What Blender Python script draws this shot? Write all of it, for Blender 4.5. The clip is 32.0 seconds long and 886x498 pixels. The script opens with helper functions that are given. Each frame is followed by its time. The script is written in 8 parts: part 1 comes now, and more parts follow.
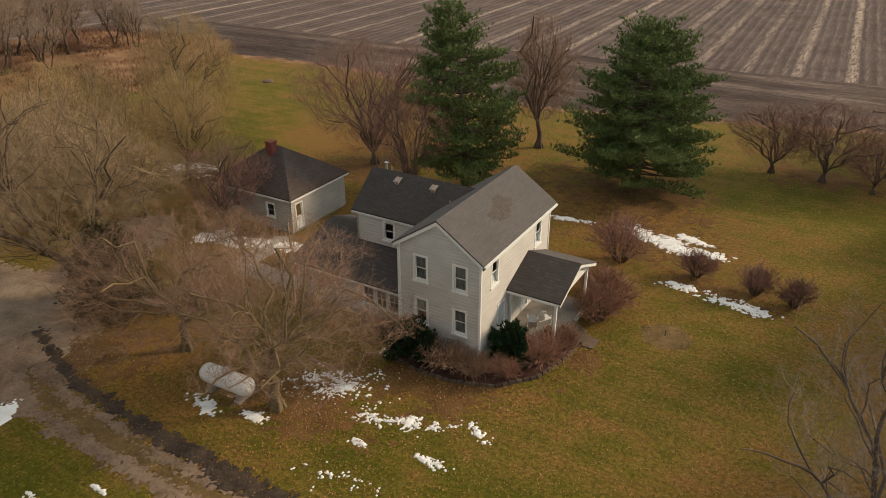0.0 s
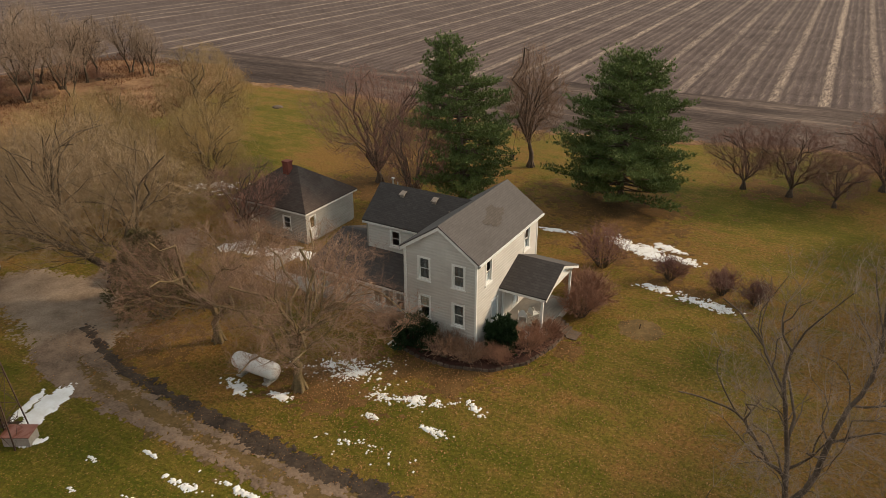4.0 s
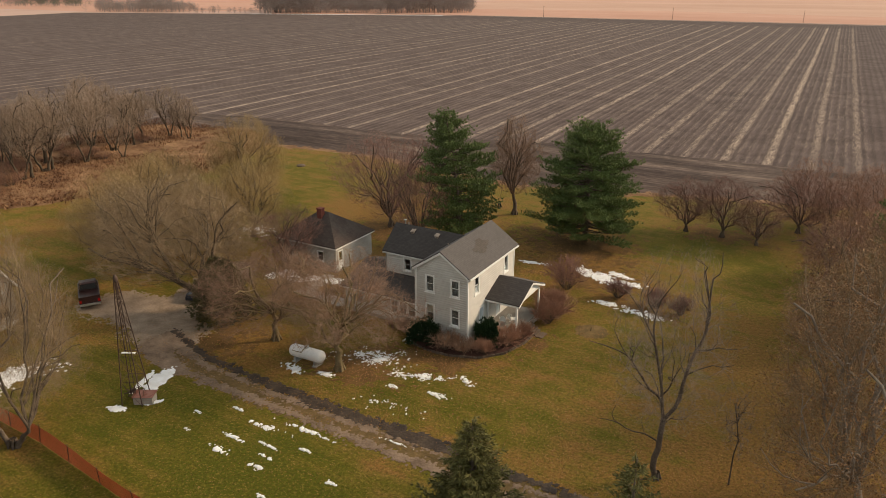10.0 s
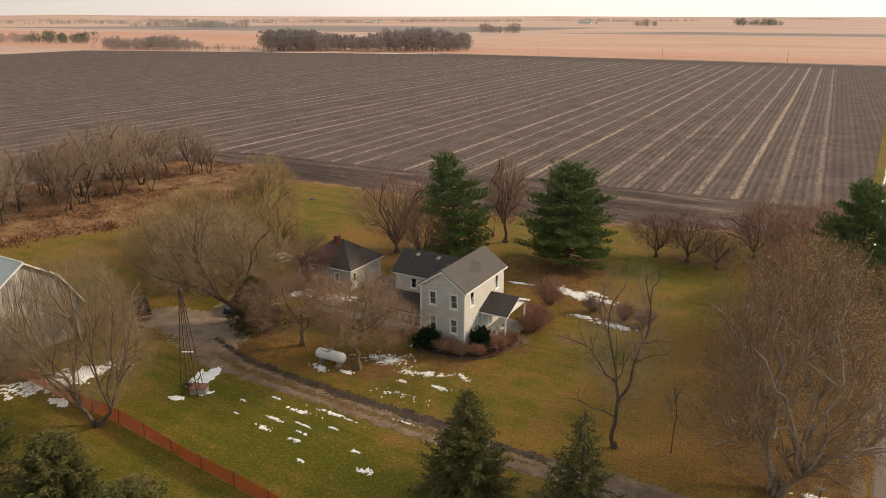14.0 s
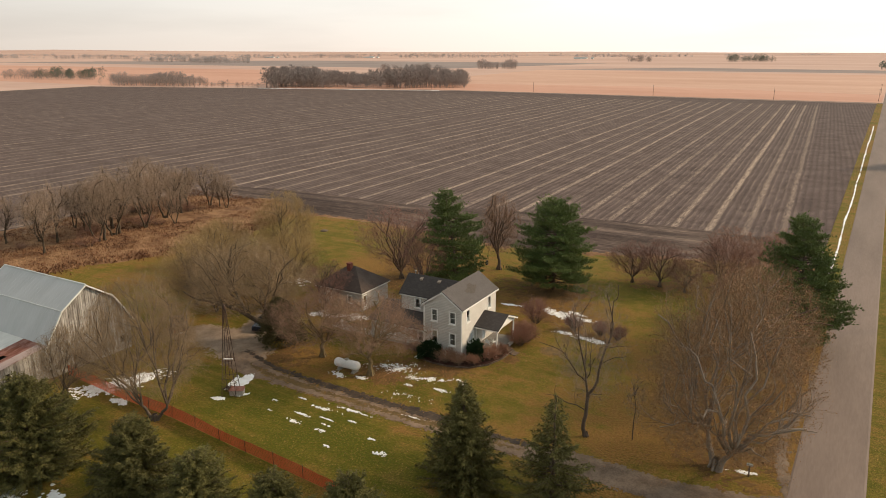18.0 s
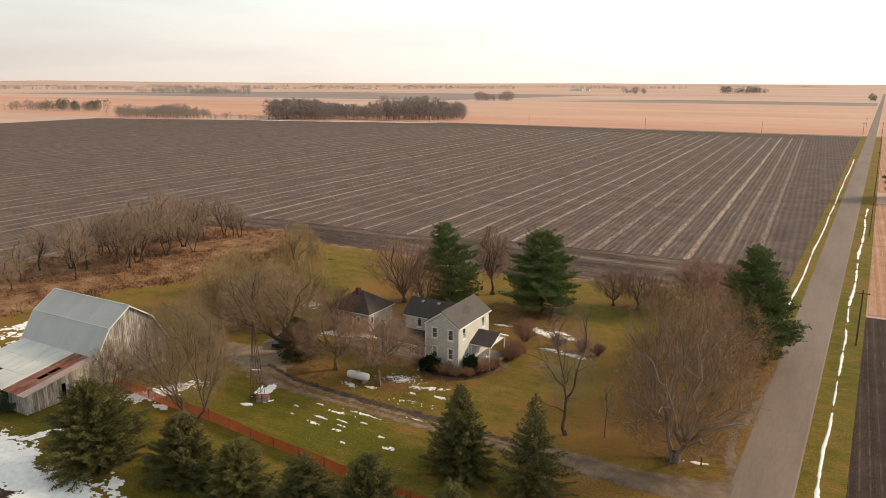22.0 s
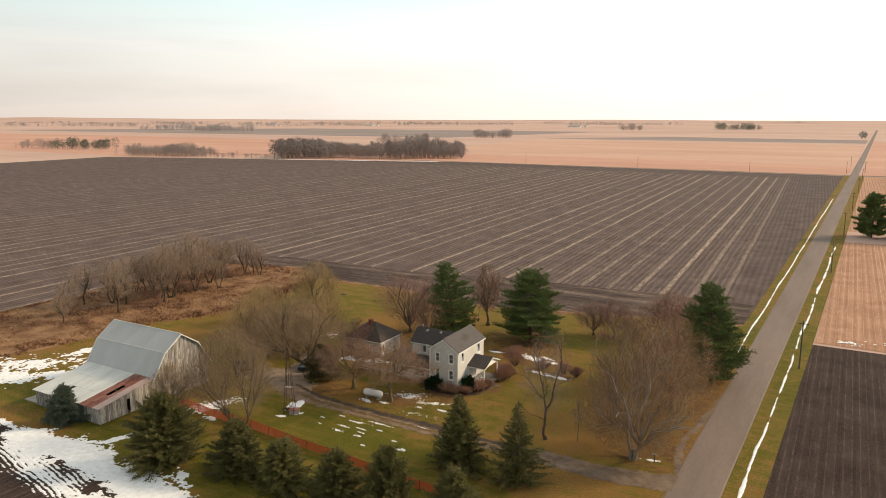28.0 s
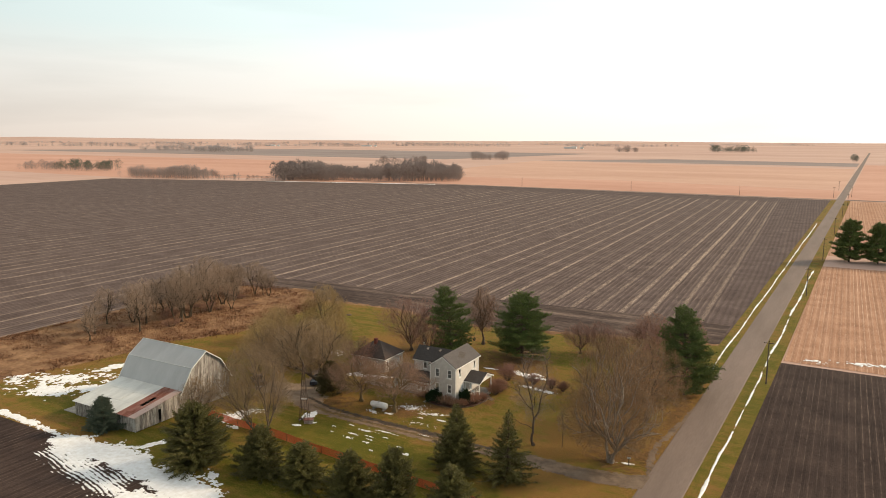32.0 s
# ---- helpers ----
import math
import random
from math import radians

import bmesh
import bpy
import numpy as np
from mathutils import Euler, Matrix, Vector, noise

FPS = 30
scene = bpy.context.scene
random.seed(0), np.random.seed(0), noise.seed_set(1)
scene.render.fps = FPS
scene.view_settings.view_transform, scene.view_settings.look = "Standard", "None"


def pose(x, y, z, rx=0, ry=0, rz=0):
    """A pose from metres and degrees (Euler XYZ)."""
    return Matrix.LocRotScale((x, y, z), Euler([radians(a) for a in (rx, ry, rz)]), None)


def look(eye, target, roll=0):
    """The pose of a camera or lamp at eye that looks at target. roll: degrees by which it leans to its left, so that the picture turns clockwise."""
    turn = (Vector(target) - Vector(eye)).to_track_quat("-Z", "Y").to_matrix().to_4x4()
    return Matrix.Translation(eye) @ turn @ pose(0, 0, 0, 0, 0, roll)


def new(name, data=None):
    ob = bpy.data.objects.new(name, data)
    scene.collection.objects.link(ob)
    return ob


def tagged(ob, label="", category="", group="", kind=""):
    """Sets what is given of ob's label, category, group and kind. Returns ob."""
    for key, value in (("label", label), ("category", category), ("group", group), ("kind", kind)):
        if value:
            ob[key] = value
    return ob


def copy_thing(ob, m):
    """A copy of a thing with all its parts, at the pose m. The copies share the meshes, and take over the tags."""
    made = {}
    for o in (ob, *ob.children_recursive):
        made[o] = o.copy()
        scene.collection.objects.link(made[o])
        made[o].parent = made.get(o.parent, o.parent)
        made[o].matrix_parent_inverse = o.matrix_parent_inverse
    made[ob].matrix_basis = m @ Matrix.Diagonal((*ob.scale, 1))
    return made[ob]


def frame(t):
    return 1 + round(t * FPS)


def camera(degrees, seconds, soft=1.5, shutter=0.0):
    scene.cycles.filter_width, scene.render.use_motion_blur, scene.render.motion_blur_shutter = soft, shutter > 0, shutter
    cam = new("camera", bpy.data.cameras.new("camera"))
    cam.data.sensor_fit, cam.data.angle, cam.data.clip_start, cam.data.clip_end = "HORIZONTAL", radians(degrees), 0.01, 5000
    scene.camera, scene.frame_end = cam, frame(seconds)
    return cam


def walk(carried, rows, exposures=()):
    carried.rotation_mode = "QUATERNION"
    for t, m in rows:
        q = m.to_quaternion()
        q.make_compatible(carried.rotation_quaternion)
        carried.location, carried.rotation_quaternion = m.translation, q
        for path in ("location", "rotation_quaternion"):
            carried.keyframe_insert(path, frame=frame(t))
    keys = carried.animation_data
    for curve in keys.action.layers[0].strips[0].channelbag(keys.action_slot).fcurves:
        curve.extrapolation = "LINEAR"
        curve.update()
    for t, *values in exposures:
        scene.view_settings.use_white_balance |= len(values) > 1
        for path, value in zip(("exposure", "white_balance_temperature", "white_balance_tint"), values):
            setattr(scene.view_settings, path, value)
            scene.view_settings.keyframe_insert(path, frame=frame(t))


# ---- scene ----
cam = camera(63.4, 32.0, soft=0.8)
# seconds, place, yaw to the left of +y, pitch, roll
PATH = [
    (0, 14.336, -28.434, 23.758, 30.453, -26.958, -0.040),
    (0.5, 14.585, -28.936, 23.996, 30.378, -26.854, -0.073),
    (1, 14.858, -29.462, 24.201, 30.325, -26.703, -0.100),
    (2, 15.485, -30.607, 24.545, 30.273, -26.273, -0.140),
    (3, 16.231, -31.912, 24.849, 30.274, -25.706, -0.165),
    (4, 17.110, -33.422, 25.175, 30.302, -25.037, -0.179),
    (5, 18.137, -35.180, 25.584, 30.335, -24.303, -0.189),
    (6, 19.327, -37.231, 26.137, 30.347, -23.540, -0.198),
    (7, 20.677, -39.590, 26.868, 30.322, -22.780, -0.209),
    (8, 22.127, -42.157, 27.714, 30.265, -22.035, -0.217),
    (9, 23.598, -44.802, 28.586, 30.192, -21.313, -0.213),
    (10, 25.030, -47.421, 29.410, 30.114, -20.618, -0.190),
    (11, 26.430, -50.013, 30.192, 30.038, -19.947, -0.156),
    (12, 27.822, -52.603, 30.950, 29.969, -19.292, -0.120),
    (13, 29.229, -55.217, 31.708, 29.913, -18.646, -0.092),
    (14, 30.669, -57.870, 32.480, 29.872, -18.005, -0.078),
    (15, 32.131, -60.550, 33.257, 29.840, -17.366, -0.072),
    (16, 33.598, -63.232, 34.024, 29.806, -16.730, -0.066),
    (17, 35.053, -65.896, 34.768, 29.762, -16.096, -0.050),
    (18, 36.484, -68.523, 35.478, 29.701, -15.466, -0.019),
    (19, 37.896, -71.119, 36.168, 29.633, -14.849, 0.019),
    (20, 39.300, -73.698, 36.854, 29.573, -14.254, 0.052),
    (21, 40.703, -76.268, 37.553, 29.532, -13.690, 0.071),
    (22, 42.109, -78.837, 38.267, 29.508, -13.155, 0.077),
    (23, 43.517, -81.408, 38.997, 29.496, -12.649, 0.073),
    (24, 44.927, -83.986, 39.741, 29.494, -12.166, 0.064),
    (25, 46.341, -86.575, 40.500, 29.496, -11.705, 0.053),
    (26, 47.757, -89.181, 41.274, 29.497, -11.262, 0.044),
    (27, 49.178, -91.807, 42.064, 29.495, -10.835, 0.040),
    (28, 50.602, -94.457, 42.868, 29.484, -10.421, 0.046),
    (29, 52.030, -97.138, 43.687, 29.459, -10.017, 0.065),
    (30, 53.463, -99.852, 44.521, 29.418, -9.620, 0.101),
    (31, 54.901, -102.605, 45.370, 29.355, -9.228, 0.157),
    (31.5, 55.621, -103.997, 45.800, 29.314, -9.032, 0.194),
    (32, 56.344, -105.401, 46.233, 29.266, -8.836, 0.238),
]


def aimed(x, y, z, yaw, pitch, roll):
    a, p = radians(yaw), radians(pitch)
    ahead = Vector((-math.sin(a) * math.cos(p), math.cos(a) * math.cos(p), math.sin(p)))
    return look((x, y, z), Vector((x, y, z)) + ahead, roll)


walk(cam, [(r[0], aimed(*r[1:])) for r in PATH], exposures=[(0, 0.0), (8, 0.03), (15, 0.06), (26, 0.13), (32, 0.13)])

# ---- world and sun ----
SUN_AZ, SUN_EL = 46.0, 27.0      # degrees clockwise from +y, degrees above the horizon


def build_world():
    w = bpy.data.worlds.new("world")
    scene.world = w
    w.use_nodes = True
    nt = w.node_tree
    nt.nodes.clear()
    out = nt.nodes.new("ShaderNodeOutputWorld")
    bg = nt.nodes.new("ShaderNodeBackground")
    sky = nt.nodes.new("ShaderNodeTexSky")
    sky.sky_type = 'NISHITA'
    sky.sun_disc = False
    sky.sun_elevation = radians(SUN_EL)
    sky.sun_rotation = radians(SUN_AZ)
    sky.air_density, sky.dust_density, sky.ozone_density = 1.0, 4.0, 1.0
    gain = nt.nodes.new("ShaderNodeVectorMath")
    gain.operation = 'SCALE'
    gain.inputs["Scale"].default_value = 0.07
    nt.links.new(sky.outputs[0], gain.inputs[0])
    tc = nt.nodes.new("ShaderNodeTexCoord")
    # thin high cloud: warm near the horizon, paler and cooler above
    sep = nt.nodes.new("ShaderNodeSeparateXYZ")
    nt.links.new(tc.outputs["Generated"], sep.inputs[0])
    ramp = nt.nodes.new("ShaderNodeValToRGB")
    e = ramp.color_ramp.elements
    e[0].position, e[0].color = 0.0, (0.90, 0.79, 0.69, 1)
    e[1].position, e[1].color = 0.09, (0.91, 0.90, 0.84, 1)
    a = ramp.color_ramp.elements.new(0.14)
    a.color = (0.79, 0.90, 0.875, 1)
    a = ramp.color_ramp.elements.new(0.22)
    a.color = (0.74, 0.90, 0.90, 1)
    a = ramp.color_ramp.elements.new(0.7)
    a.color = (0.50, 0.49, 0.47, 1)
    nt.links.new(sep.outputs["Z"], ramp.inputs[0])
    mp = nt.nodes.new("ShaderNodeMapping")
    mp.inputs["Scale"].default_value = (1.2, 1.2, 9.0)
    nt.links.new(tc.outputs["Generated"], mp.inputs[0])
    nz = nt.nodes.new("ShaderNodeTexNoise")
    nz.inputs["Scale"].default_value = 2.2
    nz.inputs["Detail"].default_value = 5.0
    nt.links.new(mp.outputs[0], nz.inputs["Vector"])
    cr = nt.nodes.new("ShaderNodeMapRange")
    cr.inputs["From Min"].default_value, cr.inputs["From Max"].default_value = 0.34, 0.52
    cr.inputs["To Min"].default_value, cr.inputs["To Max"].default_value = 0.92, 1.0
    nt.links.new(nz.outputs["Fac"], cr.inputs["Value"])
    mix = nt.nodes.new("ShaderNodeMix")
    mix.data_type = 'RGBA'
    nt.links.new(cr.outputs[0], mix.inputs["Factor"])
    nt.links.new(gain.outputs[0], mix.inputs["A"])
    nt.links.new(ramp.outputs[0], mix.inputs["B"])
    # brighter round the veiled sun
    az, el = radians(SUN_AZ), radians(SUN_EL)
    dot = nt.nodes.new("ShaderNodeVectorMath")
    dot.operation = 'DOT_PRODUCT'
    dot.inputs[1].default_value = (math.sin(az) * math.cos(el), math.cos(az) * math.cos(el), math.sin(el))
    nt.links.new(tc.outputs["Generated"], dot.inputs[0])
    glow = nt.nodes.new("ShaderNodeMapRange")
    glow.inputs["From Min"].default_value, glow.inputs["From Max"].default_value = -0.3, 1.0
    glow.inputs["To Min"].default_value, glow.inputs["To Max"].default_value = 0.76, 1.5
    nt.links.new(dot.outputs["Value"], glow.inputs["Value"])
    mul = nt.nodes.new("ShaderNodeVectorMath")
    mul.operation = 'SCALE'
    nt.links.new(mix.outputs["Result"], mul.inputs[0])
    nt.links.new(glow.outputs[0], mul.inputs["Scale"])
    nt.links.new(mul.outputs[0], bg.inputs["Color"])
    bg.inputs["Strength"].default_value = SKY_STRENGTH
    nt.links.new(bg.outputs[0], out.inputs[0])


SKY_STRENGTH = 1.05
build_world()
_sun = bpy.data.lights.new("sun", 'SUN')
_sun.energy, _sun.angle, _sun.color = 3.7, radians(9), (1.0, 0.77, 0.52)
sun = new("sun", _sun)
_az, _el = radians(SUN_AZ), radians(SUN_EL)
sun.matrix_world = look((math.sin(_az) * 100, math.cos(_az) * 100, 100 * math.tan(_el)), (0, 0, 0))


# ---- materials ----
def ramp_of(nt, stops):
    r = nt.nodes.new("ShaderNodeValToRGB")
    els = r.color_ramp.elements
    while len(els) > 1:
        els.remove(els[-1])
    els[0].position, els[0].color = stops[0][0], (*stops[0][1], 1)
    for p, c in stops[1:]:
        els.new(p).color = (*c, 1)
    return r


def noise_of(nt, vec, scale, detail=4.0, rough=0.55, stretch=None, distort=0.0):
    n = nt.nodes.new("ShaderNodeTexNoise")
    n.inputs["Scale"].default_value = scale
    n.inputs["Detail"].default_value = detail
    n.inputs["Roughness"].default_value = rough
    n.inputs["Distortion"].default_value = distort
    if stretch:
        m = nt.nodes.new("ShaderNodeMapping")
        m.inputs["Scale"].default_value = stretch
        nt.links.new(vec, m.inputs[0])
        vec = m.outputs[0]
    nt.links.new(vec, n.inputs["Vector"])
    return n.outputs["Fac"]


def mixed(nt, fac, a, b, mode='MIX'):
    m = nt.nodes.new("ShaderNodeMix")
    m.data_type, m.blend_type = 'RGBA', mode
    for sock, v in (("Factor", fac), ("A", a), ("B", b)):
        if isinstance(v, (int, float)):
            m.inputs[sock].default_value = v
        elif isinstance(v, tuple):
            m.inputs[sock].default_value = (*v, 1)
        else:
            nt.links.new(v, m.inputs[sock])
    return m.outputs["Result"]


def maths(nt, op, a, b=0.0, c=None):
    m = nt.nodes.new("ShaderNodeMath")
    m.operation = op
    for i, v in enumerate((a, b, c)):
        if v is None:
            continue
        if isinstance(v, (int, float)):
            m.inputs[i].default_value = v
        else:
            nt.links.new(v, m.inputs[i])
    return m.outputs[0]


def spread(nt, v, lo, hi, a=0.0, b=1.0):
    m = nt.nodes.new("ShaderNodeMapRange")
    m.inputs["From Min"].default_value, m.inputs["From Max"].default_value = lo, hi
    m.inputs["To Min"].default_value, m.inputs["To Max"].default_value = a, b
    nt.links.new(v, m.inputs["Value"])
    return m.outputs[0]


def begin(name, rough=0.85, metal=0.0, spec=0.3):
    m = bpy.data.materials.new(name)
    m.use_nodes = True
    nt = m.node_tree
    bsdf = nt.nodes["Principled BSDF"]
    bsdf.inputs["Roughness"].default_value = rough
    bsdf.inputs["Metallic"].default_value = metal
    bsdf.inputs["Specular IOR Level"].default_value = spec
    geo = nt.nodes.new("ShaderNodeNewGeometry")
    return m, nt, bsdf, geo


def relief(nt, bsdf, height, strength=0.4, dist=0.02):
    b = nt.nodes.new("ShaderNodeBump")
    b.inputs["Strength"].default_value, b.inputs["Distance"].default_value = strength, dist
    nt.links.new(height, b.inputs["Height"])
    nt.links.new(b.outputs[0], bsdf.inputs["Normal"])


def plain(name, c1, c2, big=0.6, fine=14.0, rough=0.8, metal=0.0, spec=0.3, bump=0.3, dist=0.01, vary=0.0, island=0.0, stretch=None, stops=None):
    """Two colours mixed by a coarse and a fine noise, at real size; vary: by object, island: by piece."""
    m, nt, bsdf, geo = begin(name, rough, metal, spec)
    p = geo.outputs["Position"]
    n1 = noise_of(nt, p, big, 5, 0.6, stretch)
    n2 = noise_of(nt, p, fine, 3, 0.6, stretch)
    f = maths(nt, 'ADD', maths(nt, 'MULTIPLY', n1, 0.65), maths(nt, 'MULTIPLY', n2, 0.35))
    r = ramp_of(nt, stops or [(0.36, c1), (0.64, c2)])
    nt.links.new(f, r.inputs[0])
    col = r.outputs[0]
    for amount, socket in ((vary, None), (island, geo.outputs["Random Per Island"])):
        if amount:
            if socket is None:
                oi = nt.nodes.new("ShaderNodeObjectInfo")
                socket = oi.outputs["Random"]
            hs = nt.nodes.new("ShaderNodeHueSaturation")
            nt.links.new(spread(nt, socket, 0, 1, 1 - amount, 1 + amount), hs.inputs["Value"])
            nt.links.new(col, hs.inputs["Color"])
            col = hs.outputs[0]
    nt.links.new(col, bsdf.inputs["Base Color"])
    relief(nt, bsdf, n2, bump, dist)
    return m


def leafy(name, c1, c2, rough=0.7, vary=0.15):
    """Needles and leaves: each piece its own shade."""
    m, nt, bsdf, geo = begin(name, rough, 0.0, 0.25)
    r = ramp_of(nt, [(0.0, c1), (1.0, c2)])
    n = noise_of(nt, geo.outputs["Position"], 0.5, 3)
    f = maths(nt, 'ADD', maths(nt, 'MULTIPLY', geo.outputs["Random Per Island"], 0.6), maths(nt, 'MULTIPLY', spread(nt, n, 0.3, 0.7), 0.4))
    nt.links.new(f, r.inputs[0])
    oi = nt.nodes.new("ShaderNodeObjectInfo")
    hs = nt.nodes.new("ShaderNodeHueSaturation")
    nt.links.new(spread(nt, oi.outputs["Random"], 0, 1, 1 - vary, 1 + vary), hs.inputs["Value"])
    nt.links.new(r.outputs[0], hs.inputs["Color"])
    nt.links.new(hs.outputs[0], bsdf.inputs["Base Color"])
    return m


# where the grass is greener (below 0) or browner (above 0): centre, reach, amount
GRASS = ((-4, -20, 24, 6, -0.12), (-1, -8, 10, 4, -0.09), (5, -5, 9, 6, -0.05), (11, 12, 9, 7, -0.04), (-41, 21, 8, 15, -0.10), (13, 34, 9, 5, -0.07), (-44, -6, 15, 7, -0.03),
         (25, 6, 9, 16, 0.07), (-27, 30, 12, 7, 0.09), (26, -21, 13, 5, 0.05), (4, 50, 40, 12, -0.04), (-55, 35, 22, 12, -0.05), (0, 22, 9, 7, 0.06), (47, 0, 7, 220, -0.05), (35, 200, 6, 300, -0.04), (-58, 18, 8, 25, 0.05), (-17, -8, 8, 5, 0.06), (6, -16.5, 14, 3.0, 0.05), (35, 12, 3, 28, 0.10), (-22, -34, 30, 6, -0.10), (-62, -33, 12, 6, -0.08), (20, -30, 12, 8, -0.06))


def lawn_mat():
    m, nt, bsdf, geo = begin("lawn_grass", 0.95, 0, 0.1)
    p = geo.outputs["Position"]
    broad = noise_of(nt, p, 0.06, 4, 0.65)
    mid = noise_of(nt, p, 0.45, 5, 0.7)
    fine = noise_of(nt, p, 3.5, 4, 0.75)
    mown = noise_of(nt, p, 0.55, 2, 0.5, (0.05, 1.5, 1.0))
    f = maths(nt, 'ADD', maths(nt, 'MULTIPLY_ADD', broad, 0.44, -0.10), maths(nt, 'MULTIPLY', mid, 0.36))
    f = maths(nt, 'ADD', f, maths(nt, 'MULTIPLY', mown, 0.22))
    f = maths(nt, 'ADD', f, maths(nt, 'MULTIPLY', fine, 0.18))
    sep = nt.nodes.new("ShaderNodeSeparateXYZ")
    nt.links.new(p, sep.inputs[0])
    for cx, cy, rx, ry, amount in GRASS:
        u = maths(nt, 'MULTIPLY', maths(nt, 'SUBTRACT', sep.outputs["X"], cx), 1 / rx)
        v = maths(nt, 'MULTIPLY', maths(nt, 'SUBTRACT', sep.outputs["Y"], cy), 1 / ry)
        d = maths(nt, 'SQRT', maths(nt, 'ADD', maths(nt, 'MULTIPLY', u, u), maths(nt, 'MULTIPLY', v, v)))
        f = maths(nt, 'ADD', f, spread(nt, d, 0.35, 1.35, amount, 0.0))
    r = ramp_of(nt, [(0.36, (0.088, 0.098, 0.009)), (0.42, (0.130, 0.117, 0.014)), (0.475, (0.195, 0.138, 0.027)), (0.55, (0.270, 0.138, 0.042))])
    nt.links.new(f, r.inputs[0])
    tufts = noise_of(nt, p, 4.5, 6, 0.85)
    col = mixed(nt, spread(nt, tufts, 0.42, 0.60, 0.0, 0.8), r.outputs[0], (0.058, 0.046, 0.008))
    pale = noise_of(nt, p, 4.2, 4, 0.8)
    col = mixed(nt, spread(nt, pale, 0.53, 0.66, 0.0, 0.7), col, (0.26, 0.19, 0.036))
    # single fallen leaves in the grass
    vo = nt.nodes.new("ShaderNodeTexVoronoi")
    vo.inputs["Scale"].default_value = 7.5
    nt.links.new(p, vo.inputs["Vector"])
    sc = nt.nodes.new("ShaderNodeSeparateColor")
    nt.links.new(vo.outputs["Color"], sc.inputs[0])
    leaf = maths(nt, 'MULTIPLY', spread(nt, vo.outputs["Distance"], 0.20, 0.34, 1.0, 0.0), spread(nt, sc.outputs[0], 0.60, 0.95, 0.0, 0.95))
    leaf = maths(nt, 'MULTIPLY', leaf, spread(nt, mid, 0.36, 0.60, 0.25, 1.0))
    col = mixed(nt, leaf, col, (0.42, 0.225, 0.095))
    nt.links.new(col, bsdf.inputs["Base Color"])
    relief(nt, bsdf, tufts, 0.9, 0.08)
    return m


def field_mat(name, dark, mid, straw, x0, period, amount, slant=0.0, main=False):
    """Worked soil with straw left in uneven strips, nearly along y."""
    m, nt, bsdf, geo = begin(name, 0.95, 0, 0.1)
    p = geo.outputs["Position"]
    sep = nt.nodes.new("ShaderNodeSeparateXYZ")
    nt.links.new(p, sep.inputs[0])
    straight = maths(nt, 'ADD', sep.outputs["X"], maths(nt, 'MULTIPLY', sep.outputs["Y"], slant))
    wob = noise_of(nt, p, 0.03, 4, 0.65, (1, 0.25, 1))
    x = maths(nt, 'ADD', straight, maths(nt, 'MULTIPLY', maths(nt, 'SUBTRACT', wob, 0.5), period * 0.3))
    ph = maths(nt, 'MULTIPLY', maths(nt, 'SUBTRACT', x, x0), 2 * math.pi / period)
    w = spread(nt, maths(nt, 'COSINE', ph), 0.66, 1.0)
    ph2 = maths(nt, 'MULTIPLY', maths(nt, 'SUBTRACT', x, x0), 2 * math.pi / (period / 4))
    w2 = spread(nt, maths(nt, 'COSINE', ph2), 0.3, 1.0, 0.0, 0.20)
    streak = noise_of(nt, p, 1.6, 5, 0.75, (1.0, 0.07, 1.0))
    patch_ = noise_of(nt, p, 0.04, 4, 0.6)
    broken = noise_of(nt, p, 2.2, 6, 0.8, (1.0, 0.16, 1.0))
    lane = nt.nodes.new("ShaderNodeCombineXYZ")
    nt.links.new(straight, lane.inputs[0])
    which = noise_of(nt, lane.outputs[0], 0.09, 2, 0.5)
    w = maths(nt, 'MULTIPLY', w, spread(nt, which, 0.36, 0.62, 0.15, 1.25))
    f = maths(nt, 'MULTIPLY', maths(nt, 'MAXIMUM', w, w2), spread(nt, broken, 0.38, 0.62, 0.0, 1.3))
    f = maths(nt, 'MULTIPLY', f, spread(nt, patch_, 0.35, 0.6, 0.55, 1.1))
    f = maths(nt, 'ADD', f, spread(nt, streak, 0.52, 0.78, 0.0, 0.45))
    bits = noise_of(nt, p, 5.5, 4, 0.8, (1.0, 0.4, 1.0))
    f = maths(nt, 'MULTIPLY', f, spread(nt, bits, 0.40, 0.62, 0.45, 1.55))
    f = maths(nt, 'MULTIPLY', f, amount)
    if main:
        # bare along the road and the far end, thinner straw to the west
        f = maths(nt, 'MULTIPLY', f, spread(nt, straight, x0 + 15, x0 + 17, 1.0, 0.12))
        f = maths(nt, 'MULTIPLY', f, spread(nt, sep.outputs["Y"], 472, 486, 1.0, 0.1))
        f = maths(nt, 'MULTIPLY', f, spread(nt, sep.outputs["X"], -460, -60, 0.35, 1.0))
    soil = mixed(nt, spread(nt, noise_of(nt, p, 0.12, 5, 0.65), 0.35, 0.65), dark, mid)
    clod = noise_of(nt, p, 3.0, 5, 0.8)
    row = maths(nt, 'COSINE', maths(nt, 'MULTIPLY', x, 2 * math.pi / 1.7))
    soil = mixed(nt, spread(nt, maths(nt, 'ADD', clod, maths(nt, 'MULTIPLY', row, 0.07)), 0.42, 0.66, 0.0, 0.6), soil, tuple(c * 0.4 for c in dark))
    cl = nt.nodes.new("ShaderNodeClamp")
    nt.links.new(f, cl.inputs[0])
    nt.links.new(mixed(nt, cl.outputs[0], soil, straw), bsdf.inputs["Base Color"])
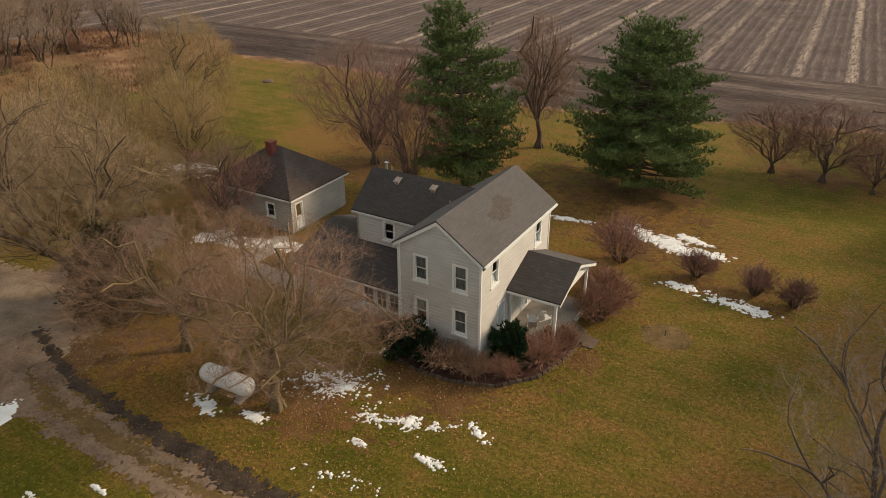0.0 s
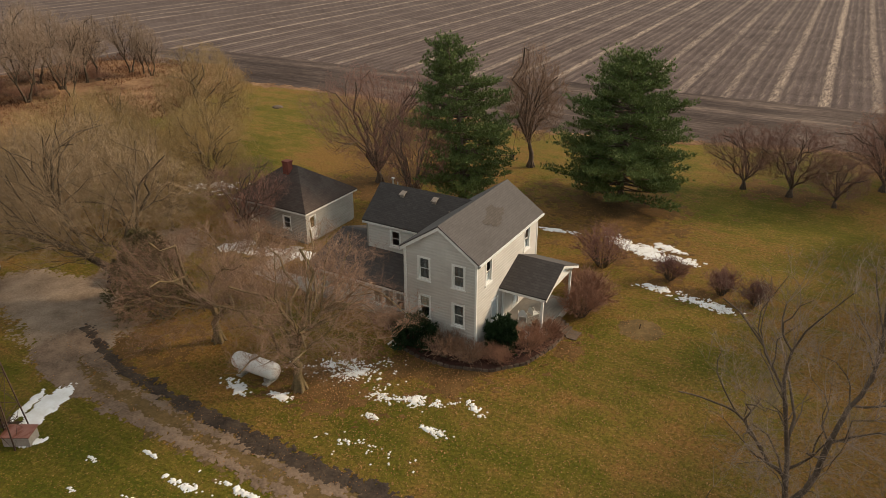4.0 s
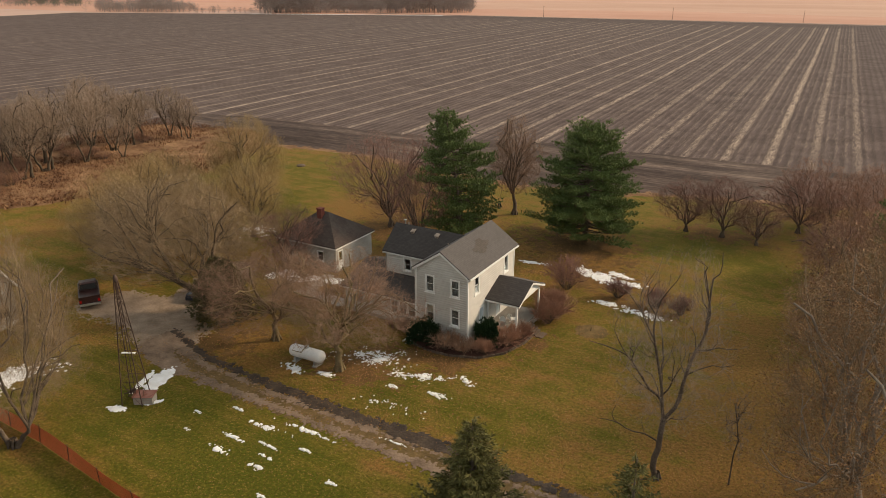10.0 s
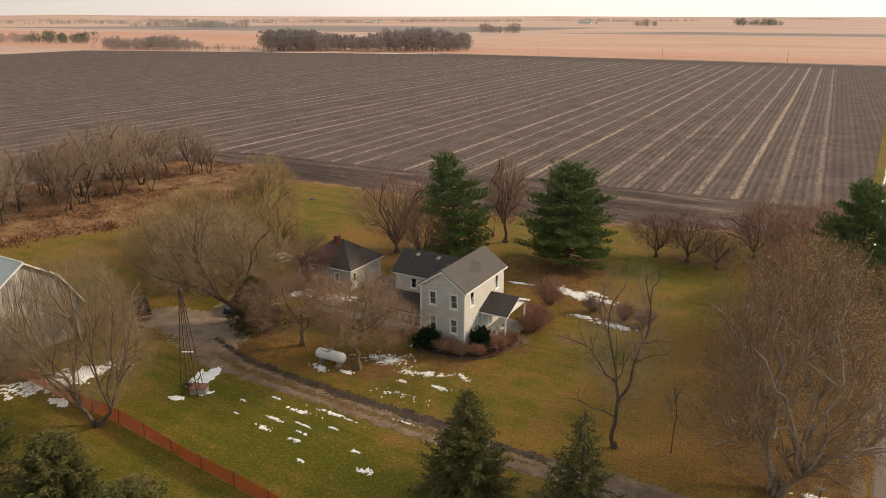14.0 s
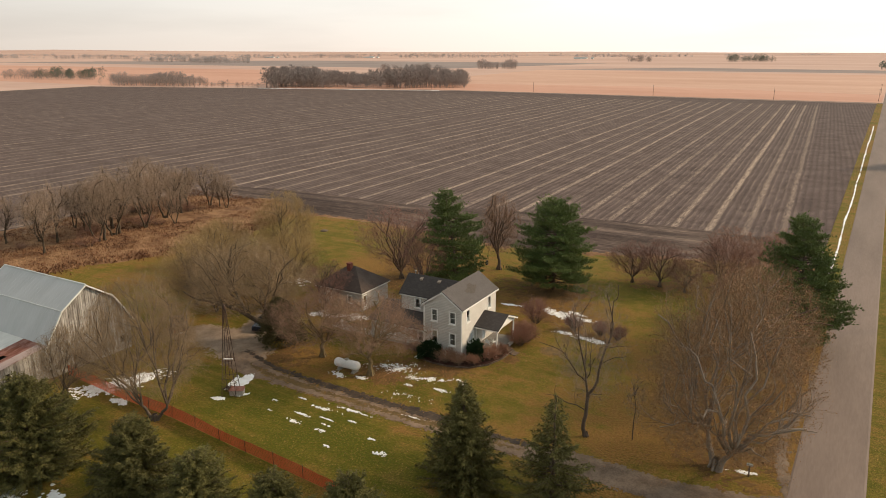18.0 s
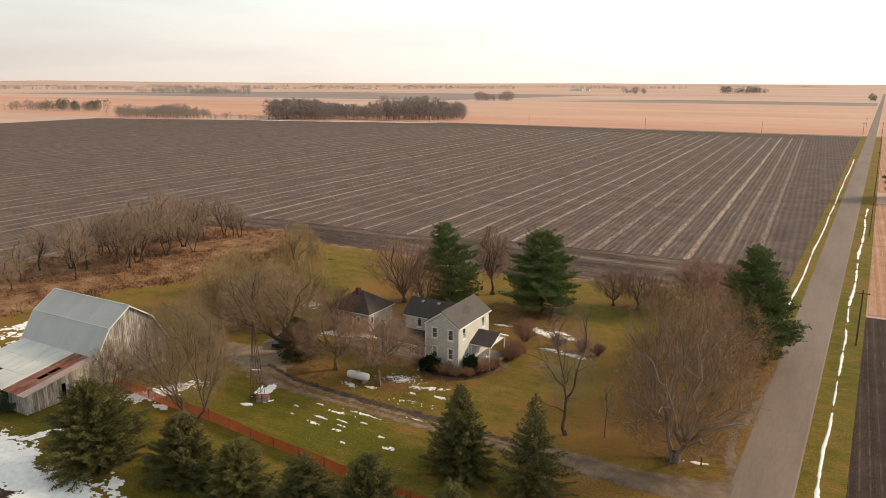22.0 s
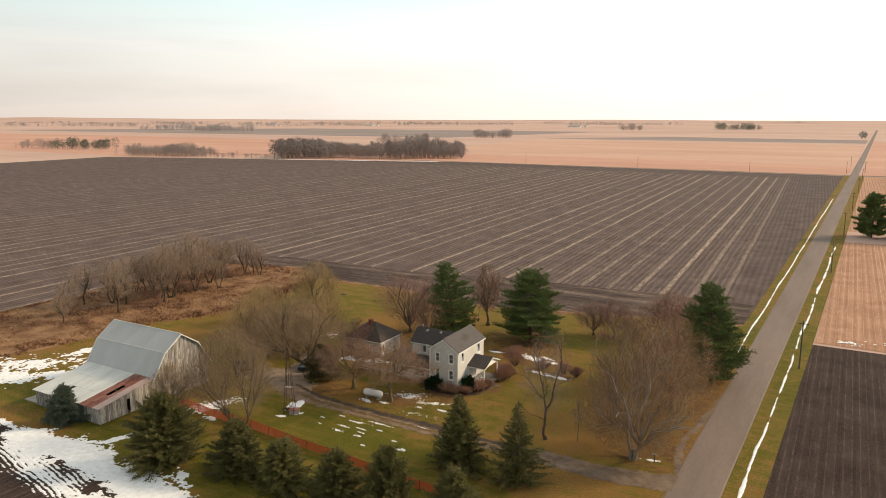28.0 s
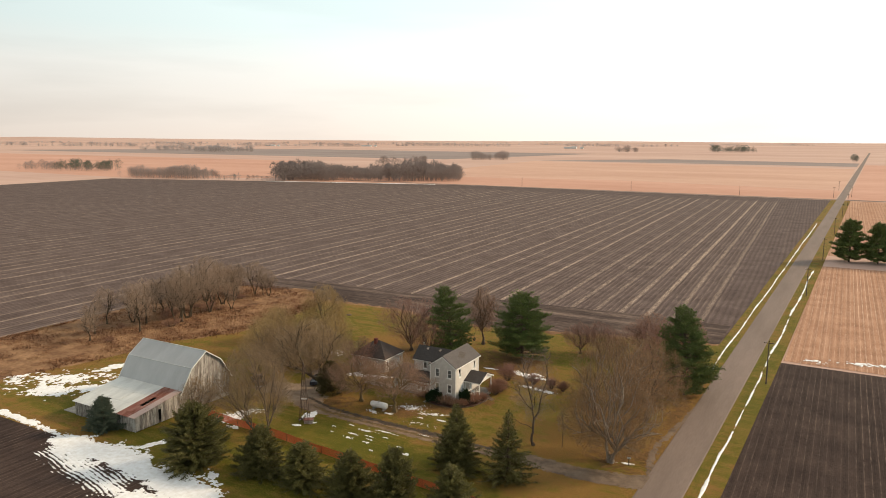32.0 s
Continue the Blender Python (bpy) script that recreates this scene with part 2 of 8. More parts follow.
    relief(nt, bsdf, clod, 0.8, 0.08)
    return m


def siding_mat(name, c1, c2):
    m, nt, bsdf, geo = begin(name, 0.55, 0, 0.35)
    p = geo.outputs["Position"]
    n1 = noise_of(nt, p, 0.5, 4, 0.6)
    n2 = noise_of(nt, p, 2.0, 4, 0.65, (0.35, 0.35, 3.7))
    f = maths(nt, 'ADD', maths(nt, 'MULTIPLY', n1, 0.6), maths(nt, 'MULTIPLY', n2, 0.4))
    r = ramp_of(nt, [(0.34, c1), (0.58, c2)])
    nt.links.new(f, r.inputs[0])
    nt.links.new(r.outputs[0], bsdf.inputs["Base Color"])
    return m


def shingle_mat(name, c1, c2, patchy=(0.06, 0.055, 0.05)):
    m, nt, bsdf, geo = begin(name, 0.92, 0, 0.2)
    p = geo.outputs["Position"]
    sep = nt.nodes.new("ShaderNodeSeparateXYZ")
    nt.links.new(p, sep.inputs[0])
    run = maths(nt, 'ADD', sep.outputs["X"], sep.outputs["Y"])
    comb = nt.nodes.new("ShaderNodeCombineXYZ")
    nt.links.new(run, comb.inputs[0])
    nt.links.new(maths(nt, 'MULTIPLY', sep.outputs["Z"], 1.0), comb.inputs[1])
    br = nt.nodes.new("ShaderNodeTexBrick")
    br.inputs["Scale"].default_value = 1.0
    br.inputs["Brick Width"].default_value = 0.32
    br.inputs["Row Height"].default_value = 0.085
    br.inputs["Mortar Size"].default_value = 0.007
    br.inputs["Color1"].default_value = (*c1, 1)
    br.inputs["Color2"].default_value = (*c2, 1)
    br.inputs["Mortar"].default_value = (*[v * 0.8 for v in c1], 1)
    nt.links.new(comb.outputs[0], br.inputs["Vector"])
    n = noise_of(nt, p, 0.5, 5, 0.65)
    col = mixed(nt, spread(nt, n, 0.5, 0.75, 0.0, 0.5), br.outputs["Color"], patchy)
    g = noise_of(nt, p, 25.0, 2, 0.6)
    col = mixed(nt, spread(nt, g, 0.35, 0.65, 0.0, 0.22), col, tuple(v * 1.6 for v in c2))
    nt.links.new(col, bsdf.inputs["Base Color"])
    relief(nt, bsdf, maths(nt, 'SUBTRACT', 1.0, br.outputs["Fac"]), 0.25, 0.006)
    return m


def barnboard_mat():
    m, nt, bsdf, geo = begin("weathered_boards", 0.9, 0, 0.2)
    p = geo.outputs["Position"]
    grain = noise_of(nt, p, 5.0, 5, 0.7, (1, 1, 0.12))
    flakes = noise_of(nt, p, 1.6, 6, 0.8, (1.5, 1.5, 0.3))
    wood = mixed(nt, spread(nt, grain, 0.3, 0.7), (0.10, 0.085, 0.075), (0.27, 0.245, 0.22))
    oi = nt.nodes.new("ShaderNodeObjectInfo")
    f = maths(nt, 'ADD', maths(nt, 'MULTIPLY', flakes, 0.7), maths(nt, 'MULTIPLY', oi.outputs["Random"], 0.12))
    col = mixed(nt, spread(nt, f, 0.36, 0.52, 0.0, 0.7), wood, (0.56, 0.53, 0.48))
    nt.links.new(col, bsdf.inputs["Base Color"])
    relief(nt, bsdf, grain, 0.5, 0.01)
    return m


def metal_roof_mat(name, c1, c2, rust=0.0, rough=0.38, metal=0.6):
    m, nt, bsdf, geo = begin(name, rough, metal, 0.5)
    p = geo.outputs["Position"]
    n = noise_of(nt, p, 0.5, 5, 0.65, (1, 0.4, 0.4))
    col = mixed(nt, spread(nt, n, 0.35, 0.65), c1, c2)
    if rust:
        r = noise_of(nt, p, 0.9, 6, 0.7, (1, 0.35, 0.35))
        fac = spread(nt, r, 0.62 - rust * 0.3, 0.70 - rust * 0.3)
        col = mixed(nt, fac, col, (0.15, 0.045, 0.022))
    nt.links.new(col, bsdf.inputs["Base Color"])
    return m


def glass_mat():
    m, nt, bsdf, geo = begin("window_glass", 0.03, 0, 0.5)
    bsdf.inputs["Base Color"].default_value = (0.9, 0.95, 0.95, 1)
    bsdf.inputs["Transmission Weight"].default_value = 1.0
    bsdf.inputs["IOR"].default_value = 1.3
    return m


def snow_mat():
    m, nt, bsdf, geo = begin("old_snow", 0.75, 0, 0.3)
    p = geo.outputs["Position"]
    n = noise_of(nt, p, 1.2, 5, 0.65)
    col = mixed(nt, spread(nt, n, 0.35, 0.65), (0.86, 0.87, 0.88), (0.72, 0.71, 0.69))
    nt.links.new(col, bsdf.inputs["Base Color"])
    relief(nt, bsdf, noise_of(nt, p, 5.0, 4, 0.7), 0.5, 0.03)
    return m


M = {}
M["lawn"] = lawn_mat()
M["field"] = field_mat("worked_soil_with_straw", (0.087, 0.061, 0.055), (0.146, 0.106, 0.094), (0.45, 0.345, 0.265), 15.9, 6.8, 0.82, 0.036, True)
M["field_near"] = field_mat("ploughed_soil", (0.034, 0.022, 0.019), (0.068, 0.046, 0.038), (0.20, 0.145, 0.115), 0.0, 0.95, 0.42)
M["headland"] = plain("headland_soil", (0.040, 0.027, 0.022), (0.165, 0.118, 0.095), 0.22, 2.6, 0.95, spec=0.1, bump=1.0, dist=0.10, stretch=(0.16, 1, 1), stops=[(0.38, (0.040, 0.027, 0.022)), (0.52, (0.088, 0.062, 0.052)), (0.64, (0.20, 0.145, 0.115))])
M["stubble"] = field_mat("corn_stubble", (0.35, 0.185, 0.112), (0.48, 0.275, 0.175), (0.66, 0.465, 0.345), 50.0, 1.0, 0.7)
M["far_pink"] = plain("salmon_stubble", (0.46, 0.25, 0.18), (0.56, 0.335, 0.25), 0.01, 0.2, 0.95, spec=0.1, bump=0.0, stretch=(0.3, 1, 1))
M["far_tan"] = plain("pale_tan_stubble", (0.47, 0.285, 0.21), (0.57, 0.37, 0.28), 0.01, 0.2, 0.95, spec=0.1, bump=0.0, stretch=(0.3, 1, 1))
# far soil and far land: aerial haze put into the colour, paler than nearby
M["far_dark"] = plain("hazed_bare_soil", (0.225, 0.18, 0.165), (0.31, 0.255, 0.235), 0.01, 0.2, 0.95, spec=0.1, bump=0.0, stretch=(0.3, 1, 1))
M["far_land"] = plain("hazed_stubble_land", (0.44, 0.29, 0.235), (0.55, 0.385, 0.315), 0.004, 0.05, 0.95, spec=0.1, bump=0.0, stretch=(0.25, 1, 1))
M["track"] = plain("worn_earth_track", (0.12, 0.083, 0.057), (0.27, 0.192, 0.137), 0.6, 7.0, 0.95, spec=0.15, bump=0.7, dist=0.04)
M["gravel"] = plain("driveway_gravel", (0.165, 0.118, 0.083), (0.35, 0.265, 0.195), 0.5, 9.0, 0.95, spec=0.15, bump=0.7, dist=0.03)
M["lane"] = plain("packed_brown_gravel", (0.105, 0.074, 0.052), (0.225, 0.165, 0.120), 0.5, 8.0, 0.95, spec=0.15, bump=0.7, dist=0.03)
M["mud"] = plain("wet_wheel_track", (0.018, 0.012, 0.009), (0.080, 0.055, 0.037), 0.8, 6.0, 0.75, spec=0.3, bump=0.7, dist=0.05)
M["dirt"] = plain("dead_grass_and_soil", (0.080, 0.055, 0.024), (0.190, 0.125, 0.055), 0.7, 6.0, 0.95, spec=0.1, bump=0.7, dist=0.04)
M["leafbed"] = plain("fallen_leaf_cover", (0.088, 0.050, 0.019), (0.190, 0.108, 0.040), 0.6, 5.0, 0.95, spec=0.1, bump=0.8, dist=0.05)
M["mulch"] = plain("bed_mulch", (0.045, 0.022, 0.018), (0.115, 0.060, 0.045), 0.9, 8.0, 0.95, spec=0.1, bump=0.8, dist=0.05)
M["asphalt"] = plain("worn_chip_seal", (0.155, 0.115, 0.094), (0.215, 0.162, 0.134), 0.25, 6.0, 0.85, spec=0.25, bump=0.3, dist=0.01, stretch=(1, 0.12, 1))
M["roughgrass"] = plain("matted_dead_grass", (0.105, 0.050, 0.026), (0.33, 0.195, 0.105), 0.22, 2.2, 0.95, spec=0.1, bump=1.0, dist=0.2)
M["reed"] = plain("dead_grass_blades", (0.13, 0.06, 0.03), (0.48, 0.32, 0.19), 0.11, 0.9, 0.95, spec=0.1, bump=0.0, island=0.3, stops=[(0.42, (0.095, 0.042, 0.024)), (0.51, (0.20, 0.098, 0.050)), (0.62, (0.42, 0.265, 0.15))])
M["snow"] = snow_mat()
M["siding"] = siding_mat("white_vinyl_siding", (0.45, 0.425, 0.39), (0.55, 0.52, 0.48))
# shed boards: the shade of nearby trees is put into this darker white
M["siding_shaded"] = siding_mat("shade_dulled_white_boards", (0.28, 0.26, 0.235), (0.40, 0.375, 0.34))
M["trim"] = plain("white_painted_trim", (0.68, 0.67, 0.64), (0.78, 0.77, 0.74), 1.0, 12.0, 0.45, bump=0.05)
M["shingle"] = shingle_mat("grey_asphalt_shingles", (0.090, 0.080, 0.076), (0.108, 0.097, 0.092), (0.068, 0.059, 0.054))
M["shingle_worn"] = shingle_mat("worn_shingles", (0.072, 0.060, 0.052), (0.095, 0.080, 0.070), (0.055, 0.046, 0.040))
M["shingle_dark"] = shingle_mat("dark_asphalt_shingles", (0.052, 0.045, 0.042), (0.070, 0.061, 0.057), (0.032, 0.027, 0.025))
M["shingle_brown"] = shingle_mat("brown_asphalt_shingles", (0.058, 0.042, 0.036), (0.080, 0.060, 0.051), (0.12, 0.11, 0.095))
M["glass"] = glass_mat()
# indoor surfaces: the gloom of the rooms is put into this dark colour
M["dark"] = plain("painted_room_gloom", (0.045, 0.040, 0.036), (0.075, 0.068, 0.062), 1, 5, 0.9, bump=0.0)
M["curtain"] = plain("window_shade_cloth", (0.40, 0.36, 0.28), (0.52, 0.47, 0.38), 3, 20, 0.9, bump=0.1)
# net curtain; its grey also stands in for the reflection on the panes
M["gauze"] = plain("reflection_grey_net_curtain", (0.13, 0.125, 0.115), (0.26, 0.25, 0.235), 2, 9, 0.9, bump=0.1)
M["blind"] = plain("pale_blue_blind", (0.42, 0.46, 0.48), (0.52, 0.56, 0.58), 3, 20, 0.8, bump=0.1)
M["concrete"] = plain("old_concrete", (0.26, 0.235, 0.205), (0.40, 0.37, 0.33), 0.8, 9.0, 0.9, bump=0.4)
M["brick"] = plain("dull_red_brick", (0.135, 0.040, 0.030), (0.21, 0.065, 0.045), 2.0, 12.0, 0.9, bump=0.4, island=0.2)
M["barnboard"] = barnboard_mat()
M["metal_roof"] = metal_roof_mat("grey_ribbed_metal", (0.41, 0.405, 0.395), (0.47, 0.465, 0.455), 0.0, 0.5, 0.08)
M["metal_light"] = metal_roof_mat("pale_galvanised_sheet", (0.55, 0.55, 0.52), (0.70, 0.70, 0.66), 0.0, 0.5, 0.3)
M["metal_rust"] = metal_roof_mat("rusted_red_sheet", (0.30, 0.16, 0.13), (0.20, 0.065, 0.045), 0.45, 0.75, 0.15)
M["metal_faded"] = metal_roof_mat("faded_red_sheet", (0.34, 0.24, 0.21), (0.42, 0.33, 0.30), 0.15, 0.7, 0.1)
M["tank"] = plain("white_tank_paint", (0.62, 0.60, 0.58), (0.78, 0.77, 0.75), 1.0, 8.0, 0.4, bump=0.05)
M["steel_dark"] = plain("rusty_angle_iron", (0.050, 0.032, 0.026), (0.12, 0.075, 0.055), 1.5, 15.0, 0.7, 0.3, bump=0.2)
M["vent_grey"] = plain("weathered_vent_metal", (0.20, 0.165, 0.135), (0.30, 0.25, 0.21), 2.0, 15.0, 0.6, 0.2, bump=0.1)
M["steel"] = plain("galvanised_steel", (0.35, 0.35, 0.34), (0.5, 0.5, 0.49), 2.0, 15.0, 0.4, 0.7, bump=0.1)
M["fence_orange"] = plain("orange_plastic_mesh", (0.70, 0.125, 0.052), (0.82, 0.19, 0.085), 0.5, 6.0, 0.6, bump=0.1)
M["wood_dark"] = plain("weathered_post_wood", (0.055, 0.043, 0.035), (0.13, 0.10, 0.08), 1.0, 14.0, 0.9, bump=0.3)
M["rubber"] = plain("black_rubber", (0.018, 0.018, 0.018), (0.035, 0.034, 0.033), 2, 20, 0.8, bump=0.1)
M["car_paint"] = plain("dark_blue_car_paint", (0.020, 0.024, 0.035), (0.035, 0.040, 0.055), 1, 8, 0.2, 0.3, 0.5, bump=0.0)
M["maroon"] = plain("dark_maroon_car_paint", (0.026, 0.011, 0.010), (0.050, 0.019, 0.017), 1, 8, 0.35, 0.2, 0.5, bump=0.0)
M["lamp_red"] = plain("red_tail_lens", (0.35, 0.010, 0.010), (0.45, 0.02, 0.02), 2, 10, 0.2, bump=0.0)
M["clay"] = plain("terracotta_clay", (0.30, 0.16, 0.10), (0.40, 0.24, 0.16), 2, 14, 0.85, bump=0.2)
M["stone"] = plain("brown_edging_stone", (0.075, 0.052, 0.038), (0.15, 0.11, 0.08), 1.5, 9, 0.9, bump=0.5, vary=0.25)
M["porch_floor"] = plain("grey_porch_boards", (0.17, 0.155, 0.135), (0.25, 0.23, 0.205), 1.0, 12, 0.8, bump=0.2)
M["bark"] = plain("grey_brown_bark", (0.075, 0.055, 0.042), (0.17, 0.13, 0.10), 1.2, 9.0, 0.95, spec=0.1, bump=0.8, dist=0.03, vary=0.15)
M["bark_dark"] = plain("dark_furrowed_bark", (0.050, 0.037, 0.026), (0.12, 0.09, 0.062), 1.2, 9.0, 0.95, spec=0.1, bump=0.8, dist=0.03)
M["bark_moss"] = plain("mossy_tan_bark", (0.10, 0.075, 0.04), (0.24, 0.175, 0.095), 1.2, 9.0, 0.95, spec=0.1, bump=0.8, dist=0.03)
M["bark_pale"] = plain("pale_grey_bark", (0.17, 0.135, 0.108), (0.33, 0.27, 0.22), 1.0, 7.0, 0.95, spec=0.1, bump=0.7, dist=0.03, vary=0.12)
M["twig_rose"] = leafy("rosy_brown_twigs", (0.185, 0.108, 0.072), (0.36, 0.225, 0.15))
M["twig_tan"] = leafy("tan_twigs", (0.155, 0.104, 0.060), (0.305, 0.212, 0.125))
M["twig_gold"] = leafy("golden_willow_twigs", (0.205, 0.138, 0.060), (0.375, 0.258, 0.115))
M["twig_red"] = leafy("reddish_fruit_tree_twigs", (0.17, 0.088, 0.068), (0.31, 0.17, 0.13))
M["twig_rust"] = leafy("rust_brown_shrub_twigs", (0.20, 0.100, 0.064), (0.38, 0.21, 0.14))
M["twig_brown"] = leafy("brown_hedge_twigs", (0.20, 0.140, 0.098), (0.36, 0.26, 0.185))
M["twig_grey"] = leafy("grey_twigs", (0.18, 0.128, 0.100), (0.32, 0.24, 0.19))
M["twig_plum"] = leafy("plum_shrub_twigs", (0.13, 0.062, 0.052), (0.26, 0.135, 0.11))
M["leaf_brown"] = leafy("dead_brown_leaves", (0.19, 0.092, 0.040), (0.42, 0.235, 0.11))
M["leaf_fallen"] = leafy("fallen_orange_leaves", (0.20, 0.085, 0.025), (0.46, 0.25, 0.11))
M["needle_pine"] = leafy("pine_needles", (0.050, 0.084, 0.025), (0.190, 0.232, 0.070))
M["needle_spruce"] = leafy("spruce_needles", (0.054, 0.054, 0.016), (0.180, 0.158, 0.048))
M["needle_blue"] = leafy("blue_spruce_needles", (0.048, 0.066, 0.044), (0.130, 0.155, 0.105))
M["needle_yew"] = leafy("yew_needles", (0.008, 0.022, 0.007), (0.030, 0.062, 0.018))
M["ivy"] = leafy("ivy_and_dense_shoots", (0.060, 0.054, 0.020), (0.15, 0.128, 0.048))
# far twigs, trunks and evergreens: distance haze is mixed into these base colours
M["far_wood"] = leafy("hazed_bare_wood", (0.27, 0.215, 0.19), (0.36, 0.295, 0.265))
M["bark_far"] = plain("hazed_trunk_bark", (0.18, 0.145, 0.13), (0.27, 0.22, 0.20), 0.3, 3, 0.95, bump=0.0)
M["dist_wood"] = leafy("haze_paled_wood", (0.34, 0.30, 0.285), (0.43, 0.39, 0.37))
M["far_green"] = leafy("hazed_evergreen", (0.10, 0.118, 0.09), (0.18, 0.195, 0.15))


# ---- mesh helpers ----
WORLD = {}


class Bag:
    """Vertices and faces, gathered before they become one mesh."""

    def __init__(self):
        self.v, self.f = [], []

    def add(self, verts, faces):
        n = len(self.v)
        self.v.extend(tuple(p) for p in verts)
        self.f.extend(tuple(i + n for i in face) for face in faces)

    def box(self, x0, y0, z0, x1, y1, z1, turn=0.0, pivot=None):
        pts = [(x, y, z) for z in (z0, z1) for y in (y0, y1) for x in (x0, x1)]
        if turn:
            cx, cy = pivot or ((x0 + x1) / 2, (y0 + y1) / 2)
            c, s = math.cos(turn), math.sin(turn)
            pts = [(cx + (x - cx) * c - (y - cy) * s, cy + (x - cx) * s + (y - cy) * c, z) for x, y, z in pts]
        self.add(pts, [(0, 2, 3, 1), (4, 5, 7, 6), (0, 1, 5, 4), (2, 6, 7, 3), (0, 4, 6, 2), (1, 3, 7, 5)])

    def slab(self, top, thick):
        """A plate under four or more corner points."""
        n = len(top)
        low = [(x, y, z - thick) for x, y, z in top]
        self.add(list(top) + low, [tuple(range(n)), tuple(range(2 * n - 1, n - 1, -1))] + [(i, i + n, (i + 1) % n + n, (i + 1) % n) for i in range(n)])

    def tube(self, pts, radii, n=6, cap=True):
        pts = [Vector(p) for p in pts]
        base = len(self.v)
        side = None
        for i, p in enumerate(pts):
            d = (pts[min(i + 1, len(pts) - 1)] - pts[max(i - 1, 0)])
            d = d.normalized() if d.length > 1e-9 else Vector((0, 0, 1))
            if side is None:
                side = d.orthogonal().normalized()
            side = (side - d * side.dot(d))
            side = side.normalized() if side.length > 1e-6 else d.orthogonal().normalized()
            up = d.cross(side)
            for k in range(n):
                a = 2 * math.pi * k / n
                self.v.append(tuple(p + (side * math.cos(a) + up * math.sin(a)) * radii[i]))
        for i in range(len(pts) - 1):
            for k in range(n):
                a, b = base + i * n + k, base + i * n + (k + 1) % n
                self.f.append((a, b, b + n, a + n))
        if cap:
            self.f.append(tuple(base + k for k in reversed(range(n))))
            self.f.append(tuple(base + (len(pts) - 1) * n + k for k in range(n)))

    def rod(self, a, b, r, n=6):
        self.tube([a, b], [r, r], n)

    def bar(self, a, b, w=0.05):
        """A square bar between two points."""
        self.tube([a, b], [w * 0.7, w * 0.7], 4)

    def lathe(self, profile, n=16, at=(0, 0, 0), axis='z'):
        base = len(self.v)
        for r, h in profile:
            for k in range(n):
                a = 2 * math.pi * k / n
                c, s = r * math.cos(a), r * math.sin(a)
                p = (c, s, h) if axis == 'z' else ((h, c, s) if axis == 'x' else (c, h, s))
                self.v.append((at[0] + p[0], at[1] + p[1], at[2] + p[2]))
        for i in range(len(profile) - 1):
            for k in range(n):
                a, b = base + i * n + k, base + i * n + (k + 1) % n
                self.f.append((a, b, b + n, a + n))


def mesh_of(name, bag, material, smooth=False):
    me = bpy.data.meshes.new(name)
    me.from_pydata(bag.v, [], bag.f)
    if smooth:
        me.polygons.foreach_set("use_smooth", [True] * len(me.polygons))
    me.materials.append(material)
    me.update()
    return me


def thing(name, loc, label, category, group="", kind="", turn=0.0):
    ob = new(name)
    ob.empty_display_size = 0.3
    ob.matrix_basis = pose(*loc, 0, 0, turn)
    WORLD[ob.name] = Vector(loc)
    return tagged(ob, label, category, group, kind)


def part(name, bag, material, parent, label="", smooth=False, world=True):
    """One mesh under a thing or a part. world: the bag holds places in the world, else places from the thing's base."""
    if world and parent.name in WORLD:
        o = WORLD[parent.name]
        bag.v = [(x - o.x, y - o.y, z - o.z) for x, y, z in bag.v]
    ob = new(name, mesh_of(name, bag, material, smooth))
    ob.parent = parent
    if parent.name in WORLD:
        WORLD[ob.name] = WORLD[parent.name]
    if label:
        tagged(ob, label)
    return ob


def single(name, bag, material, loc, label, category, group="", kind="", smooth=False):
    """A thing of one mesh."""
    bag.v = [(x - loc[0], y - loc[1], z - loc[2]) for x, y, z in bag.v]
    ob = new(name, mesh_of(name, bag, material, smooth))
    ob.location = loc
    WORLD[ob.name] = Vector(loc)
    return tagged(ob, label, category, group, kind)


# ---- numpy noise for the ground cover ----
_grid = np.random.RandomState(5).rand(256, 256)


def value_noise(x, y):
    xi, yi = np.floor(x).astype(int), np.floor(y).astype(int)
    fx, fy = x - xi, y - yi
    fx, fy = fx * fx * (3 - 2 * fx), fy * fy * (3 - 2 * fy)
    g = lambda a, b: _grid[a % 256, b % 256]
    return (g(xi, yi) * (1 - fx) + g(xi + 1, yi) * fx) * (1 - fy) + (g(xi, yi + 1) * (1 - fx) + g(xi + 1, yi + 1) * fx) * fy


def fbm(x, y, scale, octaves=4, gain=0.55):
    out, amp, tot = 0, 1.0, 0
    for o in range(octaves):
        out = out + amp * value_noise(x * scale * 2 ** o + 17.3 * o, y * scale * 2 ** o + 9.1 * o)
        tot += amp
        amp *= gain
    return out / tot - 0.5


def blob(x, y, cx, cy, rx, ry, turn=0.0):
    c, s = math.cos(radians(turn)), math.sin(radians(turn))
    u, v = (x - cx) * c + (y - cy) * s, -(x - cx) * s + (y - cy) * c
    return 1 - np.sqrt((u / rx) ** 2 + (v / ry) ** 2)


def line_dist(x, y, pts):
    best = np.full(np.shape(x), 1e9)
    for (ax, ay), (bx, by) in zip(pts[:-1], pts[1:]):
        dx, dy = bx - ax, by - ay
        t = np.clip(((x - ax) * dx + (y - ay) * dy) / (dx * dx + dy * dy), 0, 1)
        best = np.minimum(best, np.hypot(x - ax - t * dx, y - ay - t * dy))
    return best


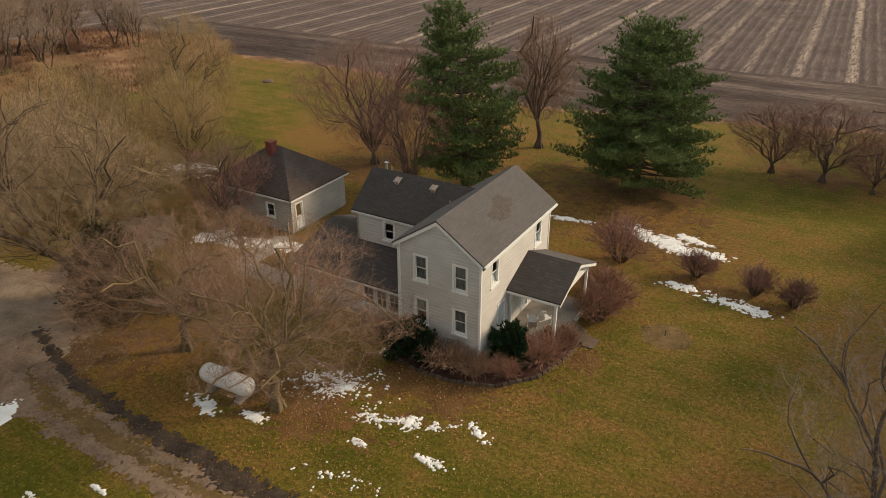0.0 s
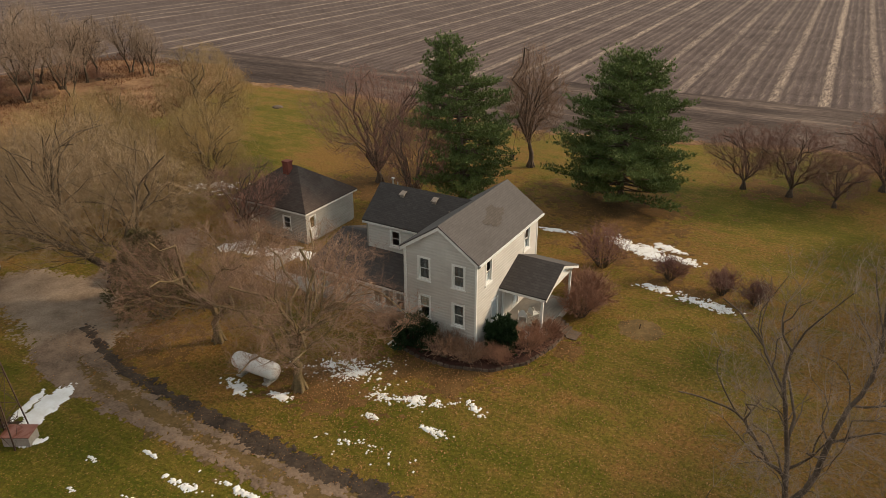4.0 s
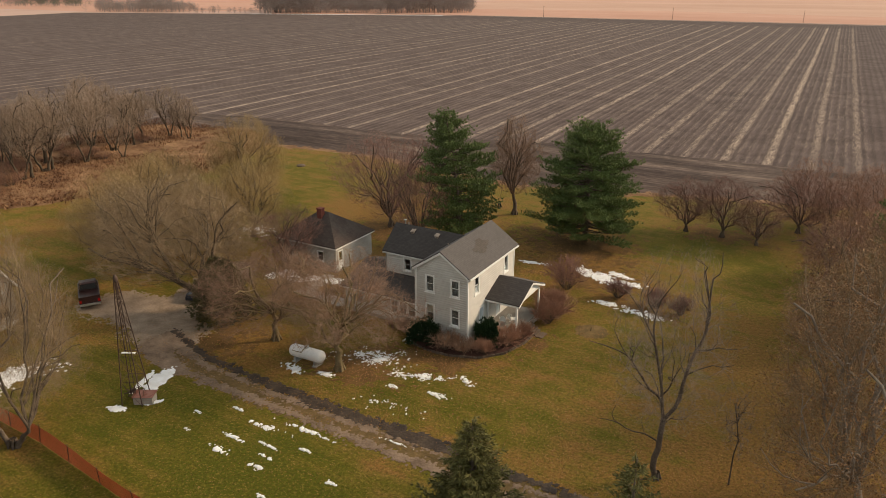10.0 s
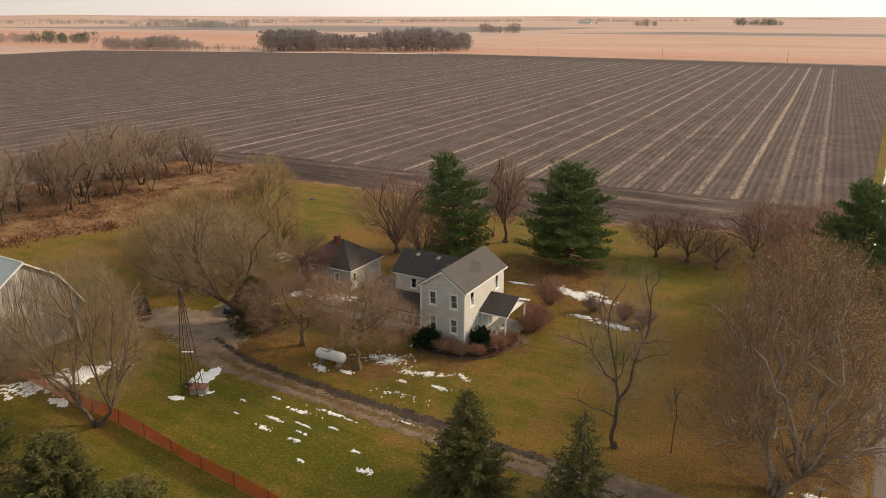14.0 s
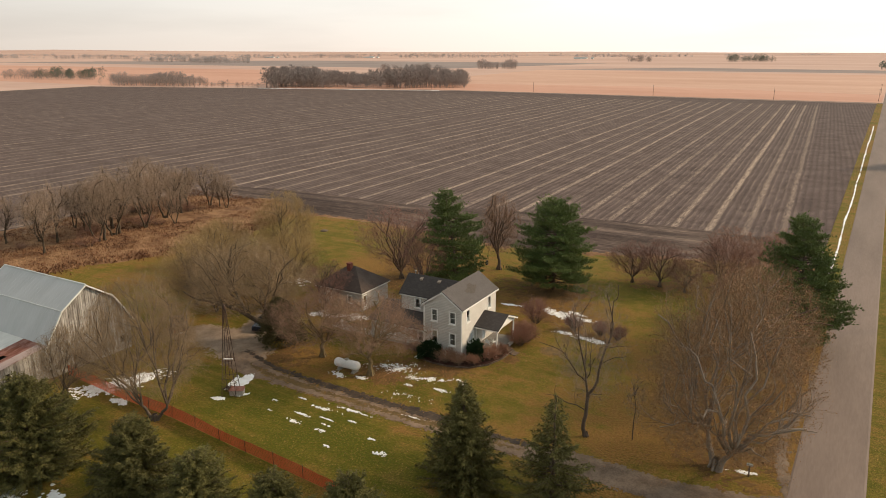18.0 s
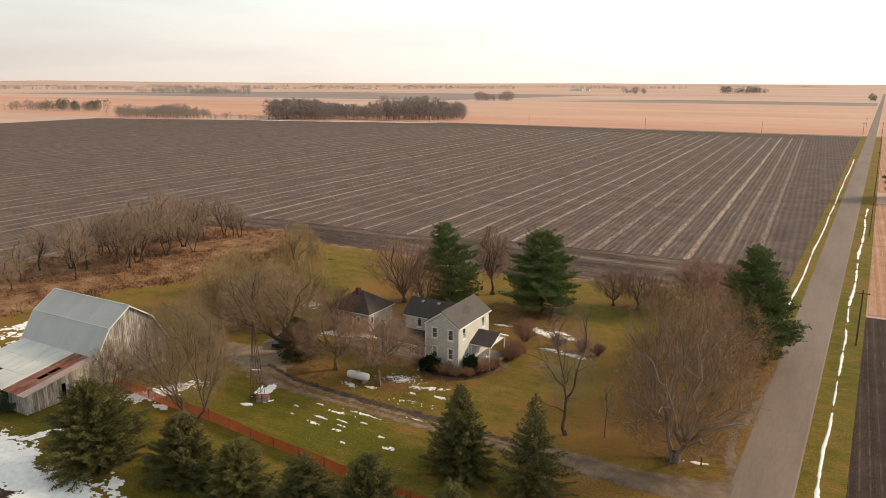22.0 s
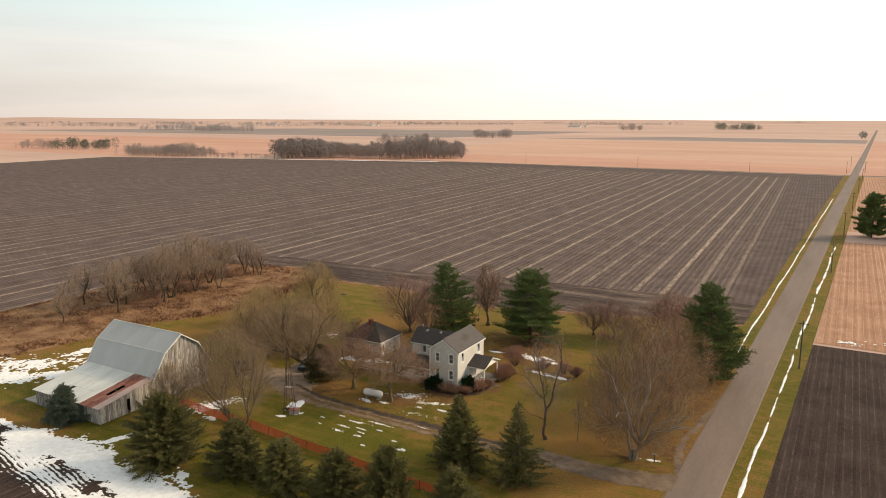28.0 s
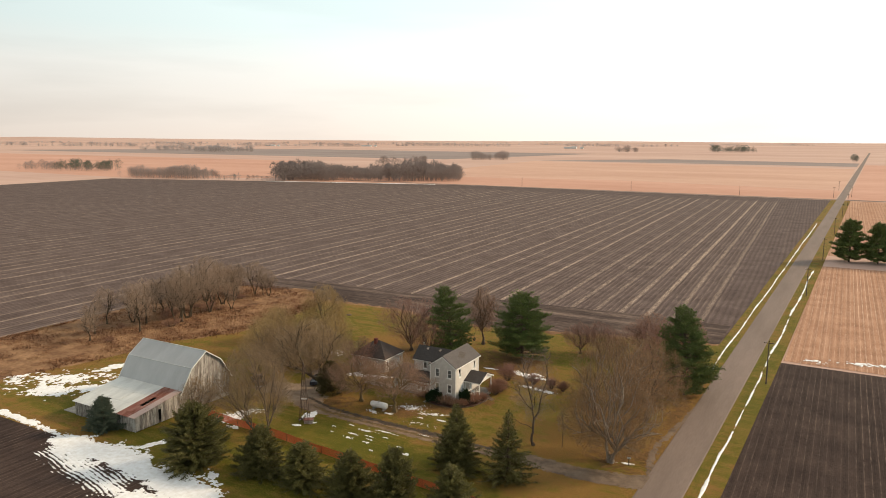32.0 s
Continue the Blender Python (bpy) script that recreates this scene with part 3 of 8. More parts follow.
def cover(name, bounds, res, height, material, label, category, kind="structure", base=0.0, smooth=True, cap=None):
    """A sheet whose height is given over x and y; where it lies under the ground it is left out, so its edge is ragged."""
    x0, y0, x1, y1 = bounds
    nx, ny = max(2, int((x1 - x0) / res)), max(2, int((y1 - y0) / res))
    X, Y = np.meshgrid(np.linspace(x0, x1, nx), np.linspace(y0, y1, ny))
    Z = height(X, Y)
    if cap:
        Z = np.minimum(Z, cap)
    keep = Z > 0
    cell = keep[:-1, :-1] | keep[1:, :-1] | keep[:-1, 1:] | keep[1:, 1:]
    used = np.zeros_like(keep)
    used[:-1, :-1] |= cell
    used[1:, :-1] |= cell
    used[:-1, 1:] |= cell
    used[1:, 1:] |= cell
    ids = np.full(used.shape, -1)
    ids[used] = np.arange(used.sum())
    cx, cy = (x0 + x1) / 2, (y0 + y1) / 2
    verts = np.stack([X[used] - cx, Y[used] - cy, np.maximum(Z[used], -0.05)], 1)
    j, i = np.nonzero(cell)
    faces = np.stack([ids[j, i], ids[j, i + 1], ids[j + 1, i + 1], ids[j + 1, i]], 1)
    me = bpy.data.meshes.new(name)
    me.from_pydata(verts.tolist(), [], faces.tolist())
    if smooth:
        me.polygons.foreach_set("use_smooth", [True] * len(me.polygons))
    me.materials.append(material)
    ob = new(name, me)
    ob.location = (cx, cy, base)
    return tagged(ob, label, category, kind=kind)


def sheet(name, pts, z, material, label, category):
    """A flat polygon of land."""
    b = Bag()
    b.add([(x, y, z) for x, y in pts], [tuple(range(len(pts)))])
    return single(name, b, material, (pts[0][0], pts[0][1], 0), label, category, kind="structure")


# ---- land ----
def road_x(y):
    return 38.5 + 0.0288 * y


big = Bag()
_n = 40
_e = [-4900 * math.cos(math.pi * k / _n) for k in range(_n + 1)]
big.add([(x, y, -0.12 + 22.0 * max(0.0, (math.hypot(x, y) - 2600) / 2300) ** 2) for y in _e for x in _e], [(j * (_n + 1) + i, j * (_n + 1) + i + 1, (j + 1) * (_n + 1) + i + 1, (j + 1) * (_n + 1) + i) for j in range(_n) for i in range(_n)])
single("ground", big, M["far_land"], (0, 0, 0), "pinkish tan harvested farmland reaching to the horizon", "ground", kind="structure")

sheet("field_main", [(road_x(57) - 3.5, 57), (road_x(519) - 3.5, 519), (-285, 522), (-473, 468), (-655, 411), (-645, 282), (-640, -420), (-103, -420), (-103, -16), (-111, 23), (-113, 44), (-85, 56), (-20, 56), (17, 62)], -0.06, M["field"], "dark worked field with pale straw strips", "field")
EDGE_N = [(-109.5, 44), (-96.7, 46.5), (-85, 51.5), (-65, 53.3), (-48, 54.0), (-30, 50.5), (-20, 48.8), (-2.4, 53), (7, 56), (17, 58.5), (32, 62)]
cover("headland", (-112, 40, 34, 86), 0.5, lambda x, y: 0.03 * np.minimum(y - np.interp(x, [p[0] for p in EDGE_N], [p[1] for p in EDGE_N]) - 0.4, np.interp(x, [-112, -90, -72, -55, -27, -15, 34], [70, 74, 73.5, 73, 79.5, 80.5, 82]) - y) + 0.13 * fbm(x * 0.35, y, 0.7, 5, 0.8), M["headland"], "bare dark headland strip along the yard's edge", "field", base=-0.05)
cover("field_margin", (-112, 40, 34, 66), 0.3, lambda x, y: 0.05 * (0.9 - np.abs(y - 0.3 - np.interp(x, [p[0] for p in EDGE_N], [p[1] for p in EDGE_N]))) + 0.22 * fbm(x, y, 0.5, 5, 0.8) - 0.01, M["roughgrass"], "matted dead grass along the field's edge", "grass", kind="stuff", base=0.004)
sheet("field_stubble_east", [(road_x(57) + 7.6, 57), (700, 57), (700, 190), (road_x(190) + 6.8, 190)], -0.06, M["stubble"], "pinkish corn stubble field beside the road", "field")
sheet("field_stubble_north", [(road_x(218) + 6.6, 218), (700, 218), (700, 518), (road_x(518) + 6.6, 518)], -0.06, M["stubble"], "tan stubble field beyond the pine windbreak", "field")
sheet("field_dark_east", [(road_x(-260) + 6.0, -260), (500, -260), (500, 55.5), (road_x(55) + 7.2, 55.5)], -0.055, M["field_near"], "dark ploughed field beside the road", "field")
sheet("field_dark_south", [(-103, -42), (-30, -42.3), (-8, -44), (0, -46), (6.5, -49), (6.5, -260), (-103, -260)], 0.008, M["field_near"], "dark ploughed field with snow along its edge", "field")
# lawn round the farmstead and the grass verges
sheet("lawn", [(-112, -40), (-112, 24), (-109.5, 44), (-96.7, 46.5), (-85, 51.5), (-65, 53.3), (-48, 54.0), (-30, 50.5), (-20, 48.8), (-2.4, 53), (7, 56), (17, 58.5), (road_x(62) - 6.2, 62), (road_x(520) - 6.4, 520), (road_x(520) - 2.5, 520), (road_x(-260) - 2.5, -260), (5, -260), (5, -52), (-9, -52), (-14, -46), (-40, -44.5), (-103, -44), (-112, -42)], 0.0, M["lawn"], "olive green and brown mown grass", "grass")
sheet("verge_east", [(road_x(-260) + 2.4, -260), (road_x(-260) + 6.3, -260), (road_x(57) + 7.3, 57), (road_x(520) + 6.8, 520), (road_x(520) + 2.4, 520)], -0.004, M["lawn"], "grass verge and shallow ditch beside the road", "grass")

rb = Bag()
_ys = [-260 + 20 * k for k in range(40)] + [540, 700, 1000, 1500, 2200, 3200, 4300]
_prof = [(-2.8, -0.01), (-2.6, 0.05), (0, 0.10), (2.75, 0.05), (2.95, -0.01)]
rb.add([(road_x(y) + dx, y, z) for y in _ys for dx, z in _prof], [(r * 5 + c, r * 5 + c + 1, (r + 1) * 5 + c + 1, (r + 1) * 5 + c) for r in range(len(_ys) - 1) for c in range(4)])
single("road", rb, M["asphalt"], (38, 0, 0), "worn tan-grey chip seal country road", "road", kind="structure")
rb = Bag()
rb.add([(-700, 523.5, 0.0), (-700, 530, 0.0), (900, 520, 0.0), (900, 526.5, 0.0)], [(0, 2, 3, 1)])
single("crossroad", rb, M["asphalt"], (0, 525, 0), "narrow country road crossing at the field's end", "road", kind="structure")

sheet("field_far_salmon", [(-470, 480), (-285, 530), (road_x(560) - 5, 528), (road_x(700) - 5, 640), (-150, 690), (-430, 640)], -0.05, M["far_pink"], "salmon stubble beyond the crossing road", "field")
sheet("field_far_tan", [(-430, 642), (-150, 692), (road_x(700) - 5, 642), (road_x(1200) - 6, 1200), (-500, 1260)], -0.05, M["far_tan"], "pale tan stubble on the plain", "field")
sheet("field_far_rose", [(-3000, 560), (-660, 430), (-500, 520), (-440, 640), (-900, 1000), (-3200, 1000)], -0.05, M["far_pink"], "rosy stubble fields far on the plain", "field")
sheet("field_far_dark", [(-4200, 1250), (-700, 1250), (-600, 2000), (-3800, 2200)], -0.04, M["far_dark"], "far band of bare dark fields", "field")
sheet("field_far_dark_b", [(-500, 1300), (road_x(1300) - 6, 1300), (road_x(1500) - 6, 1500), (-300, 1560)], -0.04, M["far_dark"], "far strip of soil, haze put into its colour", "field")
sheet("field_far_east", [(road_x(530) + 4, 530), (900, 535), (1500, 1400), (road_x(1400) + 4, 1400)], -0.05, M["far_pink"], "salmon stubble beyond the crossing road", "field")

# drive: gravel yard, two wheel tracks, dead grass between
DRIVE = [(-25.0, -9.5), (-21.5, -12.6), (-12, -13.7), (-3, -13.8), (4, -13.7), (12, -14.0), (19, -13.6), (27, -14.0), (32, -13.2), (37.5, -12.0)]
YARD = [(-34.2, -8.6), (-29, -8.6), (-24.6, -10.2)]


def drive_h(x, y):
    d = line_dist(x, y, DRIVE)
    w = np.where(x > 14, 0.85 + (x - 14) * 0.02, 1.0)
    return 0.05 * (w - d) + 0.035 * fbm(x, y, 1.2, 5, 0.7) + np.where(x < 16, 0.0, 0.02)


def yard_h(x, y):
    d = np.minimum(line_dist(x, y, YARD), line_dist(x, y, [(-27.5, -7), (-28.6, -2.5), (-31, 3)]) + 0.6)
    return 0.045 * (3.0 - d) + 0.07 * fbm(x, y, 0.35, 3, 0.6) + 0.12 * fbm(x, y, 2.0, 5, 0.8) + 0.10 * fbm(x, y, 7.0, 3, 0.7)


DARK = [(-24.6, -9.7), (-20.8, -11.0), (-17.5, -11.9), (-14.6, -11.95), (-9.6, -12.4), (-5.1, -12.5), (1.2, -12.5), (5.4, -12.6), (12, -12.9), (19, -13.0), (24, -13.2)]
PALE = [(-24.3, -12.4), (-21.5, -13.6), (-18.8, -14.2), (-12.8, -14.4), (-5.0, -14.5), (1.4, -14.8), (10, -14.8), (18, -14.5), (24, -14.4)]
cover("dead_grass_strip", (-26, -19, 26, -8), 0.10, lambda x, y: 0.05 * (1.55 - line_dist(x, y, DRIVE)) + 0.24 * fbm(x, y, 1.4, 6, 0.8) - 0.035, M["dirt"], "trampled dead grass along the drive", "driveway", base=0.008, cap=0.012)
cover("driveway", (14, -20, 39, -7), 0.09, lambda x, y: drive_h(x, y) + 0.06 * fbm(x, y, 6.0, 3, 0.7) + 0.01 + 0.08 * np.clip(1 - np.hypot(x - 36.4, y + 11.8) / 3.0, 0, 1), M["lane"], "packed brown gravel driveway", "driveway", base=0.036, cap=0.02)
cover("gravel_yard", (-40, -18, -18, 6), 0.07, yard_h, M["gravel"], "grey gravel turning yard", "driveway", base=0.014, cap=0.02)
cover("path_by_road", (32, -12, 37.6, 24), 0.1, lambda x, y: 0.06 * (0.36 - line_dist(x, y, [(35.9, -11), (34.7, -5), (34.3, 0), (35.2, 6.7), (36.1, 13.8), (37.0, 22)])) + 0.07 * fbm(x, y, 0.9) + 0.06 * fbm(x, y, 5.0, 3, 0.7), M["lane"], "narrow gravel track beside the road", "driveway", base=0.03, cap=0.02)
cover("wheel_track", (-27, -15, 25, -8), 0.07, lambda x, y: 0.06 * (0.24 + 0.24 * np.clip((x + 12) / 6, 0, 1) * np.clip((9 - x) / 6, 0, 1) - line_dist(x, y, DARK)) + 0.06 * fbm(x, y, 0.9, 4, 0.7) + 0.07 * fbm(x, y, 5.0, 4, 0.75), M["mud"], "dark wet wheel track in the drive", "driveway", base=0.046, cap=0.008)
cover("wheel_track", (-27, -18, 25, -10), 0.07, lambda x, y: 0.06 * (0.28 + 0.9 * np.clip((-17 - x) / 6, 0, 1) - line_dist(x, y, PALE)) + 0.06 * fbm(x + 40, y, 0.9, 4, 0.7) + 0.09 * fbm(x + 40, y, 5.0, 4, 0.75), M["track"], "worn earth wheel track in the drive", "driveway", base=0.036, cap=0.008)
cover("wheel_track", (-27, -15, 25, -8), 0.07, lambda x, y: 0.06 * (0.10 + 0.5 * np.clip((-18 - x) / 5, 0, 1) - line_dist(x, y + 0.75, DARK)) + 0.06 * fbm(x + 11, y, 0.9, 4, 0.7) + 0.10 * fbm(x + 40, y, 5.0, 4, 0.75), M["track"], "worn earth beside the wet wheel track", "driveway", base=0.038, cap=0.006)

# fallen leaves under the trees and round the house
LEAFY = [(-0.5, 29, 10, 8.5), (3, 20, 6, 4), (10, 15.5, 5, 2.5), (-3, -2.5, 6.5, 3.2), (-14, 4, 8, 5), (-7, -7, 5, 3), (-20, -9, 5, 3.5), (-24, 22, 7, 6), (13, 41, 8, 4), (-12, 26, 7, 6), (4.2, 4, 2, 3.5), (34.3, -2, 1.7, 9), (34.6, 16, 1.8, 12), (30, -6, 5, 7), (35, 32, 1.6, 10)]
for cx_, cy_, rx_, ry_ in LEAFY:
    cover("leaf_litter", (cx_ - rx_ * 1.25, cy_ - ry_ * 1.25, cx_ + rx_ * 1.25, cy_ + ry_ * 1.25), 0.16, lambda x, y: 0.10 * blob(x, y, cx_, cy_, rx_, ry_) + 0.12 * fbm(x, y, 0.5, 4, 0.6) + 0.24 * fbm(x + 9, y, 2.2, 4, 0.85) - 0.045, M["leafbed"], "rust-brown leaf litter on the grass", "leaf litter", kind="stuff", base=0.004, cap=0.02)

cover("rough_grass", (-112, -40, -60, 62), 0.8, lambda x, y: 0.25 * np.minimum(1, 0.2 * np.minimum(np.interp(y, [-40, -17, 4, 15, 22, 31, 49, 62], [-84, -78, -75, -68, -66, -66, -71, -80]) - x, x + 112)) + 0.3 * fbm(x, y, 0.15) * 0.6, M["roughgrass"], "tall rust and straw coloured dead grass", "grass", kind="stuff", base=0.01)


# ---- snow left in patches ----
def snow(bounds, shapes, res=0.16, rag=0.9, scale=0.8, depth=0.03, cut=0.0, label="patch of old melting snow on the grass"):
    def h(x, y):
        f = np.full(x.shape, -9.0)
        for s in shapes:
            f = np.maximum(f, blob(x, y, *s))
        f = f * 0.75 + rag * (1.3 * fbm(x + 31, y + 7, scale * 0.9, 4, 0.6) + 2.0 * fbm(x + 3, y + 51, scale * 3.0, 4, 0.85)) - cut - 0.36
        return np.where(f > 0, depth * np.minimum(f, 0.5) + 0.008, -0.04)
    cover("snow_patch", bounds, res, h, M["snow"], label, "snow", kind="stuff", base=0.045)


snow((-10, -7.5, -1.5, -2), [(-6.1, -4.7, 2.9, 1.4, 24)], 0.05, 1.35, 2.4, cut=0.28)
snow((-5, -8.5, 4, -3.5), [(-1.8, -5.6, 2.7, 0.55, 17), (1.9, -4.2, 1.0, 0.38, -24), (1.1, -7.15, 0.9, 0.32, 3), (-2.4, -7.7, 0.8, 0.3, 0)], 0.05, 1.05, 2.2, cut=0.14)
snow((-13.5, -11, -7, -7.8), [(-10.8, -9.5, 1.5, 0.6, -5), (-8.1, -8.9, 0.7, 0.42, 0)], 0.07, 0.7, 1.4)
snow((-6, -12, 2.5, -8.5), [(-1.4, -10.0, 3.2, 0.9, 2)], 0.05, 1.6, 2.4, cut=0.80)
snow((-1, 17.5, 11, 25), [(2.9, 21.5, 2.5, 0.8, -36), (6.4, 20.5, 2.5, 0.75, 3), (6.0, 22.5, 1.4, 0.5, -15), (4.6, 21.2, 1.5, 0.8, 0)], 0.07, 0.75, 1.1, cut=-0.12)
snow((3, 11.5, 15, 17.5), [(7.5, 15.0, 2.1, 0.75, 8), (10.9, 14.4, 2.3, 0.7, -2)], 0.07, 0.95, 1.3, cut=0.0)
snow((-7, 19, 1, 24), [(-3.4, 21.4, 2.2, 0.35, 5)], 0.07, 1.2, 1.4, cut=0.10)
snow((-43, 10, -34, 18), [(-38.6, 14, 3, 1.8, 20)], 0.12, 1.4, 1.0, cut=0.3)
snow((-28, 2, -17, 9), [(-21.8, 5.6, 3.6, 0.9, 16), (-25.4, 5.0, 1.5, 0.9, 60)], 0.10, 0.5, 0.8, cut=-0.3, label="shovelled snow lying by the shed walk")
snow((-15, -24, 6, -13), [(-7.2, -16.65, 1.8, 0.27, 2), (-4.5, -15.6, 2.0, 0.24, -2), (-12.9, -17.7, 0.6, 0.22, 0), (-8.2, -20.2, 1.0, 0.32, -4), (-8.2, -18.7, 1.0, 0.2, -4), (1.6, -13.72, 1.2, 0.12, 0), (-4.6, -20.3, 0.8, 0.26, -4), (0.5, -19.2, 0.7, 0.2, 0), (2.6, -20.9, 1.1, 0.45, 20), (-5.8, -18.2, 1.2, 0.17, -4), (-5.0, -19.2, 0.7, 0.17, -4), (-2.5, -22.2, 0.7, 0.2, 0), (-12, -19.6, 0.6, 0.16, -4), (-10.4, -16.0, 0.7, 0.14, -4), (-3, -17.4, 0.6, 0.14, -4)], 0.05, 1.0, 2.3, cut=0.12)
snow((-24, -22, -13, -11), [(-19.2, -15.6, 1.9, 0.75, 108), (-18.5, -17.3, 1.5, 0.5, 118), (-19.9, -16.8, 1.7, 0.3, 112), (-18.3, -20.4, 0.9, 0.42, 10), (-16.6, -18.4, 0.8, 0.25, 60)], 0.08, 0.45, 1.0, cut=-0.26)
snow((-36, -32, -24, -18), [(-30.5, -23.4, 5.2, 1.8, 62), (-27.2, -26.0, 1.4, 0.6, 0)], 0.11, 0.7, 0.8, cut=-0.2)
snow((-104, -40, -54, -8), [(-84, -29.5, 9, 2.0, 8), (-74, -26, 8, 2.6, 38), (-68, -30, 6, 3.0, 25), (-69.5, -15, 5.5, 1.6, 62), (-63, -26, 4.5, 2.6, 50)], 0.17, 1.35, 0.45, cut=-0.05)


def drift(x, y):
    """Wind-packed snow where the lawn meets the ploughed rows; soil ridges show through it lower down."""
    edge = line_dist(x, y, [(-66, -40.6), (-54, -41.3), (-46, -42.2)]) - 0.7
    body = line_dist(x, y, [(-46, -42.8), (-40, -42.8), (-34, -41.8), (-27, -43.4), (-20, -44.2), (-13, -45.0)])
    tail = line_dist(x, y, [(-37, -40.6), (-33.5, -39.0), (-31.4, -35.2)]) - 0.5
    south = line_dist(x, y, [(-43, -45.5), (-34, -47.5), (-24, -49.5), (-14, -48.5)]) - 2.0
    f = np.maximum(np.maximum(-edge * 0.8, 1 - body / 2.6), np.maximum(-tail * 0.9, -south * 0.35))
    furrow = np.cos(2 * np.pi * (y + 0.21 * x + 0.9 * fbm(x, y, 0.25)) / 0.62)
    rows = 0.42 * (furrow - 0.55) * np.clip((-44.4 - y) / 2.4, 0, 1) * np.clip((-23 - x) / 4, 0.15, 1)
    f = f + rows + 1.2 * fbm(x, y, 0.3, 4, 0.6) + 1.5 * fbm(x * 0.6 + 5, y, 2.2, 4, 0.8) - 0.08
    return np.where(f > 0, 0.05 * np.minimum(f, 0.6) + 0.01, -0.05)


cover("snow_patch", (-68, -58, -9, -33), 0.11, drift, M["snow"], "broad white snow drift along the field's edge", "snow", kind="stuff", base=0.035)
snow((-30, -46, -8, -36), [(-16, -40.3, 3.0, 0.8, -30), (-22, -41.2, 4.0, 1.0, 0), (-24, -38.2, 1.5, 0.5, 0)], 0.11, 0.8, 0.7, cut=-0.1)
snow((50, 56, 72, 70), [(54, 60, 3, 1.2, 0), (64, 63, 6, 1.5, 10)], 0.2, 1.5, 0.8, cut=0.4)
snow((16, -36, 24, -27), [(19, -31, 3.0, 1.2, 10)], 0.13, 0.8, 0.7)
snow((30, -10, 35, -5), [(32.0, -7.6, 1.6, 0.3, 10)], 0.09, 0.7, 1.2)


def ditch(name, y0, y1, off, width, sway, gaps, res, label):
    """A thin broken ribbon of snow that keeps its distance from the road."""
    def h(x, y):
        mid = road_x(y) + off + sway * fbm(y, y * 0 + 3.3, 0.05, 3)
        f = (width * (0.75 + 1.1 * fbm(y, y * 0 + 8.1, 0.12, 3)) - np.abs(x - mid)) / width + 1.7 * fbm(x, y * 0.7, 1.8, 5, 0.8) + gaps * fbm(y, y * 0 + 1.7, 0.22, 3)
        return np.where(f > 0, 0.02 * np.minimum(f, 1.0) + 0.008, -0.04)
    xa, xb = sorted((off - 1.4, off + 1.4))
    b = (min(road_x(y0), road_x(y1)) + xa, y0, max(road_x(y0), road_x(y1)) + xb, y1)
    cover(name, b, res, h, M["snow"], label, "snow", kind="stuff", base=0.03)


ditch("snow_strip", -75, -20, 4.7, 0.19, 0.9, 2.0, 0.05, "thin line of snow in the ditch")
ditch("snow_strip", -20, 50, 4.7, 0.16, 0.9, 2.8, 0.05, "thin line of snow in the ditch")
ditch("snow_strip", 50, 180, 4.9, 0.18, 1.2, 3.4, 0.12, "thin broken line of snow in the ditch")
ditch("snow_strip", 42, 160, -4.3, 0.16, 0.8, 2.0, 0.12, "thin line of snow along the field's edge")
ditch("snow_strip", 160, 340, -4.3, 0.18, 0.8, 2.2, 0.16, "thin line of snow along the field's edge")
cover("snow_strip", (-475, 455, -300, 530), 1.2, lambda x, y: 0.05 * (1.6 - np.abs(y - np.interp(x, [-655, -473, -285], [409, 466, 520]))) + 0.10 * fbm(x, y, 0.08), M["snow"], "far line of snow along the wood", "snow", kind="stuff", base=0.1)


# ---- walls with openings ----
def spans(lo, hi, holes):
    out, at = [], lo
    for a, b in sorted(holes):
        if a > at:
            out.append((at, min(a, hi)))
        at = max(at, b)
    if at < hi:
        out.append((at, hi))
    return [(a, b) for a, b in out if b - a > 0.01]


def wall_place(axis, pos, out):
    """u along the wall, z up, d outwards."""
    if axis == 'y':
        return lambda u, z, d: (u, pos + out * d, z)
    return lambda u, z, d: (pos + out * d, u, z)


def clad(bag, P, width, z0, z1, openings, pitch=0.2, lap=0.03):
    """Lapped boards with a sloped shoulder. width(z) gives the wall's two ends at a height."""
    z = z0
    while z < z1 - 0.01:
        t = min(z + pitch, z1)
        s = z + (t - z) * 0.70
        holes = [(a, b) for a, b, c, d in openings if c < (z + t) / 2 < d]
        lo0, hi0 = width(z)
        lo1, hi1 = width(t)
        for a, b in spans(lo0, hi0, holes):
            a1, b1 = (lo1 if a == lo0 else a), (hi1 if b == hi0 else b)
            if b1 <= a1:
                a1 = b1 = (a1 + b1) / 2
            a2, b2 = a + (a1 - a) * 0.7, b + (b1 - b) * 0.7
            bag.add([P(a, z, -0.012), P(b, z, -0.012), P(b, z, lap), P(a, z, lap), P(b2, s, lap - 0.004), P(a2, s, lap - 0.004), P(b1, t, -0.012), P(a1, t, -0.012)], [(0, 1, 2, 3), (3, 2, 4, 5), (5, 4, 6, 7)])
        z = t


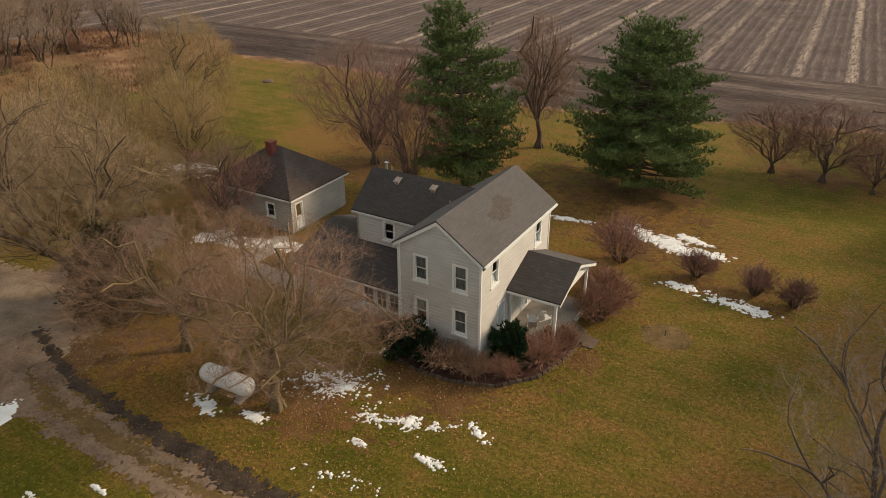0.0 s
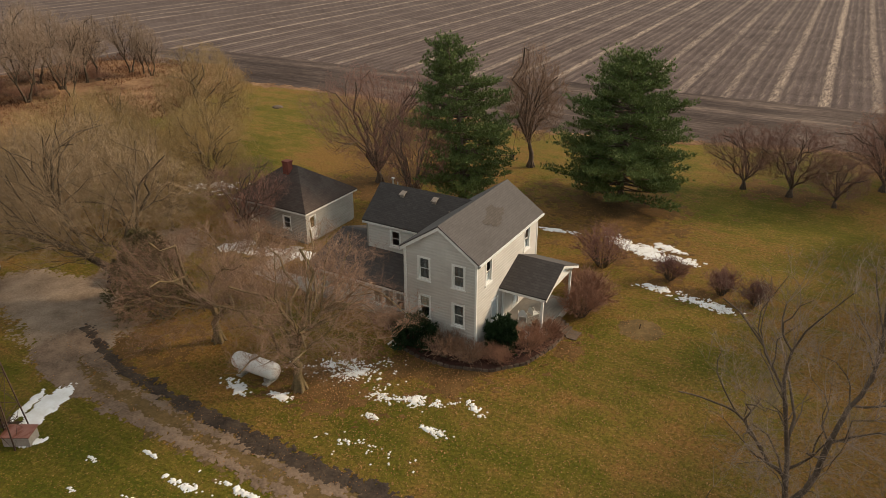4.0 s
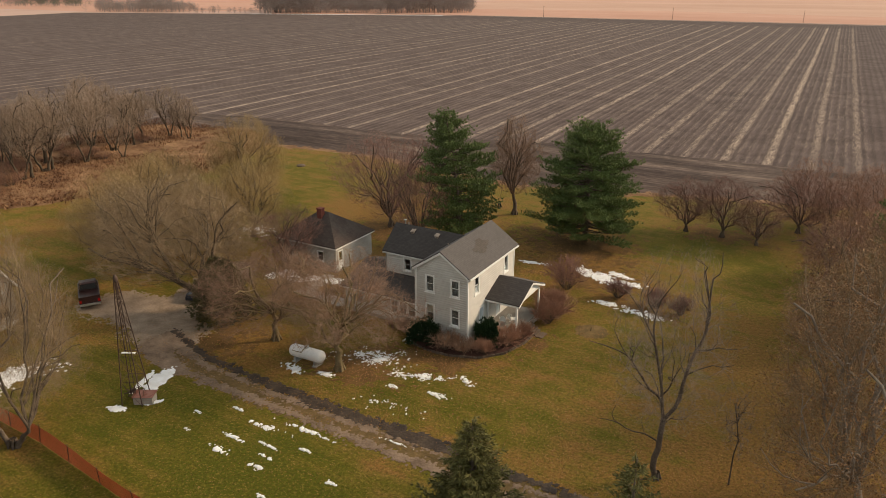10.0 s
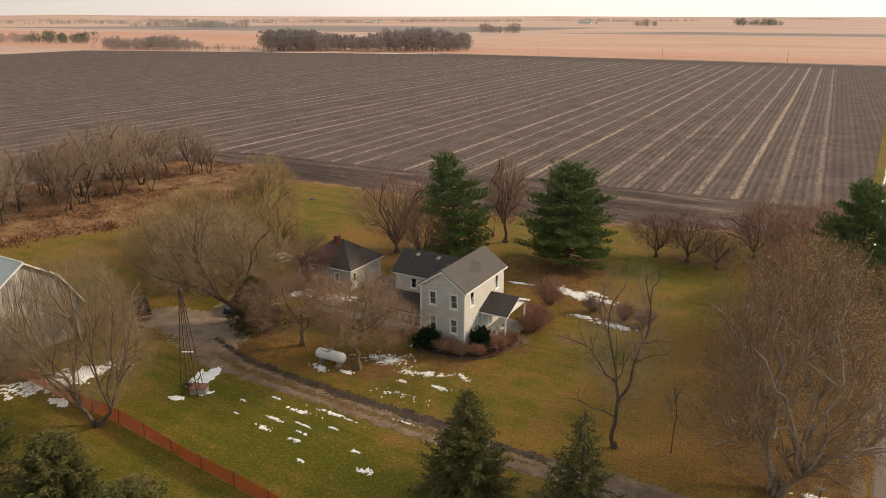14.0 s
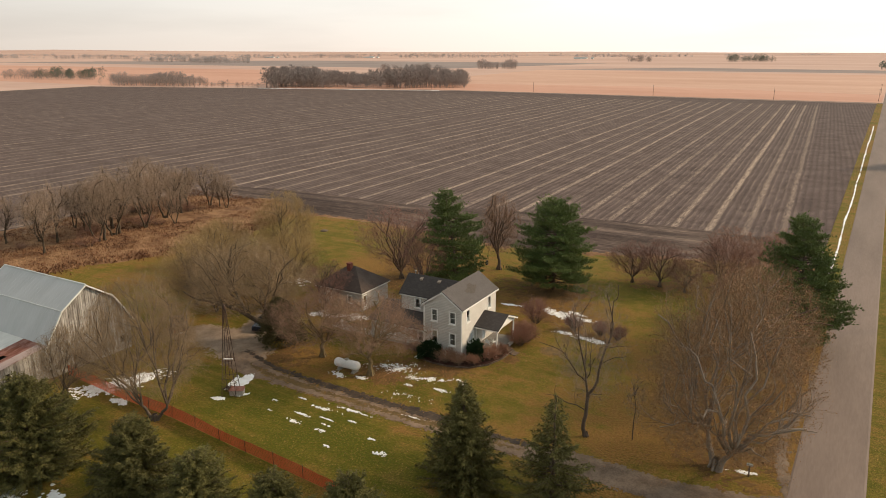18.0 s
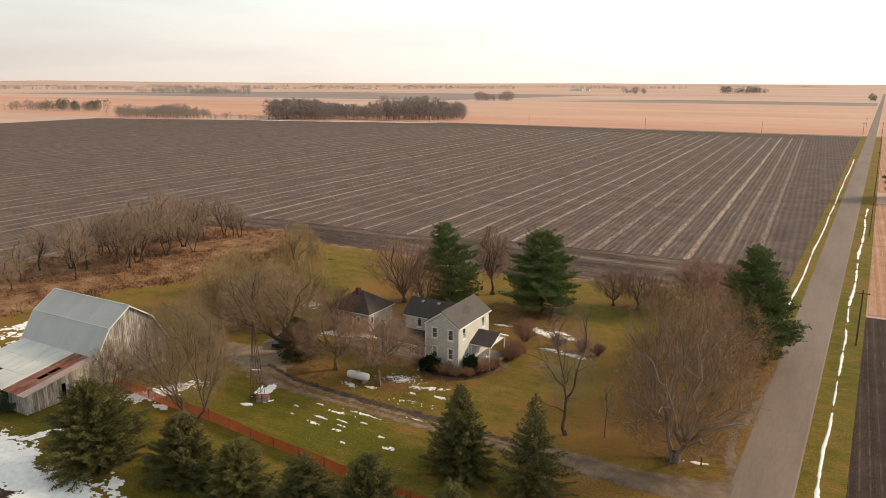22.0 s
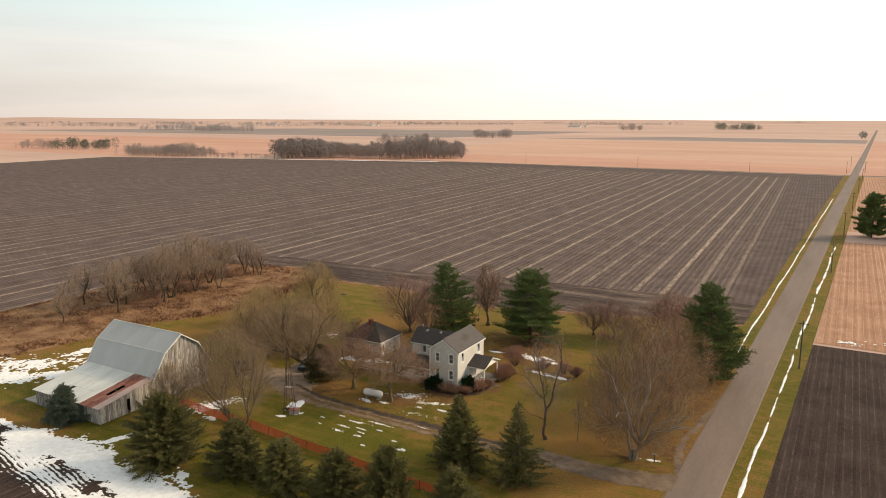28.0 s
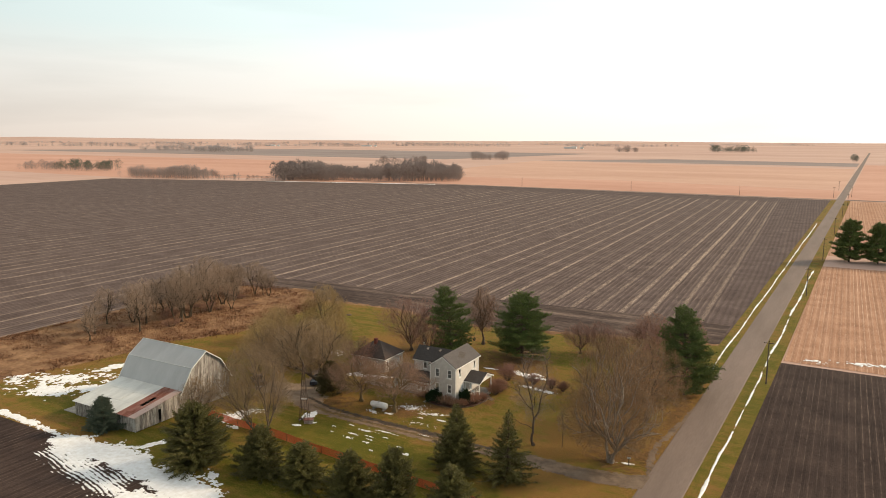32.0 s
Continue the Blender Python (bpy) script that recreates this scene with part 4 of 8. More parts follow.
def inner_wall(bag, P, width, z0, z1, openings, d=-0.14):
    cuts = sorted({z0, z1, *[c for o in openings for c in o[2:] if z0 < c < z1]})
    for z, t in zip(cuts[:-1], cuts[1:]):
        mid = (z + t) / 2
        lo0, hi0 = width(z)
        lo1, hi1 = width(t)
        for a, b in spans(lo0, hi0, [(a, b) for a, b, c, e in openings if c < mid < e]):
            a1, b1 = (lo1 if a == lo0 else a), (hi1 if b == hi0 else b)
            bag.add([P(a, z, d), P(b, z, d), P(b1, t, d), P(a1, t, d)], [(0, 1, 2, 3)])


def rect(P, bag, a, b, z0, z1, d0, d1):
    bag.add([P(u, z, d) for d in (d0, d1) for z in (z0, z1) for u in (a, b)], [(0, 1, 3, 2), (4, 6, 7, 5), (0, 4, 5, 1), (2, 3, 7, 6), (0, 2, 6, 4), (1, 5, 7, 3)])


def ring(P, bag, a, b, z0, z1, w, d0, d1, wt=None):
    wt = wt or w
    rect(P, bag, a, a + w, z0, z1, d0, d1)
    rect(P, bag, b - w, b, z0, z1, d0, d1)
    rect(P, bag, a + w, b - w, z0, z0 + w, d0, d1)
    rect(P, bag, a + w, b - w, z1 - wt, z1, d0, d1)


def sash_window(house, P, a, b, z0, z1, shade=None, casing=0.12, label="", bars=0):
    """Casing, sill, two sashes, two panes and what hangs behind them. a..b and z0..z1 is the outside of the casing."""
    c = Bag()
    ring(P, c, a, b, z0, z1, casing, -0.14, 0.045)
    win = part("window", c, M["trim"], house, label)
    s = Bag()
    rect(P, s, a - 0.04, b + 0.04, z0 - 0.04, z0 + 0.05, 0.0, 0.10)
    part("sill", s, M["trim"], win)
    ia, ib, i0, i1 = a + casing, b - casing, z0 + casing, z1 - casing
    mid = (i0 + i1) / 2
    for lo, hi, d in ((i0, mid + 0.02, -0.06), (mid - 0.02, i1, -0.02)):
        f = Bag()
        ring(P, f, ia, ib, lo, hi, 0.05, d - 0.035, d)
        for k in range(bars):
            u = ia + (ib - ia) * (k + 1) / (bars + 1)
            rect(P, f, u - 0.012, u + 0.012, lo + 0.05, hi - 0.05, d - 0.03, d)
        part("sash", f, M["trim"], win)
        g = Bag()
        g.add([P(ia + 0.05, lo + 0.05, d - 0.02), P(ib - 0.05, lo + 0.05, d - 0.02), P(ib - 0.05, hi - 0.05, d - 0.02), P(ia + 0.05, hi - 0.05, d - 0.02)], [(0, 1, 2, 3)])
        part("pane", g, M["glass"], win).visible_shadow = False
    if shade:
        kind, lo, hi = shade
        h = Bag()
        n = 9
        zs = (i0 + (i1 - i0) * lo, i0 + (i1 - i0) * hi)
        h.add([P(ia + (ib - ia) * k / n, z, -0.16 + 0.02 * math.sin(k * 2.4)) for z in zs for k in range(n + 1)], [(k, k + 1, n + 2 + k, n + 1 + k) for k in range(n)])
        part("curtain" if kind == "curtain" else "blind", h, M[kind], win)
    return win


# ---- farmhouse ----
def farmhouse():
    house = thing("farmhouse", (-2.8, 4.7, 0), "two-storey white clapboard farmhouse with grey shingle roofs", "house")
    T = M["trim"]
    # two-storey front block
    x0, x1, y0, y1, ridge_x, ridge_z = -5.3, -0.3, 0.3, 9.25, -2.8, 8.37
    eave_z = 6.62
    south, north = wall_place('y', y0, -1), wall_place('y', y1, 1)
    east, west = wall_place('x', x1, 1), wall_place('x', x0, -1)

    def gable(z):
        k = max(0.0, (z - eave_z) / (ridge_z - eave_z))
        return x0 + (ridge_x - x0) * k, x1 + (ridge_x - x1) * k

    south_open = [(-4.42, -3.48, 4.47, 6.12), (-1.98, -1.04, 4.47, 6.12), (-4.42, -3.48, 1.80, 3.46), (-1.98, -1.04, 1.80, 3.46)]
    east_open = [(1.42, 2.36, 4.47, 6.15), (7.10, 8.04, 4.47, 6.15), (2.35, 3.30, 0.80, 3.02), (5.6, 6.6, 0.85, 3.0)]
    north_open = [(-3.3, -2.3, 4.47, 6.12)]
    for nm, P, wd, top, op in (("wall", south, gable, ridge_z, south_open), ("wall", east, lambda z: (y0, y1), eave_z, east_open), ("wall", north, gable, ridge_z, north_open), ("wall", west, lambda z: (y0, y1), eave_z, [])):
        b = Bag()
        clad(b, P, wd, 0.5, top, op)
        inner_wall(b, P, wd, 0.5, top, op)
        part(nm, b, M["siding"], house, "white lapped siding")
    b = Bag()
    for a, c in ((x0, y0), (x1, y0), (x0, y1), (x1, y1)):
        b = Bag()
        b.box(a - 0.06, c - 0.06, 0.5, a + 0.06, c + 0.06, eave_z)
        part("corner_board", b, T, house)
    b = Bag()
    b.box(x0 + 0.03, y0 + 0.03, 0, x1 - 0.03, y1 - 0.03, 0.5)
    part("foundation", b, M["concrete"], house, "low grey concrete foundation")
    b = Bag()
    b.box(x0 + 0.15, y0 + 0.15, 3.55, x1 - 0.15, y1 - 0.15, 3.75)
    b.box(x0 + 0.15, 4.6, 0.5, x1 - 0.15, 4.7, 6.5)
    part("inner_floor", b, M["dark"], house)
    slope = (8.5 - 6.6) / 2.8
    for s, label in ((1, ""), (-1, "")):
        b = Bag()
        ex = ridge_x + s * 2.8
        quad = [(ridge_x, 0.0, 8.5), (ex, 0.0, 6.6), (ex, 9.54, 6.6), (ridge_x, 9.54, 8.5)]
        b.slab(quad if s > 0 else quad[::-1], 0.10)
        part("roof", b, M["shingle"], house, "weathered grey shingle roof")
    b = Bag()
    for s in (1, -1):
        ex = ridge_x + s * 2.8
        for yy in (0.02, 9.40):
            b.slab([(ridge_x, yy, 8.39), (ex, yy, 6.49), (ex, yy + 0.12, 6.49), (ridge_x, yy + 0.12, 8.39)], 0.20)
        b.slab([(ex - 0.06 * (s > 0), 0.02, 6.50), (ex + 0.06 * (s < 0), 0.02, 6.50), (ex + 0.06 * (s < 0), 9.5, 6.50), (ex - 0.06 * (s > 0), 9.5, 6.50)], 0.18)
        b.slab([(ex, 0.1, 6.42), (ex - s * 0.33, 0.1, 6.42), (ex - s * 0.33, 9.45, 6.42), (ex, 9.45, 6.42)], 0.03)
    part("rake_and_fascia", b, T, house, "white rake and fascia boards")
    b = Bag()
    for a, c in ((x1 + 0.36, 0.25), ):
        b.box(0.0, 0.05, 6.42, 0.11, 9.5, 6.53)
    part("gutter", b, T, house, "white gutter")
    b = Bag()
    b.rod((-5.42, 0.34, 6.4), (-5.42, 0.24, 0.7), 0.05)
    b.rod((-5.42, 0.24, 0.7), (-5.6, -1.0, 0.25), 0.05)
    part("downpipe", b, T, house, "white downpipe")
    # darker mended spot on the roof
    b = Bag()
    rng = random.Random(4)
    for i in range(12):
        xx = -2.35 + i * 0.115
        half = 1.35 * (1 - abs(i - 6.5) / 7.0) + rng.uniform(-0.25, 0.25)
        if half < 0.15:
            continue
        z = 8.5 - (xx - ridge_x) * slope + 0.008 + 0.001 * i
        off = 5.0 + 0.16 * (i - 6) * -0.5
        b.slab([(xx, off - half, z), (xx + 0.13, off - half, z - 0.13 * slope), (xx + 0.13, off + half, z - 0.13 * slope), (xx, off + half, z)], 0.008)
    part("shingle_patch", b, M["shingle_worn"], house, "darker patch of worn shingles")
    # full-height nets give both sashes their grey reflecting look by colour
    kinds = [("gauze", 0.0, 1.0), ("gauze", 0.0, 0.98), ("curtain", 0.45, 1.0), ("gauze", 0.0, 1.0)]
    for o, k in zip(south_open, kinds):
        sash_window(house, south, *o, shade=k)
    for o in east_open[:2]:
        sash_window(house, east, *o, shade=("blind", 0.0, 0.35))
    sash_window(house, north, *north_open[0])
    for o in east_open[2:]:
        a, c, z0, z1 = o
        f = Bag()
        ring(east, f, a, c, z0, z1, 0.11, -0.14, 0.05)
        door = part("door", f, T, house, "grey-green house door in a white casing")
        leaf = Bag()
        rect(east, leaf, a + 0.11, c - 0.11, z0 + 0.02, z1 - 0.11, -0.09, -0.04)
        part("door_leaf", leaf, M["blind"], door)
        kn = Bag()
        kn.rod(east(a + 0.2, z0 + 1.0, -0.04), east(a + 0.2, z0 + 1.0, 0.03), 0.03)
        part("door_handle", kn, M["steel"], door)
    # rear wing
    wx0, wy0, wy1, wr, wz = -11.15, 4.35, 8.85, 6.6, 7.7
    ws, ww, wn = wall_place('y', wy0, -1), wall_place('x', wx0, -1), wall_place('y', wy1, 1)
    we = 5.8

    def wg(z):
        k = max(0.0, (z - we) / (wz - 0.15 - we))
        return wy0 + (wr - wy0) * k, wy1 + (wr - wy1) * k

    wop = [(-9.25, -8.35, 3.95, 5.30)]
    for P, wd, top, op in ((ws, lambda z: (wx0, x0), we, wop), (ww, wg, wz - 0.15, []), (wn, lambda z: (wx0, x0), we, [])):
        b = Bag()
        clad(b, P, wd, 0.5, top, op)
        inner_wall(b, P, wd, 0.5, top, op)
        part("wall", b, M["siding"], house, "white lapped siding of the rear wing")
    b = Bag()
    b.box(wx0 + 0.03, wy0 + 0.03, 0, x0, wy1 - 0.03, 0.5)
    b.box(wx0 - 0.05, wy0 - 0.05, 2.8, wx0 + 0.06, wy0 + 0.05, we)
    part("foundation", b, M["concrete"], house)
    sash_window(house, ws, *wop[0])
    for s in (-1, 1):
        b = Bag()
        ey = wr + s * 2.5
        quad = [(-11.45, wr, wz), (-11.45, ey, 5.7), (x0, ey, 5.7), (-3.92, wr, wz)]
        b.slab(quad if s < 0 else quad[::-1], 0.10)
        part("roof", b, M["shingle_dark"], house, "dark grey shingle roof of the rear wing")
        f = Bag()
        f.slab([(-11.44, wr, wz - 0.11), (-11.44, ey, 5.59), (-11.32, ey, 5.59), (-11.32, wr, wz - 0.11)], 0.16)
        f.slab([(-11.4, ey, 5.60), (-11.4, ey - s * 0.06, 5.60), (x0, ey - s * 0.06, 5.60), (x0, ey, 5.60)], 0.16)
        f.slab([(-11.4, ey, 5.50), (-11.4, ey - s * 0.28, 5.50), (x0, ey - s * 0.28, 5.50), (x0, ey, 5.50)], 0.03)
        part("rake_and_fascia", f, T, house, "white fascia of the rear wing")
    for vx in (-9.2, -6.6):
        zz = wz - (wr - 6.05) * 0.8
        b = Bag()
        b.box(vx - 0.16, 5.89, zz - 0.15, vx + 0.16, 6.21, zz + 0.13)
        b.slab([(vx - 0.21, 5.81, zz + 0.08), (vx + 0.21, 5.81, zz + 0.08), (vx + 0.21, 6.29, zz + 0.24), (vx - 0.21, 6.29, zz + 0.24)], 0.04)
        part("roof_vent", b, M["vent_grey"], house, "square metal roof vent")
    b = Bag()
    b.rod((-10.6, 6.9, 7.4), (-10.6, 6.9, 8.0), 0.07, 8)
    b.rod((-10.2, 6.9, 7.4), (-10.2, 6.9, 7.8), 0.04, 8)
    b.box(-10.72, 6.78, 7.98, -10.48, 7.02, 8.03)
    part("flue_pipe", b, M["steel"], house, "grey metal flue pipes at the ridge")
    b = Bag()
    b.rod((-4.95, 5.2, 6.9), (-4.95, 5.2, 7.2), 0.05, 8)
    part("vent_pipe", b, M["vent_grey"], house)
    # low glazed addition
    sx0, sy0, sy1 = -14.0, 1.55, 8.9
    ss, sw, sn = wall_place('y', sy0, -1), wall_place('x', sx0, -1), wall_place('y', sy1, 1)
    sop = [(-8.95 + 0.93 * k, -8.06 + 0.93 * k, 0.88, 2.30) for k in range(3)] + [(-13.6 + 0.84 * k, -12.82 + 0.84 * k, 1.05, 2.30) for k in range(4)]
    swop = [(3.0, 3.9, 1.0, 2.3), (5.6, 6.5, 0.45, 2.35)]
    for P, wd, op in ((ss, lambda z: (sx0, x0), sop), (sw, lambda z: (sy0, sy1), swop), (sn, lambda z: (sx0, wx0), [])):
        b = Bag()
        clad(b, P, wd, 0.35, 2.66, op)
        inner_wall(b, P, wd, 0.35, 2.66, op)
        part("wall", b, M["siding"], house, "white siding of the low glazed addition")
    for o in sop:
        sash_window(house, ss, *o, casing=0.07, bars=1, shade=None)
    sash_window(house, sw, *swop[0], casing=0.08)
    f = Bag()
    ring(sw, f, *swop[1], 0.09, -0.1, 0.04)
    rect(sw, f, 5.69, 6.41, 0.5, 2.26, -0.08, -0.03)
    part("door", f, T, house, "white side door")
    b = Bag()
    b.box(sx0 + 0.03, sy0 + 0.03, 0, x0, sy1, 0.35)
    part("foundation", b, M["concrete"], house)
    rise = lambda y: 2.68 + (y - 1.15) * 0.29
    b = Bag()
    b.slab([(-14.35, 1.15, rise(1.15)), (-5.32, 1.15, rise(1.15)), (-5.32, 4.36, rise(4.36)), (-11.15, 4.36, rise(4.36)), (-11.15, 5.6, rise(5.6)), (-14.35, 5.6, rise(5.6))], 0.09)
    part("roof", b, M["shingle_dark"], house, "low dark shingle roof of the addition")
    b = Bag()
    b.slab([(-14.35, 5.6, rise(5.6)), (-11.15, 5.6, rise(5.6)), (-11.15, 9.2, 2.75), (-14.35, 9.2, 2.75)], 0.09)
    part("roof", b, M["shingle_dark"], house, "low dark shingle roof of the addition")
    b = Bag()
    b.slab([(-14.34, 1.15, rise(1.15) - 0.1), (-5.32, 1.15, rise(1.15) - 0.1), (-5.32, 1.21, rise(1.15) - 0.1), (-14.34, 1.21, rise(1.15) - 0.1)], 0.14)
    b.slab([(-14.34, 1.15, rise(1.15) - 0.1), (-14.26, 1.15, rise(1.15) - 0.1), (-14.26, 5.6, rise(5.6) - 0.1), (-14.34, 5.6, rise(5.6) - 0.1)], 0.14)
    part("fascia", b, T, house, "white fascia")
    # front porch on the road side
    px0, px1, py0, py1, pr = -0.3, 2.72, 3.65, 8.85, 6.25
    b = Bag()
    for k in range(30):
        w = (py1 - py0) / 30
        b = Bag()
        b.box(px0 + 0.02, py0 + k * w + 0.004, 0.74, px1, py0 + (k + 1) * w - 0.004, 0.80)
        part("floor_board", b, M["porch_floor"], house)
    b = Bag()
    b.box(px0, py0 + 0.05, 0, px1 - 0.08, py0 + 0.13, 0.74)
    b.box(px0, py1 - 0.13, 0, px1 - 0.08, py1 - 0.05, 0.74)
    b.box(px1 - 0.16, py0 + 0.05, 0, px1 - 0.08, py1 - 0.05, 0.74)
    part("porch_skirt", b, M["trim"], house)
    for a, c in ((2.58, 3.85), (2.58, 8.65), (-0.15, 3.85)):
        b = Bag()
        b.box(a - 0.07, c - 0.07, 0.8, a + 0.07, c + 0.07, 3.36)
        b.box(a - 0.11, c - 0.11, 0.8, a + 0.11, c + 0.11, 0.98)
        b.box(a - 0.10, c - 0.10, 3.2, a + 0.10, c + 0.10, 3.34)
        part("porch_post", b, T, house, "square white porch post")
    for s in (-1, 1):
        b = Bag()
        ey = pr + s * 2.85
        quad = [(px0 + 0.02, pr, 4.70), (px0 + 0.02, ey, 3.52), (3.0, ey, 3.52), (3.0, pr, 4.70)]
        b.slab(quad if s < 0 else quad[::-1], 0.09)
        # sunlit slope gets lighter shingles, the other darker: light put into the colour
        part("roof", b, M["shingle_dark"] if s < 0 else M["shingle"], house, "shingled porch roof")
        f = Bag()
        f.slab([(2.9, pr, 4.60), (2.9, ey, 3.42), (2.99, ey, 3.42), (2.99, pr, 4.60)], 0.18)
        f.slab([(px0, ey, 3.43), (px0, ey - s * 0.06, 3.43), (2.98, ey - s * 0.06, 3.43), (2.98, ey, 3.43)], 0.16)
        part("rake_and_fascia", f, T, house)
    b = Bag()
    clad(b, wall_place('x', 2.66, 1), lambda z: (3.7 + (z - 3.4) / 1.18 * 2.45, 8.8 - (z - 3.4) / 1.18 * 2.45), 3.4, 4.56, [])
    b.box(2.55, 3.7, 3.24, 2.68, 8.8, 3.42)
    b.box(px0, 3.75, 3.24, 2.6, 3.87, 3.42)
    b.box(px0, 8.6, 3.24, 2.6, 8.72, 3.42)
    b.box(px0 + 0.05, 3.8, 3.43, 2.6, 8.7, 3.46)
    part("porch_beam", b, T, house, "white porch beam and gable end")
    return house


farmhouse()


def porch_steps():
    st = thing("porch_steps", (3.3, 6.3, 0), "old concrete steps with stone cheeks before the porch", "steps")
    for k in range(4):
        b = Bag()
        b.box(2.74 + 0.26 * k, 5.3, 0, 3.00 + 0.26 * k, 6.5, 0.72 - 0.18 * k)
        part("step", b, M["stone"], st)
    b = Bag()
    b.box(3.80, 5.2, 0, 4.5, 6.3, 0.06)
    part("landing", b, M["stone"], st, "flat stone landing")


porch_steps()


def metal_chair(x, y, turn):
    c = thing("porch_chair", (x, y, 0.80), "white tube-framed metal porch chair with a rounded back", "chair", "chairs on the porch", turn=turn)
    b = Bag()
    b.box(-0.25, -0.25, 0.40, 0.25, 0.25, 0.44)
    part("seat", b, M["trim"], c, world=False)
    b = Bag()
    pts = [(0.27 * math.cos(a), 0.26, 0.46 + 0.5 * math.sin(a)) for a in [math.pi * k / 8 for k in range(9)]]
    b.add(pts + [(0, 0.27, 0.5)], [(k, k + 1, 9) for k in range(8)])
    b.add([(x_, y_ + 0.03, z_) for x_, y_, z_ in pts] + [(0, 0.30, 0.5)], [(k + 1, k, 9) for k in range(8)])
    part("backrest", b, M["trim"], c, world=False)
    for s in (-1, 1):
        b = Bag()
        b.tube([(s * 0.28, 0.26, 0.66), (s * 0.30, -0.2, 0.64), (s * 0.28, -0.26, 0.4), (s * 0.27, -0.22, 0.02), (s * 0.27, 0.28, 0.02)], [0.018] * 5, 6)
        part("arm_and_leg", b, M["trim"], c, world=False)


metal_chair(0.95, 4.6, 200)
metal_chair(1.5, 5.2, 150)


def plant_pot(x, y, z, r):
    p = thing("plant_pot", (x, y, z), "small clay pot with withered plant", "pot", "pots by the porch")
    b = Bag()
    b.lathe([(0.0, 0.0), (r * 0.7, 0.0), (r, r * 1.5), (r * 1.12, r * 1.5), (r * 1.12, r * 1.8), (r * 0.9, r * 1.8), (r * 0.85, r * 1.5), (0.0, r * 1.5)], 12)
    part("pot", b, M["clay"], p, world=False, smooth=True)
    b = Bag()
    rg = random.Random(int(x * 100))
    for k in range(22):
        a = rg.uniform(0, 6.28)
        b.tube([(0, 0, r * 1.4), (0.8 * r * math.cos(a), 0.8 * r * math.sin(a), r * (2 + rg.random()))], [0.008, 0.003], 3, False)
    part("dead_stems", b, M["twig_tan"], p, world=False)


plant_pot(1.9, 4.4, 0.80, 0.16)
plant_pot(2.95, 5.35, 0.0, 0.22)


# ---- hip-roofed shed ----
def shed():
    s = thing("shed", (-24.2, 11.3, 0), "small white hip-roofed outbuilding with a brick chimney", "shed")
    x0, x1, y0, y1, e = -28.1, -20.4, 8.2, 14.7, 2.95
    east, south, west, north = wall_place('x', x1, 1), wall_place('y', y0, -1), wall_place('x', x0, -1), wall_place('y', y1, 1)
    eo = [(8.65, 9.5, 0.25, 2.35)]
    so = [(-22.9, -22.0, 1.0, 2.2), (-26.5, -25.6, 1.0, 2.2)]
    for P, wd, op in ((east, (y0, y1), eo), (south, (x0, x1), so), (west, (y0, y1), []), (north, (x0, x1), [])):
        b = Bag()
        clad(b, P, lambda z: wd, 0.15, e, op, 0.14)
        inner_wall(b, P, lambda z: wd, 0.15, e, op)
        part("wall", b, M["siding_shaded"], s, "white board wall, tree shade put into its colour")
    b = Bag()
    b.box(x0 + 0.04, y0 + 0.04, 0, x1 - 0.04, y1 - 0.04, 0.16)
    part("foundation", b, M["concrete"], s)
    for o in so:
        sash_window(s, south, *o, casing=0.09)
    a, c, z0, z1 = eo[0]
    f = Bag()
    ring(east, f, a, c, z0, z1, 0.09, -0.1, 0.04)
    d = part("door", f, M["trim"], s, "white door with a glazed upper half")
    f = Bag()
    rect(east, f, a + 0.09, c - 0.09, z0, z0 + 0.95, -0.08, -0.03)
    ring(east, f, a + 0.09, c - 0.09, z0 + 0.95, z1 - 0.09, 0.07, -0.08, -0.03)
    part("door_leaf", f, M["trim"], d)
    f = Bag()
    rect(east, f, a + 0.16, c - 0.16, z0 + 1.0, z1 - 0.15, -0.07, -0.06)
    part("pane", f, M["glass"], d)
    cx, cy, top = -24.25, 11.4, 5.5
    o = 0.3
    cs = [(x0 - o, y0 - o, e), (x1 + o, y0 - o, e), (x1 + o, y1 + o, e), (x0 - o, y1 + o, e)]
    ra, rb_ = (cx - 0.6, cy, top), (cx + 0.6, cy, top)
    for quad in ([cs[0], cs[1], rb_, ra], [cs[1], cs[2], rb_], [cs[2], cs[3], ra, rb_], [cs[3], cs[0], ra]):
        b = Bag()
        b.slab(quad, 0.09)
        part("roof", b, M["shingle_brown"], s, "brown shingled hip roof with pale worn spots")
    b = Bag()
    for p, q in zip(cs, cs[1:] + cs[:1]):
        dx, dy = (q[0] - p[0]), (q[1] - p[1])
        l = math.hypot(dx, dy)
        nx, ny = -dy / l * 0.05, dx / l * 0.05
        b.slab([(p[0], p[1], e - 0.1), (q[0], q[1], e - 0.1), (q[0] + nx, q[1] + ny, e - 0.1), (p[0] + nx, p[1] + ny, e - 0.1)], 0.14)
    part("fascia", b, M["trim"], s)
    b = Bag()
    b.box(cx - 0.30, cy - 0.88, 4.6, cx + 0.30, cy - 0.28, 5.9)
    ch = part("chimney", b, M["brick"], s, "square red brick chimney")
    b = Bag()
    b.box(cx - 0.34, cy - 0.92, 5.9, cx + 0.34, cy - 0.24, 6.02)
    part("chimney_cap", b, M["brick"], ch)
    return s


shed()
